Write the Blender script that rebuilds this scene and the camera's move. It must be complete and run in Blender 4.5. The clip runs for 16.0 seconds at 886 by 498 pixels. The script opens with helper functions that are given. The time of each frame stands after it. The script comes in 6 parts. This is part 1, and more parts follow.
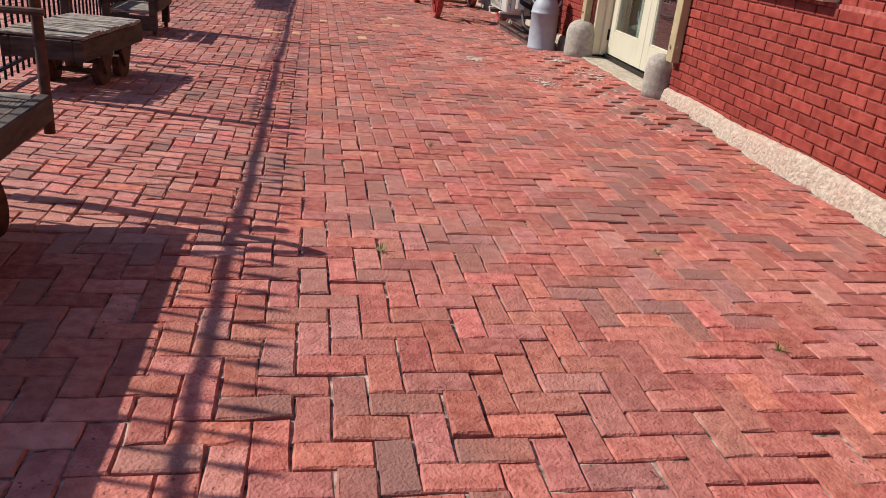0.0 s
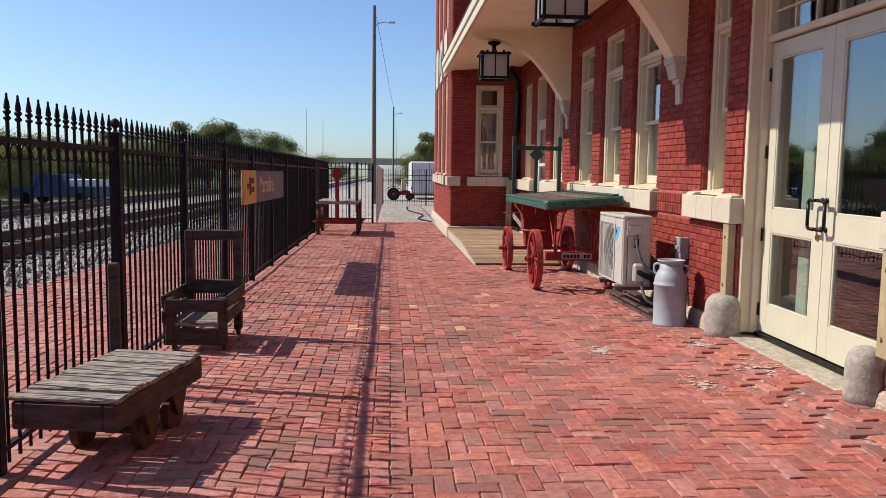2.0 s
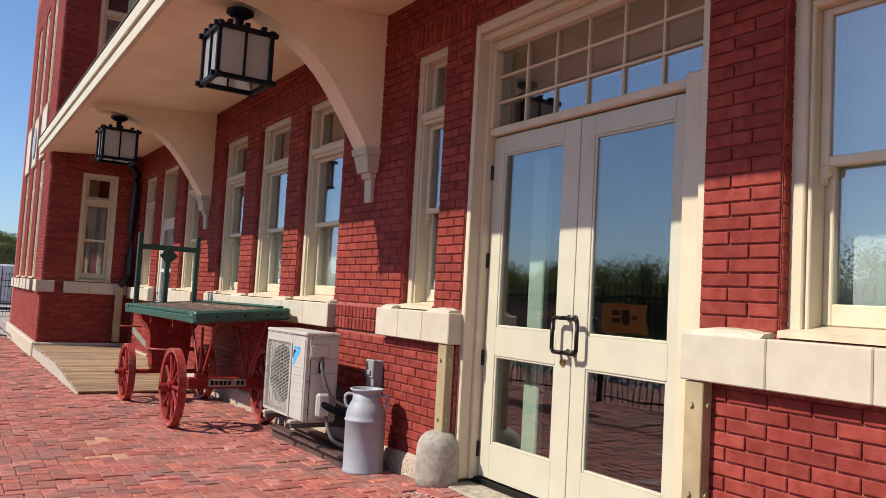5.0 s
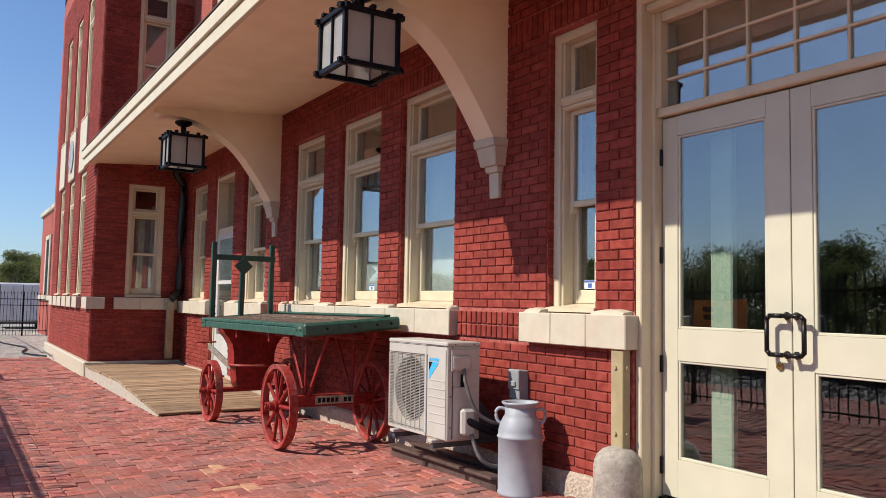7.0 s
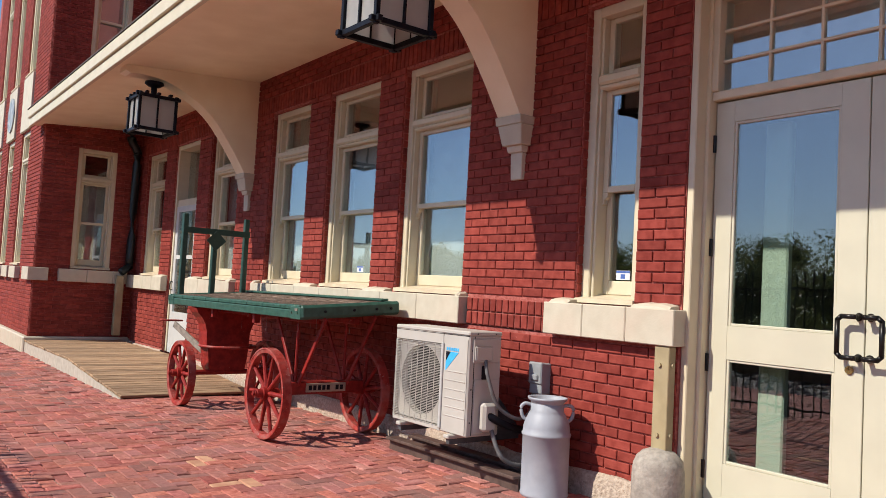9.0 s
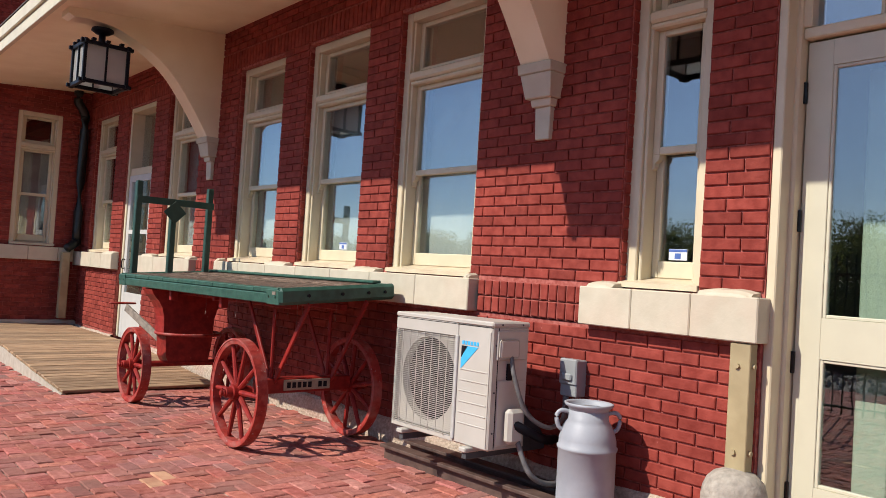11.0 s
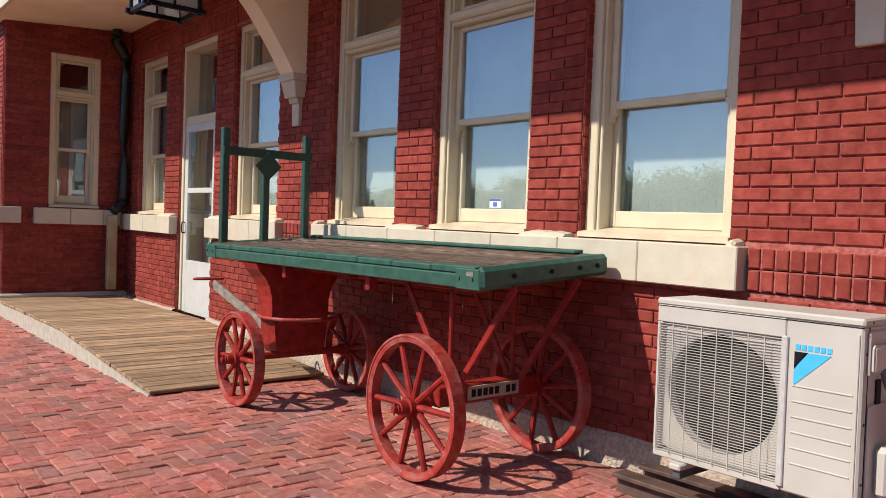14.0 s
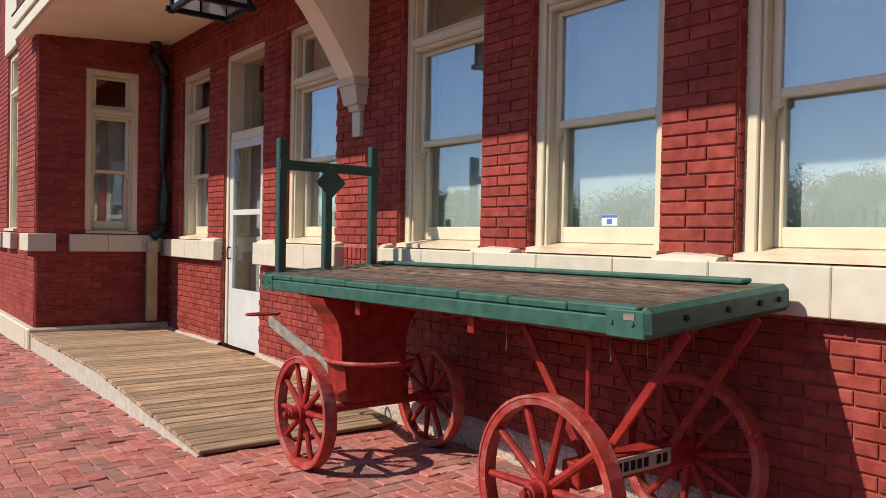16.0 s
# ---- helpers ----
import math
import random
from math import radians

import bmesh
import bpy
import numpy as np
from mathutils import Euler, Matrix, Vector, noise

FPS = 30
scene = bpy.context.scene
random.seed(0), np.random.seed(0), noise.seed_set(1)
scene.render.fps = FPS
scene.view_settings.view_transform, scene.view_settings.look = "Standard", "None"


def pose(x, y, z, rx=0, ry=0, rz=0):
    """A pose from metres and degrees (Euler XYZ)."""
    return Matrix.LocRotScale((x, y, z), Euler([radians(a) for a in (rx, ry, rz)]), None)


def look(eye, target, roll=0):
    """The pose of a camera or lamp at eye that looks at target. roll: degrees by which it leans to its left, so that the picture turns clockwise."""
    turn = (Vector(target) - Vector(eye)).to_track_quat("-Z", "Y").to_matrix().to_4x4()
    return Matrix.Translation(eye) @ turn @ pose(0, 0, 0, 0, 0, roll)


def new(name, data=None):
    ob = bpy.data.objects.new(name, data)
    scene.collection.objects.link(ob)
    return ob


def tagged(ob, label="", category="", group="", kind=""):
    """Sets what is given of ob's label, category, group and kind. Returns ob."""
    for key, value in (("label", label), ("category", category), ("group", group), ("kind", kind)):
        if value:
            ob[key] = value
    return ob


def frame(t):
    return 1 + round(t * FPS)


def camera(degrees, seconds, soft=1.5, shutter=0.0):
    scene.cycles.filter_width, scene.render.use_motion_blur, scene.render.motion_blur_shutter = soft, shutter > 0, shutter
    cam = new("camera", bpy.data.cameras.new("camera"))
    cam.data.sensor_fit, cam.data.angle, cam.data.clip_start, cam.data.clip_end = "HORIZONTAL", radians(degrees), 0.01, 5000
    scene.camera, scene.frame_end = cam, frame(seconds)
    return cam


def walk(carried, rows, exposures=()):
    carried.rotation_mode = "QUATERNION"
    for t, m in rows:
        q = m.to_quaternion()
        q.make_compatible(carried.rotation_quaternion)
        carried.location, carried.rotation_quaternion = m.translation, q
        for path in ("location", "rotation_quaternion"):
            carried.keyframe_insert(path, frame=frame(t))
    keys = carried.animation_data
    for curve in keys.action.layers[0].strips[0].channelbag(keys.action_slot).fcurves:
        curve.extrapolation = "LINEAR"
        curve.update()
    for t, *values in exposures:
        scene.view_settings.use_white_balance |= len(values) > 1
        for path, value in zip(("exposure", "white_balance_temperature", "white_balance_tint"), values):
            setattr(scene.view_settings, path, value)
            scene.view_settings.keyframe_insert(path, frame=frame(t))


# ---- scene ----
cam = camera(59.4, 16.0, soft=0.7)
PATH = [
    (0, (-0.095, 0.097, 1.224), (0.249, 1.913, 0.459), 5.6),
    (0.5, (-0.093, 0.479, 1.276), (0.04, 2.356, 0.601), 3.9),
    (1, (-0.088, 0.876, 1.324), (-0.012, 2.821, 0.864), 2.7),
    (1.5, (-0.149, 1.304, 1.387), (-0.077, 3.282, 1.099), 1.6),
    (2, (-0.237, 1.704, 1.452), (-0.099, 3.69, 1.264), 0.7),
    (2.5, (-0.212, 2.114, 1.434), (-0.02, 4.101, 1.301), 1.6),
    (3, (-0.247, 2.451, 1.417), (0.08, 4.423, 1.34), 2.8),
    (3.5, (-0.251, 2.804, 1.44), (0.409, 4.692, 1.444), 3.0),
    (3.7, (-0.244, 2.909, 1.436), (0.54, 4.748, 1.481), 3.1),
    (5.8, (-0.558, 4.109, 1.305), (0.533, 5.779, 1.457), 2.9),
    (6, (-0.625, 4.234, 1.31), (0.453, 5.912, 1.465), 2.7),
    (6.5, (-0.843, 4.5, 1.322), (0.22, 6.187, 1.48), 1.9),
    (7, (-0.975, 4.704, 1.316), (0.091, 6.389, 1.468), 0.8),
    (7.5, (-1.051, 4.942, 1.329), (0.007, 6.629, 1.505), 1.3),
    (8, (-1.13, 5.126, 1.332), (-0.055, 6.803, 1.517), 2.9),
    (8.5, (-1.242, 5.288, 1.332), (-0.086, 6.912, 1.493), 2.9),
    (9, (-1.277, 5.433, 1.303), (-0.068, 7.022, 1.422), 2.9),
    (9.2, (-1.242, 5.51, 1.296), (-0.028, 7.096, 1.401), 3.0),
    (11.3, (-0.869, 6.664, 1.294), (0.427, 8.185, 1.368), 3.3),
    (11.5, (-0.85, 6.81, 1.311), (0.418, 8.356, 1.388), 2.6),
    (12, (-0.861, 7.162, 1.314), (0.359, 8.743, 1.398), 1.1),
    (12.5, (-0.888, 7.483, 1.32), (0.349, 9.054, 1.388), 0.8),
    (13, (-0.834, 7.84, 1.335), (0.415, 9.403, 1.37), 1.5),
    (13.5, (-0.851, 8.136, 1.339), (0.395, 9.7, 1.34), 2.3),
    (14, (-0.885, 8.423, 1.356), (0.394, 9.96, 1.298), 1.9),
    (14.5, (-0.802, 8.685, 1.324), (0.492, 10.207, 1.222), 2.2),
    (15, (-0.692, 8.942, 1.334), (0.571, 10.489, 1.233), 2.4),
    (15.5, (-0.637, 9.205, 1.362), (0.626, 10.755, 1.294), 1.6),
    (16, (-0.594, 9.439, 1.388), (0.617, 11.032, 1.372), 0.8),
]
walk(cam, [(t, look(eye, target, roll)) for t, eye, target, roll in PATH])

# ---- world and sun ----
SUN_WAY = Vector((1.07, -0.32, -1.0)).normalized()
wd = bpy.data.worlds.new("sky")
scene.world = wd
wd.use_nodes = True
wn, wl = wd.node_tree.nodes, wd.node_tree.links
sky = wn.new("ShaderNodeTexSky")
sky.sky_type, sky.sun_disc = "NISHITA", False
sky.sun_elevation = math.asin(-SUN_WAY.z)
sky.sun_rotation = math.atan2(-SUN_WAY.x, -SUN_WAY.y)
sky.altitude, sky.air_density, sky.dust_density, sky.ozone_density = 300, 1.0, 0.95, 2.6
tint = wn.new("ShaderNodeMix")
tint.data_type, tint.blend_type = "RGBA", "MULTIPLY"
tint.inputs[0].default_value = 1.0
tint.inputs[7].default_value = (0.77, 0.885, 1.05, 1)
wl.new(sky.outputs[0], tint.inputs[6])
wl.new(tint.outputs[2], wn["Background"].inputs[0])
wn["Background"].inputs[1].default_value = 0.099
sun = new("sun", bpy.data.lights.new("sun", "SUN"))
sun.data.energy, sun.data.angle, sun.data.color = 3.95, radians(0.53), (1.0, 0.915, 0.80)
sun.matrix_world = look((0, 0, 30), Vector((0, 0, 30)) + SUN_WAY)
scene.view_settings.exposure = 0.56


# ---- mesh helpers ----
def box(bm, x0, x1, y0, y1, z0, z1, b=0.0, m=None):
    """A box with chamfered edges, placed by m."""
    r = bmesh.ops.create_cube(bm, size=1.0)
    vs = r["verts"]
    bmesh.ops.scale(bm, vec=(x1 - x0, y1 - y0, z1 - z0), verts=vs)
    bmesh.ops.translate(bm, vec=((x0 + x1) / 2, (y0 + y1) / 2, (z0 + z1) / 2), verts=vs)
    if b > 0:
        es = list({e for v in vs for e in v.link_edges})
        r = bmesh.ops.bevel(bm, geom=es, offset=b, segments=1, affect="EDGES")
        vs = list({v for f in r["faces"] for v in f.verts} | {v for v in vs if v.is_valid})
    if m is not None:
        bmesh.ops.transform(bm, matrix=m, verts=vs)
    return vs


def rod(bm, p, q, r, n=10, r2=None):
    """A round or tapered bar from p to q."""
    p, q = Vector(p), Vector(q)
    d = q - p
    m = Matrix.Translation((p + q) / 2) @ d.to_track_quat("Z", "Y").to_matrix().to_4x4()
    bmesh.ops.create_cone(bm, cap_ends=True, segments=n, radius1=r, radius2=r if r2 is None else r2, depth=d.length, matrix=m)


def bar(bm, p, q, w, h, b=0.0):
    """A square bar from p to q, w wide and h high."""
    p, q = Vector(p), Vector(q)
    d = q - p
    m = Matrix.Translation((p + q) / 2) @ d.to_track_quat("Z", "Y").to_matrix().to_4x4()
    box(bm, -w / 2, w / 2, -h / 2, h / 2, -d.length / 2, d.length / 2, b, m)


def lathe(bm, prof, n=24, m=None):
    """A turned body from (radius, height) pairs."""
    rings = []
    for r, z in prof:
        rings.append([bm.verts.new((r * math.cos(2 * math.pi * i / n), r * math.sin(2 * math.pi * i / n), z)) for i in range(n)])
    for a, c in zip(rings, rings[1:]):
        for i in range(n):
            bm.faces.new((a[i], a[(i + 1) % n], c[(i + 1) % n], c[i]))
    bm.faces.new(rings[-1])
    bm.faces.new(rings[0][::-1])
    if m is not None:
        bmesh.ops.transform(bm, matrix=m, verts=[v for r in rings for v in r])


def tube(bm, pts, r, n=8):
    """A bent pipe through points."""
    pts = [Vector(p) for p in pts]
    rings = []
    for i, p in enumerate(pts):
        d = (pts[min(i + 1, len(pts) - 1)] - pts[max(i - 1, 0)]).normalized()
        q = d.to_track_quat("Z", "Y")
        rings.append([bm.verts.new(p + q @ Vector((r * math.cos(2 * math.pi * k / n), r * math.sin(2 * math.pi * k / n), 0))) for k in range(n)])
    for a, c in zip(rings, rings[1:]):
        for k in range(n):
            bm.faces.new((a[k], a[(k + 1) % n], c[(k + 1) % n], c[k]))
    bm.faces.new(rings[-1])
    bm.faces.new(rings[0][::-1])


def bend(pts, n=6):
    """A smooth line through points."""
    pts = [Vector(p) for p in pts]
    out = []
    for i in range(len(pts) - 1):
        a, b_, c, d = pts[max(i - 1, 0)], pts[i], pts[i + 1], pts[min(i + 2, len(pts) - 1)]
        for k in range(n):
            t = k / n
            out.append(0.5 * (2 * b_ + (c - a) * t + (2 * a - 5 * b_ + 4 * c - d) * t * t + (3 * b_ - a - 3 * c + d) * t ** 3))
    return out + [pts[-1]]


def slab(bm, outline, axis, a, b_):
    """A flat shape: outline in two axes, from a to b_ along the third."""
    def at(u, v, w):
        return {"x": (w, u, v), "y": (u, w, v), "z": (u, v, w)}[axis]
    lo = [bm.verts.new(at(u, v, a)) for u, v in outline]
    hi = [bm.verts.new(at(u, v, b_)) for u, v in outline]
    n = len(outline)
    for i in range(n):
        bm.faces.new((lo[i], lo[(i + 1) % n], hi[(i + 1) % n], hi[i]))
    bm.faces.new(lo[::-1])
    bm.faces.new(hi)


def to_mesh(name, bm, material, smooth=False):
    bmesh.ops.recalc_face_normals(bm, faces=bm.faces)
    me = bpy.data.meshes.new(name)
    bm.to_mesh(me)
    bm.free()
    me.materials.append(material)
    if smooth:
        me.shade_smooth()
    return me


def part(name, bm, material, parent, label="", smooth=False):
    ob = new(name, to_mesh(name, bm, material, smooth))
    ob.parent = parent
    return tagged(ob, label)


def share(name, me, parent, m):
    """One more object on a mesh, under parent."""
    ob = new(name, me)
    ob.parent = parent
    ob.matrix_basis = m
    return ob


def thing(name, m, label, category, group="", kind=""):
    ob = new(name)
    ob.matrix_basis = m
    ob.empty_display_size = 0.1
    return tagged(ob, label, category, group, kind)


def setting(name, bm, material, label="", category="", m=None):
    ob = new(name, to_mesh(name, bm, material))
    if m is not None:
        ob.matrix_basis = m
    return tagged(ob, label, category, kind="structure")


def raw(name, verts, faces, material):
    me = bpy.data.meshes.new(name)
    me.from_pydata(verts, [], faces)
    me.materials.append(material)
    me.update()
    return me


# ---- materials ----
def surface(name, c1, c2, rough=0.6, metal=0.0, scale=30.0, stretch=(1, 1, 1), stain=None, stain_scale=1.5, stain_amount=0.35, bump=0.3, bump_scale=120.0, bump_dist=0.002, vary=0.0, hue=0.0, local=False, spec=0.5, flecks=None, fleck_at=0.62, dusk=None):
    mt = bpy.data.materials.new(name)
    mt.use_nodes = True
    n, l = mt.node_tree.nodes, mt.node_tree.links
    bs = n["Principled BSDF"]
    bs.inputs["Roughness"].default_value, bs.inputs["Metallic"].default_value = rough, metal
    bs.inputs["Specular IOR Level"].default_value = spec
    co = n.new("ShaderNodeTexCoord").outputs["Object"] if local else n.new("ShaderNodeNewGeometry").outputs["Position"]
    mp = n.new("ShaderNodeMapping")
    mp.inputs["Scale"].default_value = stretch
    l.new(co, mp.inputs[0])
    pos = mp.outputs[0]
    if local or vary:
        info = n.new("ShaderNodeObjectInfo").outputs["Random"]
        isl = n.new("ShaderNodeNewGeometry").outputs["Random Per Island"]
        ad = n.new("ShaderNodeMath"); ad.operation = "ADD"
        l.new(info, ad.inputs[0]); l.new(isl, ad.inputs[1])
        fr = n.new("ShaderNodeMath"); fr.operation = "FRACT"
        l.new(ad.outputs[0], fr.inputs[0])
        rnd = fr.outputs[0]
    def noise_tex(s, detail=4.0):
        t = n.new("ShaderNodeTexNoise")
        t.inputs["Scale"].default_value, t.inputs["Detail"].default_value = s, detail
        l.new(pos, t.inputs["Vector"])
        return t.outputs["Fac"]
    def ramp(fac, a, b_, lo=0.35, hi=0.65):
        r = n.new("ShaderNodeValToRGB")
        r.color_ramp.elements[0].color, r.color_ramp.elements[1].color = (*a, 1), (*b_, 1)
        r.color_ramp.elements[0].position, r.color_ramp.elements[1].position = lo, hi
        l.new(fac, r.inputs[0])
        return r.outputs[0]
    def mix(fac, a, b_):
        x = n.new("ShaderNodeMix"); x.data_type = "RGBA"
        l.new(fac, x.inputs[0]) if hasattr(fac, "links") else None
        if not hasattr(fac, "links"):
            x.inputs[0].default_value = fac
        l.new(a, x.inputs[6])
        if hasattr(b_, "links"):
            l.new(b_, x.inputs[7])
        else:
            x.inputs[7].default_value = (*b_, 1)
        return x.outputs[2]
    col = ramp(noise_tex(scale), c1, c2)
    if stain is not None:
        f = ramp(noise_tex(stain_scale, 6.0), (0, 0, 0), (stain_amount,) * 3, 0.45, 0.75)
        col = mix(f, col, stain)
    if flecks is not None:
        f = ramp(noise_tex(scale * 2.3, 5.0), (0, 0, 0), (1, 1, 1), fleck_at, fleck_at + 0.05)
        col = mix(f, col, flecks)
    if vary:
        hs = n.new("ShaderNodeHueSaturation")
        mr = n.new("ShaderNodeMapRange")
        mr.inputs[3].default_value, mr.inputs[4].default_value = 1 - vary, 1 + vary
        l.new(rnd, mr.inputs[0]); l.new(mr.outputs[0], hs.inputs["Value"])
        if hue:
            m7 = n.new("ShaderNodeMath"); m7.operation = "MULTIPLY"; m7.inputs[1].default_value = 7.13
            f7 = n.new("ShaderNodeMath"); f7.operation = "FRACT"
            l.new(rnd, m7.inputs[0]); l.new(m7.outputs[0], f7.inputs[0])
            mh = n.new("ShaderNodeMapRange")
            mh.inputs[3].default_value, mh.inputs[4].default_value = 0.5 - hue, 0.5 + hue
            l.new(f7.outputs[0], mh.inputs[0]); l.new(mh.outputs[0], hs.inputs["Hue"])
            ms = n.new("ShaderNodeMapRange")
            ms.inputs[3].default_value, ms.inputs[4].default_value = 0.99, 0.84
            m3 = n.new("ShaderNodeMath"); m3.operation = "MULTIPLY"; m3.inputs[1].default_value = 13.7
            f3 = n.new("ShaderNodeMath"); f3.operation = "FRACT"
            p3 = n.new("ShaderNodeMath"); p3.operation = "POWER"; p3.inputs[1].default_value = 3.0
            l.new(rnd, m3.inputs[0]); l.new(m3.outputs[0], f3.inputs[0]); l.new(f3.outputs[0], p3.inputs[0])
            l.new(p3.outputs[0], ms.inputs[0]); l.new(ms.outputs[0], hs.inputs["Saturation"])
        l.new(col, hs.inputs["Color"])
        col = hs.outputs[0]
    if dusk is not None:
        # some pieces, and patches of them, are burnt or weathered brown-grey
        m5 = n.new("ShaderNodeMath"); m5.operation = "MULTIPLY"; m5.inputs[1].default_value = 5.31
        f5 = n.new("ShaderNodeMath"); f5.operation = "FRACT"
        w5 = n.new("ShaderNodeMath"); w5.operation = "MULTIPLY_ADD"; w5.inputs[1].default_value = 0.42
        l.new(rnd, m5.inputs[0]); l.new(m5.outputs[0], f5.inputs[0]); l.new(f5.outputs[0], w5.inputs[0])
        l.new(noise_tex(0.9, 3.0), w5.inputs[2])
        col = mix(ramp(w5.outputs[0], (0, 0, 0), (0.70, 0.70, 0.70), 0.715, 0.96), col, dusk)
    l.new(col, bs.inputs["Base Color"])
    rr = n.new("ShaderNodeMapRange")
    rr.inputs[3].default_value, rr.inputs[4].default_value = max(0.02, rough - 0.12), min(1, rough + 0.12)
    l.new(noise_tex(scale * 0.7), rr.inputs[0]); l.new(rr.outputs[0], bs.inputs["Roughness"])
    if bump:
        bp = n.new("ShaderNodeBump")
        bp.inputs["Strength"].default_value, bp.inputs["Distance"].default_value = bump, bump_dist
        hgt = noise_tex(bump_scale, 5.0)
        l.new(hgt, bp.inputs["Height"]); l.new(bp.outputs[0], bs.inputs["Normal"])
    return mt


def glass(name, ior=0.16, tint=(0.85, 0.9, 0.9)):
    mt = bpy.data.materials.new(name)
    mt.use_nodes = True
    n, l = mt.node_tree.nodes, mt.node_tree.links
    n.remove(n["Principled BSDF"])
    fr, tr, gl, mx = n.new("ShaderNodeLayerWeight"), n.new("ShaderNodeBsdfTransparent"), n.new("ShaderNodeBsdfGlossy"), n.new("ShaderNodeMixShader")
    fr.inputs[0].default_value = 0.5
    pw_, sc_ = n.new("ShaderNodeMath"), n.new("ShaderNodeMapRange")
    pw_.operation = "POWER"
    pw_.inputs[1].default_value = 3.6
    sc_.inputs[3].default_value, sc_.inputs[4].default_value = ior, 0.92
    l.new(fr.outputs["Facing"], pw_.inputs[0]); l.new(pw_.outputs[0], sc_.inputs[0])
    tr.inputs[0].default_value = (*tint, 1)
    gl.inputs["Roughness"].default_value = 0.012
    gl.inputs[0].default_value = (0.95, 0.97, 1, 1)
    bp, nz = n.new("ShaderNodeBump"), n.new("ShaderNodeTexNoise")
    nz.inputs["Scale"].default_value = 2.5
    l.new(n.new("ShaderNodeNewGeometry").outputs["Position"], nz.inputs["Vector"])
    bp.inputs["Strength"].default_value, bp.inputs["Distance"].default_value = 0.05, 0.02
    l.new(nz.outputs["Fac"], bp.inputs["Height"]); l.new(bp.outputs[0], gl.inputs["Normal"])
    l.new(sc_.outputs[0], mx.inputs[0]); l.new(tr.outputs[0], mx.inputs[1]); l.new(gl.outputs[0], mx.inputs[2])
    l.new(mx.outputs[0], n["Material Output"].inputs[0])
    return mt


PAVER = surface("paver_brick", (0.318, 0.083, 0.061), (0.466, 0.155, 0.118), 0.88, spec=0.3, scale=24, stain=(0.42, 0.24, 0.19), stain_scale=1.7, stain_amount=0.35, bump=1.0, bump_scale=95, bump_dist=0.008, vary=0.22, hue=0.006, flecks=(0.13, 0.05, 0.04), fleck_at=0.66, dusk=(0.20, 0.115, 0.098))
PAVER_DUSTY = surface("dusty_paver_brick", (0.36, 0.105, 0.080), (0.51, 0.19, 0.15), 0.9, spec=0.3, scale=24, stain=(0.58, 0.38, 0.31), stain_scale=2.1, stain_amount=0.45, bump=1.0, bump_scale=95, bump_dist=0.007, vary=0.15, hue=0.005, flecks=(0.17, 0.075, 0.06), fleck_at=0.68, dusk=(0.25, 0.135, 0.11))
PALE_PAVER = surface("pale_orange_brick", (0.50, 0.24, 0.15), (0.62, 0.36, 0.22), 0.88, spec=0.3, scale=9, bump=0.8, bump_scale=60, bump_dist=0.006, vary=0.2)
JOINT = surface("joint_dirt", (0.03, 0.02, 0.016), (0.50, 0.38, 0.31), 0.95, scale=24, bump=0.6, bump_scale=150, bump_dist=0.006)
WALL_BRICK = surface("painted_red_brick", (0.200, 0.034, 0.025), (0.290, 0.059, 0.044), 0.7, scale=14, stain=(0.17, 0.025, 0.020), stain_scale=2.2, stain_amount=0.6, bump=0.7, bump_scale=40, bump_dist=0.005, vary=0.17, spec=0.12, flecks=(0.36, 0.10, 0.085), fleck_at=0.72)
MORTAR = surface("painted_mortar", (0.26, 0.060, 0.048), (0.42, 0.14, 0.115), 0.8, spec=0.1, scale=30, bump=0.4, bump_scale=80, bump_dist=0.004)
CREAM = surface("cream_paint", (0.575, 0.505, 0.35), (0.63, 0.56, 0.395), 0.42, scale=6, stain=(0.58, 0.49, 0.34), stain_scale=1.3, stain_amount=0.22, bump=0.15, bump_scale=40, bump_dist=0.002)
SILL = surface("dusty_sill_paint", (0.52, 0.44, 0.31), (0.60, 0.52, 0.37), 0.6, scale=7, stain=(0.42, 0.30, 0.20), stain_scale=4, stain_amount=0.6, bump=0.3, bump_scale=50, bump_dist=0.003)
# cream for soffit and brackets, lightened to paint in bounce from the sunlit paving
BOUNCE_CREAM = surface("bounce_lightened_cream", (0.84, 0.72, 0.51), (0.90, 0.79, 0.58), 0.6, scale=3, stain=(0.55, 0.42, 0.26), stain_scale=0.9, stain_amount=0.3, bump=0.2, bump_scale=20, bump_dist=0.003)
STONE = surface("painted_stone", (0.49, 0.445, 0.34), (0.545, 0.50, 0.39), 0.6, scale=9, stain=(0.6, 0.42, 0.32), stain_scale=3.5, stain_amount=0.28, bump=0.35, bump_scale=60, bump_dist=0.003, vary=0.04)
CONCRETE = surface("rough_concrete", (0.30, 0.26, 0.20), (0.48, 0.42, 0.33), 0.9, scale=18, stain=(0.16, 0.14, 0.11), stain_scale=3.0, stain_amount=0.6, bump=0.9, bump_scale=35, bump_dist=0.012)
FOOTING = surface("pebbly_old_concrete", (0.34, 0.27, 0.21), (0.52, 0.43, 0.34), 0.95, scale=38, stain=(0.42, 0.22, 0.17), stain_scale=2.2, stain_amount=0.45, bump=1.0, bump_scale=48, bump_dist=0.016, flecks=(0.16, 0.12, 0.09), fleck_at=0.66)
DIMMED_BEIGE = surface("dimmed_beige_interior", (0.16, 0.145, 0.115), (0.21, 0.19, 0.15), 0.8, scale=2)
PALE_GREEN = surface("pale_green_paint", (0.50, 0.60, 0.46), (0.55, 0.65, 0.50), 0.5, scale=4)
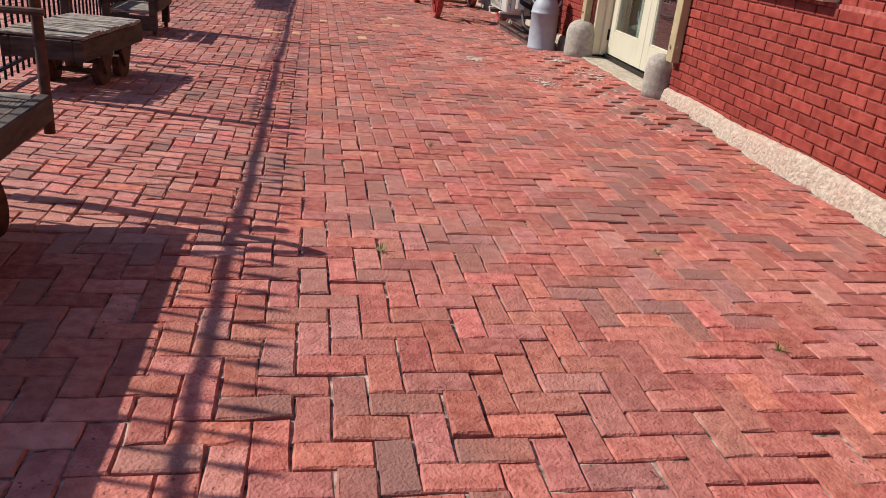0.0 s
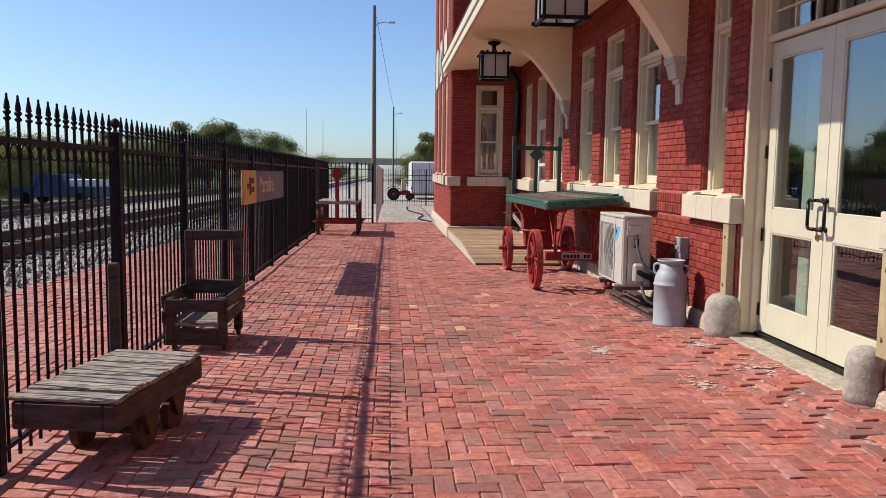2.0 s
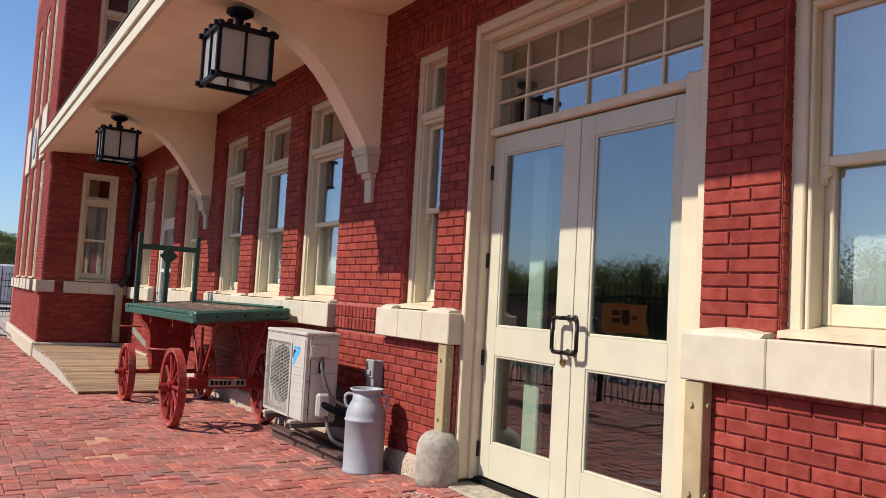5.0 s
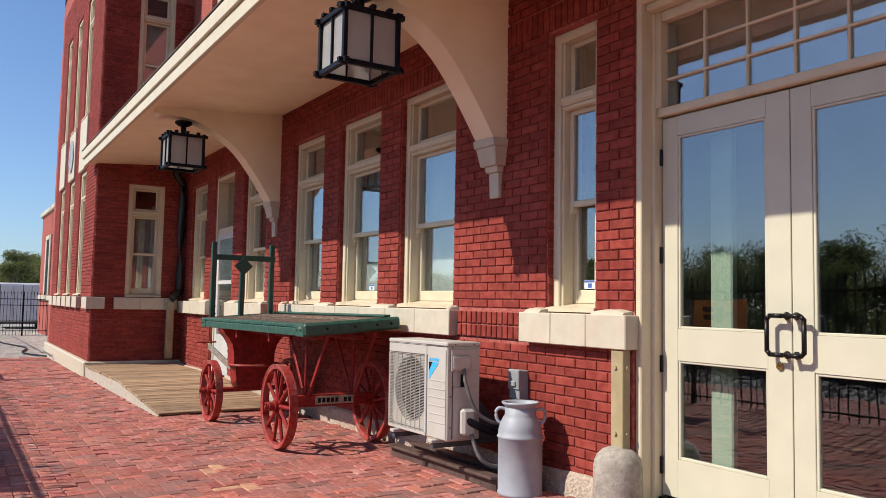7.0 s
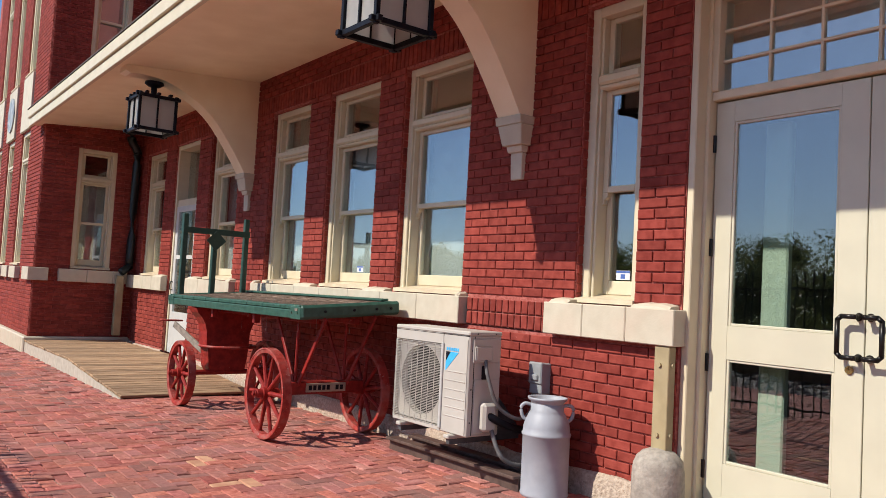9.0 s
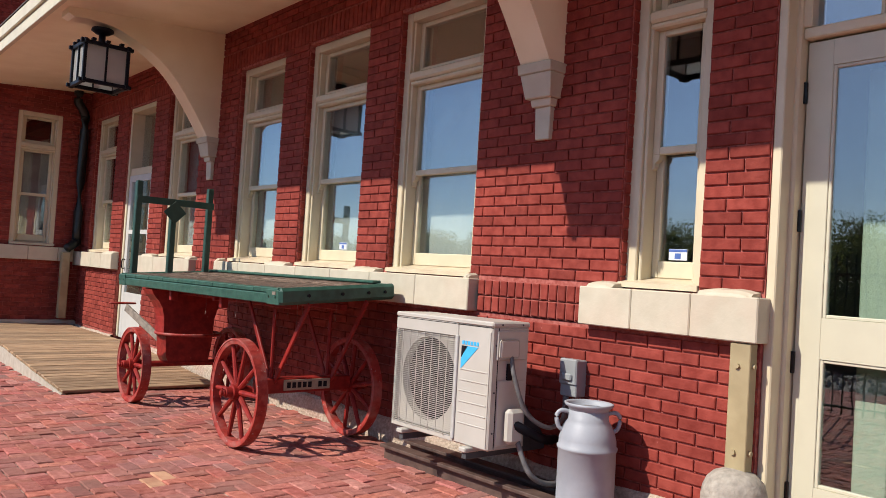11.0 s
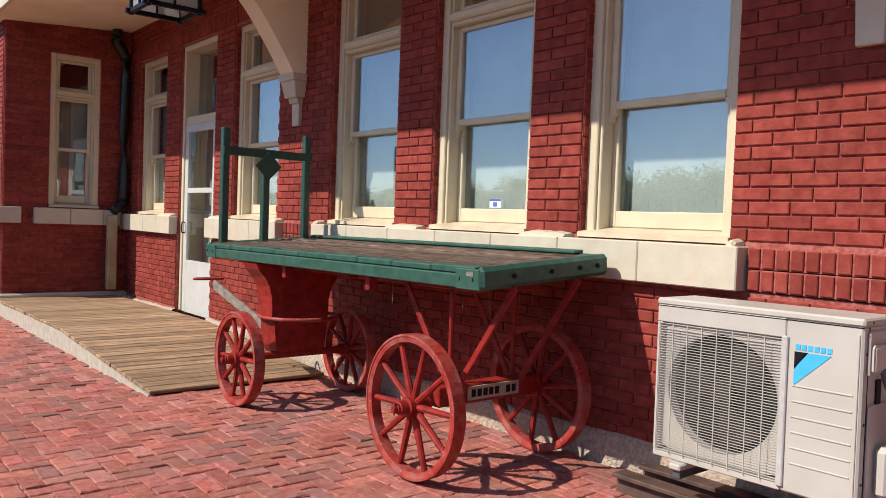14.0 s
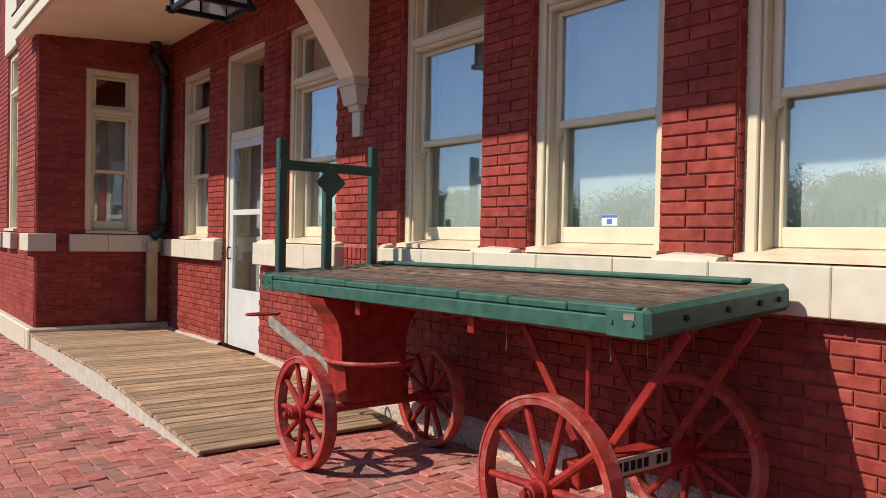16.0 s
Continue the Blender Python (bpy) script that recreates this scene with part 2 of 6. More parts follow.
BLIND = surface("white_blind", (0.40, 0.43, 0.41), (0.46, 0.49, 0.46), 0.8, scale=5, bump=0.2, bump_scale=30)
CURTAIN = surface("grey_curtain", (0.30, 0.28, 0.26), (0.42, 0.40, 0.37), 0.9, scale=5)
PANE = glass("window_glass")
DOOR_GLASS = glass("door_glass", 0.14, (0.72, 0.78, 0.78))
BLACK = surface("black_iron_paint", (0.006, 0.0065, 0.010), (0.012, 0.013, 0.018), 0.45, spec=0.12, scale=20, stain=(0.02, 0.02, 0.025), stain_scale=9, stain_amount=0.2, bump=0.2)
ROOF = surface("dark_shingle", (0.05, 0.04, 0.04), (0.09, 0.075, 0.07), 0.9, scale=20)
BALLAST_BED = surface("ballast_ground", (0.22, 0.20, 0.18), (0.36, 0.33, 0.30), 0.95, scale=8, bump=1.0, bump_scale=18, bump_dist=0.05)
GRAVEL = surface("pale_gravel", (0.20, 0.185, 0.16), (0.52, 0.48, 0.43), 0.95, scale=7, stain=(0.2, 0.18, 0.15), stain_scale=0.4, stain_amount=0.4, bump=1.0, bump_scale=25, bump_dist=0.03)
GRASS = surface("dry_grass_ground", (0.07, 0.10, 0.025), (0.16, 0.17, 0.06), 0.95, scale=1.5, stain=(0.25, 0.2, 0.1), stain_scale=0.15, stain_amount=0.6, bump=1.0, bump_scale=8, bump_dist=0.1)

# ---- building frame: the platform falls a little along the wall ----
WX, TY, TX = 2.87, 20.25, 1.22
BT = Matrix.Translation((WX, 9.5, 0)) @ pose(0, 0, 0, 0.5, 0, 0) @ Matrix.Translation((-WX, -9.5, 0))
W_TOP, W_BOT, DOOR_BOT = 3.45, 1.30, 0.12

# openings of the long wall: name, y0, y1, z0, z1
WINDOWS = [(4.73, 5.80), (8.77, 9.30), (10.60, 11.63), (12.08, 13.11), (13.58, 14.60), (15.62, 16.68), (18.76, 19.82)]
DOOR_Y = (6.24, 8.40)
FAR_DOOR_Y = (17.18, 18.25)
OPEN = [(a, b_, W_BOT, W_TOP) for a, b_ in WINDOWS] + [(*DOOR_Y, -0.2, 3.47), (*FAR_DOOR_Y, -0.2, W_TOP)]


def holed_wall(bm, u0, u1, v0, v1, holes, axis, a, b_):
    """A thick wall as a grid of blocks with the openings left out. axis: its normal."""
    us = sorted({u0, u1, *[h for o in holes for h in o[:2] if u0 < h < u1]})
    for ua, ub in zip(us, us[1:]):
        vs = sorted({v0, v1, *[h for o in holes if o[0] < (ua + ub) / 2 < o[1] for h in o[2:] if v0 < h < v1]})
        for va, vb in zip(vs, vs[1:]):
            if not any(o[0] < (ua + ub) / 2 < o[1] and o[2] < (va + vb) / 2 < o[3] for o in holes):
                if axis == "x":
                    box(bm, a, b_, ua, ub, va, vb)
                else:
                    box(bm, ua, ub, a, b_, va, vb)


bm = bmesh.new()
holed_wall(bm, -8, TY, -0.4, 9.0, OPEN + [(18.0, 19.0, 5.2, 7.4)], "x", WX, WX + 0.38)
wall_main = setting("wall_main", bm, MORTAR, "red-painted brick station wall along the platform", "wall", BT)
TWIN = [(1.79, 2.45, 1.35, 3.49), (1.85, 2.51, 4.95, 7.3)]
bm = bmesh.new()
holed_wall(bm, TX, WX, -0.4, 9.4, TWIN, "y", TY, TY + 0.35)
wall_tower_near = setting("wall_tower_near", bm, MORTAR, "red-painted brick end wall of the projecting bay", "wall", BT)
SIDE = [(y, y + 0.85, z0, z1) for y in (21.6, 23.3, 25.0) for z0, z1 in ((1.36, 3.9), (5.0, 7.6))]
bm = bmesh.new()
holed_wall(bm, TY + 0.35, 27.0, -0.4, 9.4, SIDE, "x", TX, TX + 0.35)
wall_tower_side = setting("wall_tower_side", bm, MORTAR, "red-painted brick front of the projecting bay", "wall", BT)
bm = bmesh.new()
box(bm, TX, 8, 27.0, 27.3, -0.4, 9.4)
box(bm, 9.0, 9.3, -8, 27, -0.4, 9.0)
box(bm, WX, 9.0, -8.3, -8, -0.4, 9.0)
wall_back = setting("wall_back", bm, MORTAR, "plain red brick back walls of the station", "wall", BT)
bm = bmesh.new()
box(bm, TX - 0.4, 9.6, -8.5, 27.5, 9.4, 9.6)
setting("roof", bm, ROOF, "dark shingled station roof", "roof", BT)
bm = bmesh.new()
box(bm, 2.5, 9, 27.3, 45, -0.4, 4.9)
box(bm, 2.5, 9, 27.3, 36, 4.9, 5.35)
wing = setting("wall_far_wing", bm, MORTAR, "lower red brick wing beyond the bay", "wall", BT)
for y0, y1, z in ((36.0, 45.1, 4.9), (27.3, 36.1, 5.35)):
    bm = bmesh.new()
    box(bm, 2.4, 9.1, y0, y1, z, z + 0.22, 0.03)
    part("coping", bm, STONE, wing, "cream stone coping")
for y in (30.0, 36.4, 40.6):
    bm = bmesh.new()
    for a, b_ in ((y, y + 0.30), (y + 1.5, y + 1.8)):
        box(bm, 2.42, 2.5, a, b_, 1.35, 3.7, 0.02)
    box(bm, 2.42, 2.5, y, y + 1.8, 3.7, 3.9, 0.02)
    part("window_surround", bm, STONE, wing, "cream window surround")
    bm = bmesh.new()
    box(bm, 2.47, 2.5, y + 0.30, y + 1.5, 1.35, 3.7)
    part("window_glass", bm, BLACK, wing, "dark window glass")
bm = bmesh.new()
box(bm, 2.4, 2.5, 27.4, 44.9, 1.13, 1.34, 0.02)
part("sill_band", bm, STONE, wing)

# rooms behind the glass; their indoor dimness is painted in as dark beige
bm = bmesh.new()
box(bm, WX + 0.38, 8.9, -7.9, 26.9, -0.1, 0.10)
setting("floor_inside", bm, DIMMED_BEIGE, "station floor behind the glass, painted dim", "floor", BT)
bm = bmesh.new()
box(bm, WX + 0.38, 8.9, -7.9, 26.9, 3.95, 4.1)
setting("ceiling_inside", bm, DIMMED_BEIGE, "beige ceiling inside the station, painted dim", "ceiling", BT)
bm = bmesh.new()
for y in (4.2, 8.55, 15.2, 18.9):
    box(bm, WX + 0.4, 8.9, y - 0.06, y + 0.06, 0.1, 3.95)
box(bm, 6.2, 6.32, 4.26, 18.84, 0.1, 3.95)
setting("wall_inside", bm, DIMMED_BEIGE, "inner walls of the station, painted dim", "wall", BT)
bm = bmesh.new()
box(bm, 3.25, 3.31, 7.93, 8.10, 0.1, 2.5, 0.01)
box(bm, 3.27, 3.33, 6.56, 6.74, 0.1, 2.5, 0.01)
setting("trim_inside", bm, PALE_GREEN, "pale green door posts inside the entrance", "trim", BT)

# canopy and soffit
CX = 1.02
bm = bmesh.new()
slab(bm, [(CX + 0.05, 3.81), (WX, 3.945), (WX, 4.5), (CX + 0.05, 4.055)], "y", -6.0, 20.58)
canopy = setting("canopy", bm, BOUNCE_CREAM, "cream-painted platform canopy with a plain soffit", "canopy", BT)
bm = bmesh.new()
box(bm, CX, CX + 0.05, -6.0, 20.6, 3.775, 3.915, 0.006)
box(bm, CX - 0.03, CX + 0.05, -6.0, 20.6, 3.92, 4.065, 0.006)
part("fascia", bm, CREAM, canopy, "cream fascia board in two steps")
bm = bmesh.new()
slab(bm, [(CX - 0.04, 4.069), (CX - 0.04, 4.085), (WX, 4.56), (WX, 4.505)], "y", -6.0, 20.62)
part("roof_edge", bm, ROOF, canopy, "dark shingle edge")

# ground, platform bed, tracks and grass: one sheet
bm = bmesh.new()
XS = [-600, -60, -20, -14.8, -13.6, -5.5, -4.75, 9, 60, 600]
YS = [-300, -40, -8, 0, 8, 16, 25.8, 60, 160, 900]
ZS = {-600: 3, -60: 0.6, -20: -0.5, -14.8: -0.5, -13.6: 0.08, -5.5: 0.08, -4.75: -0.05}
grid = [[bm.verts.new((x, y, ZS.get(x, -0.05))) for y in YS] for x in XS]
for i in range(len(XS) - 1):
    for j in range(len(YS) - 1):
        bm.faces.new((grid[i][j], grid[i + 1][j], grid[i + 1][j + 1], grid[i][j + 1]))
ground = setting("ground", bm, GRAVEL, "pale gravel and dry grass round the station", "ground")
ground.data.materials.append(BALLAST_BED)
ground.data.materials.append(GRASS)
for p in ground.data.polygons:
    c = p.center
    p.material_index = 2 if c.x < -14 or c.x > 9 else 1 if c.x < -4.75 or c.y > 160 else 0


# ---- windows and doors ----
def window(name, m, w, z0, z1, label, drop=None, tag=""):
    """A sash window with an upper light; its width runs along +y from 0, its face looks along -x, the wall's face is x = 0."""
    e = thing(name, m, label, "window", kind="structure")
    tr, mr = z1 - 0.53, z0 + 0.82 * (z1 - z0) / 2.15
    c = 0.075
    bm = bmesh.new()
    for a, b_ in ((0.0, c), (w - c, w)):
        box(bm, 0.09, 0.30, a, b_, z0, z1, 0.006)
        box(bm, 0.112, 0.30, a + (c if a == 0 else -0.022), b_ + (0.022 if a == 0 else -c), z0 + 0.04, z1 - c, 0.005)
    box(bm, 0.09, 0.30, c, w - c, z1 - c, z1, 0.006)
    part("casing", bm, CREAM, e)
    bm = bmesh.new()
    box(bm, 0.082, 0.29, c, w - c, tr - 0.042, tr + 0.03, 0.016)
    box(bm, 0.102, 0.29, c, w - c, tr - 0.075, tr - 0.038, 0.012)
    part("transom_bar", bm, CREAM, e)
    f0, f1 = c + 0.022, w - c - 0.022
    def sash(nm, za, zb, x, st, bottom):
        bm = bmesh.new()
        box(bm, x, x + 0.045, f0, f0 + st, za, zb, 0.005)
        box(bm, x, x + 0.045, f1 - st, f1, za, zb, 0.005)
        box(bm, x, x + 0.044, f0 + st, f1 - st, za, za + bottom, 0.005)
        box(bm, x, x + 0.044, f0 + st, f1 - st, zb - st * 0.8, zb, 0.005)
        s = part(nm, bm, CREAM, e)
        bm = bmesh.new()
        box(bm, x + 0.018, x + 0.024, f0 + st - 0.01, f1 - st + 0.01, za + bottom - 0.01, zb - st * 0.8 + 0.01)
        g = part("pane", bm, PANE, s)
        g.visible_shadow = False
    st = 0.046
    sash("top_light", tr + 0.03, z1 - c, 0.17, st, 0.05)
    sash("upper_sash", mr - 0.02, tr - 0.075, 0.165, st, 0.045)
    sash("lower_sash", z0 + 0.07, mr + 0.022, 0.215, st, 0.10)
    bm = bmesh.new()
    for y, s_ in ((f0, 1), (f1, -1)):
        slab(bm, [(y, mr - 0.02), (y + s_ * 0.05, mr - 0.02), (y + s_ * 0.045, mr - 0.05), (y + s_ * 0.02, mr - 0.07), (y + s_ * 0.018, mr - 0.10), (y, mr - 0.11)][::s_], "x", 0.166, 0.208)
    part("sash_horn", bm, CREAM, e)
    bm = bmesh.new()
    slab(bm, [(0.02, z0 + 0.005), (0.02, z0 + 0.035), (0.26, z0 + 0.075), (0.26, z0 + 0.005)], "y", 0.004, w - 0.004)
    part("sill", bm, SILL, e, "dusty cream sill")
    if drop is not None:
        bm = bmesh.new()
        box(bm, 0.33, 0.336, f0 - 0.05, f1 + 0.05, z0 + 0.03, z1 - 0.45)
        for i in range(12):
            box(bm, 0.318, 0.326, f1 - 0.035, f1 - 0.012, z0 + 0.2 + i * 0.13, z0 + 0.29 + i * 0.13, 0.003)
        part("blind", bm, drop, e, "drawn blind behind the glass")
    if tag:
        bm = bmesh.new()
        box(bm, 0.228, 0.2315, w * 0.5 - 0.06, w * 0.5 + 0.06, z0 + 0.18, z0 + 0.245)
        s = part("sticker", bm, STICKER, e, "small white and blue security sticker")
        bm = bmesh.new()
        box(bm, 0.2265, 0.2279, w * 0.5 - 0.06, w * 0.5 + 0.06, z0 + 0.228, z0 + 0.243)
        box(bm, 0.2265, 0.2279, w * 0.5 - 0.02, w * 0.5 + 0.02, z0 + 0.188, z0 + 0.22)
        part("stripe", bm, BLUE, s)
    return e


STICKER = surface("white_sticker", (0.6, 0.62, 0.66), (0.7, 0.72, 0.75), 0.5)
BLUE = surface("blue_print", (0.06, 0.12, 0.36), (0.08, 0.15, 0.42), 0.5)
for i, (a, b_) in enumerate(WINDOWS):
    narrow = b_ - a < 0.8
    window(f"window_{i + 1}", BT @ Matrix.Translation((WX - 0.038, a, 0)), b_ - a, W_BOT, W_TOP,
           "narrow cream sash window beside the entrance door" if narrow else "tall cream sash window with a drawn white blind", None if narrow else BLIND, "y" if i in (1, 3) else "")
TM = BT @ Matrix.Translation((2.45, TY - 0.075, 0)) @ pose(0, 0, 0, 0, 0, 90)
window("window_8", TM, 0.66, 1.35, 3.49, "narrow cream sash window with a grey curtain", CURTAIN)
window("window_9", BT @ Matrix.Translation((2.51, TY - 0.075, 0)) @ pose(0, 0, 0, 0, 0, 90), 0.66, 4.95, 7.3, "upper-floor cream sash window of the bay", CURTAIN)
for i, (a, b_, z0, z1) in enumerate(SIDE):
    window(f"window_{10 + i}", BT @ Matrix.Translation((TX - 0.07, a, 0)), b_ - a, z0, z1, "tall cream sash window on the bay front", CURTAIN)
window("window_16", BT @ Matrix.Translation((WX, 18.0, 0)), 1.0, 5.2, 7.4, "upper-floor cream sash window over the canopy", CURTAIN)

# entrance: casing, transom and two glazed leaves
BRONZE = surface("dark_bronze", (0.015, 0.014, 0.014), (0.03, 0.028, 0.026), 0.35, 0.7, scale=30, bump=0.1)
DY0, DY1 = DOOR_Y
entrance = thing("door_1", BT, "cream double entrance door with tall glass and transom lights", "door", kind="structure")
ty0, ty1, tz0, tz1 = DY0 + 0.145, DY1 - 0.115, 2.69, 3.28
bm = bmesh.new()
box(bm, WX + 0.06, WX + 0.30, DY0 + 0.03, DY0 + 0.20, 0.1, 2.69, 0.008)
box(bm, WX + 0.12, WX + 0.28, DY0 + 0.05, ty0, 2.691, 3.40, 0.005)
box(bm, WX + 0.12, WX + 0.28, ty1, DY1 - 0.05, 2.691, 3.40, 0.005)
box(bm, WX + 0.121, WX + 0.28, ty0, ty1, 3.28, 3.351, 0.008)
for a, b_ in ((DY1 - 0.05, DY1), (DY0, DY0 + 0.05)):
    box(bm, WX + 0.005, WX + 0.33, a, b_, 0.1, 3.47, 0.006)
    s = -1 if a > 7 else 1
    box(bm, WX + 0.10, WX + 0.30, a + s * 0.022, b_ + s * 0.022, 0.1, 3.44, 0.01)
box(bm, WX + 0.005, WX + 0.33, DY0 + 0.05, DY1 - 0.05, 3.40, 3.47, 0.006)
box(bm, WX + 0.04, WX + 0.30, DY0 + 0.05, DY1 - 0.05, 3.35, 3.40, 0.01)
part("frame", bm, CREAM, entrance)
bm = bmesh.new()
box(bm, WX + 0.13, WX + 0.26, DY0 + 0.2, DY1 - 0.072, 2.634, 2.69, 0.006)
part("transom_bar", bm, CREAM, entrance)
bm = bmesh.new()
for i in range(1, 6):
    y = ty0 + (ty1 - ty0) * i / 6
    box(bm, WX + 0.17, WX + 0.21, y - 0.009, y + 0.009, tz0, tz1, 0.003)
for i in range(1, 3):
    z = tz0 + (tz1 - tz0) * i / 3
    box(bm, WX + 0.168, WX + 0.212, ty0, ty1, z - 0.009, z + 0.009, 0.003)
grid_bars = part("glazing_bars", bm, CREAM, entrance)
pw, ph = (ty1 - ty0) / 6, (tz1 - tz0) / 3
bm = bmesh.new()
box(bm, -0.003, 0.003, -pw / 2, pw / 2, -ph / 2, ph / 2)
pane_me = to_mesh("pane", bm, PANE)
for i in range(6):
    for j in range(3):
        g = share("pane", pane_me, grid_bars, Matrix.Translation((WX + 0.19, ty0 + pw * (i + 0.5), tz0 + ph * (j + 0.5))))
        g.visible_shadow = False
bm = bmesh.new()
box(bm, WX + 0.40, WX + 0.42, DY0 - 0.1, DY1 + 0.1, 2.95, 3.9)
part("valance", bm, CURTAIN, entrance, "brown fabric valance behind the transom")
LX = WX + 0.175
DOOR_CREAM = surface("door_cream_paint", (0.51, 0.49, 0.375), (0.545, 0.525, 0.40), 0.4, scale=5, stain=(0.5, 0.46, 0.36), stain_scale=1.2, stain_amount=0.3, bump=0.05)


FS = 0.128


def leaf(y0, y1, hinge_y):
    bm = bmesh.new()
    for a, b_ in ((y0, y0 + 0.155), (y1 - FS, y1)):
        box(bm, LX, LX + 0.045, a, b_, 0.13, 2.622, 0.003)
    for za, zb in ((0.13, 0.375), (1.01, 1.215), (2.49, 2.622)):
        box(bm, LX + 0.0005, LX + 0.0445, y0 + 0.155, y1 - FS, za, zb, 0.0)
    lf = part("door_leaf", bm, DOOR_CREAM, entrance)
    for za, zb in ((0.375, 1.01), (1.215, 2.49)):
        bm = bmesh.new()
        for a, b_, c, d in ((y0 + 0.155, y0 + 0.172, za, zb), (y1 - FS - 0.017, y1 - FS, za, zb)):
            box(bm, LX + 0.006, LX + 0.04, a, b_, c, d, 0.003)
        for c, d in ((za, za + 0.017), (zb - 0.017, zb)):
            box(bm, LX + 0.007, LX + 0.039, y0 + 0.172, y1 - FS - 0.017, c, d, 0.003)
        part("glazing_bead", bm, DOOR_CREAM, lf)
        bm = bmesh.new()
        box(bm, LX + 0.018, LX + 0.026, y0 + 0.16, y1 - FS - 0.005, za + 0.005, zb - 0.005)
        g = part("pane", bm, DOOR_GLASS, lf)
        g.visible_shadow = False
    for z in (0.32, 0.98, 1.70, 2.36):
        bm = bmesh.new()
        rod(bm, (LX - 0.008, hinge_y, z - 0.055), (LX - 0.008, hinge_y, z + 0.055), 0.012, 10)
        part("hinge", bm, BRONZE, lf, "dark bronze hinge")
    return lf


MID = 7.375
near_leaf = leaf(MID + 0.003, DY1 - 0.08, DY1 - 0.077)
far_leaf = leaf(DY0 + 0.20, MID - 0.003, DY0 + 0.197)
for lf, s in ((near_leaf, 1), (far_leaf, -1)):
    y = MID + s * 0.03
    bm = bmesh.new()
    hx, g = LX - 0.068, y + s * 0.085
    for z in (1.098, 1.318):
        t_ = 0.02 if z < 1.2 else -0.02
        rod(bm, (LX + 0.004, y, z), (hx - 0.012, y, z), 0.0135, 10)
        rod(bm, (LX + 0.004, y, z), (LX - 0.008, y, z), 0.022, 14)
        rod(bm, (hx, y - s * 0.013, z), (hx, g - s * 0.018, z), 0.0135, 10)
        rod(bm, (hx, g - s * 0.022, z - t_ * 0.1), (hx, g + s * 0.003, z + t_ * 1.15), 0.0135, 10)
    rod(bm, (hx, g, 1.112), (hx, g, 1.304), 0.0135, 10)
    part("pull_handle", bm, BRONZE, lf, "dark bronze square pull handle", True)
bm = bmesh.new()
rod(bm, (LX - 0.012, MID + 0.075, 1.03), (LX + 0.01, MID + 0.075, 1.03), 0.022, 16)
part("lock_cylinder", bm, surface("brass", (0.45, 0.3, 0.1), (0.55, 0.38, 0.15), 0.3, 0.9), near_leaf, "round brass lock cylinder")
bm = bmesh.new()
box(bm, WX - 0.10, WX + 0.36, DY0 - 0.02, DY1 + 0.02, -0.1, 0.075, 0.012)
part("threshold", bm, CONCRETE, entrance, "worn concrete threshold")
bm = bmesh.new()
box(bm, LX - 0.03, LX + 0.07, DY0 + 0.06, DY1 - 0.06, 0.076, 0.118, 0.004)
part("door_sill", bm, BRONZE, entrance, "dark metal door sill")

# far platform door
far_door = thing("door_2", BT @ Matrix.Translation((WX, FAR_DOOR_Y[0], 0)), "white half-glazed storm door with an upper light", "door", kind="structure")
fw = FAR_DOOR_Y[1] - FAR_DOOR_Y[0]
bm = bmesh.new()
box(bm, 0.02, 0.3, 0.0, 0.06, 0.1, 3.45, 0.006)
box(bm, 0.02, 0.3, fw - 0.06, fw, 0.1, 3.45, 0.006)
box(bm, 0.02, 0.3, 0.06, fw - 0.06, 3.38, 3.45, 0.006)
box(bm, 0.05, 0.28, 0.06, fw - 0.06, 2.45, 2.56, 0.008)
part("frame", bm, CREAM, far_door)
WHITE = surface("white_door_paint", (0.50, 0.50, 0.475), (0.56, 0.56, 0.53), 0.4, scale=5)
bm = bmesh.new()
for a, b_ in ((0.06, 0.16), (fw - 0.16, fw - 0.06)):
    box(bm, 0.04, 0.08, a, b_, 0.09, 2.45, 0.004)
for a, b_ in ((0.09, 0.75), (1.60, 1.66), (2.36, 2.45)):
    box(bm, 0.041, 0.079, 0.16, fw - 0.16, a, b_, 0.0)
storm = part("door_leaf", bm, WHITE, far_door)
for a, b_ in ((0.75, 1.60), (1.66, 2.36)):
    bm = bmesh.new()
    box(bm, 0.057, 0.063, 0.155, fw - 0.155, a - 0.005, b_ + 0.005)
    g = part("pane", bm, PANE, storm)
    g.visible_shadow = False
bm = bmesh.new()
box(bm, 0.2, 0.206, 0.06, fw - 0.06, 2.56, 3.38)
g = part("pane", bm, PANE, far_door)
g.visible_shadow = False
bm = bmesh.new()
box(bm, 0.30, 0.34, 0.06, fw - 0.06, 0.1, 2.45)
part("inner_door", bm, WHITE, far_door)
bm = bmesh.new()
tube(bm, bend([(0.04, fw - 0.11, 1.22), (0.0, fw - 0.11, 1.22), (0.0, fw - 0.11, 1.10), (0.04, fw - 0.11, 1.10)], 4), 0.008)
part("door_handle", bm, BLACK, storm, "small black pull")

# ---- stone band under the windows, each stone a part ----
def stone(parent, y0, y1, x0=2.75, x1=2.90, z0=1.068, z1=1.296):
    bm = bmesh.new()
    box(bm, x0, x1, y0 + 0.0015, y1 - 0.0015, z0, z1, 0.006)
    part("stone", bm, STONE, parent)


sills = thing("trim_sill", BT, "cream-painted stone sill band under the windows", "sill band", kind="structure")
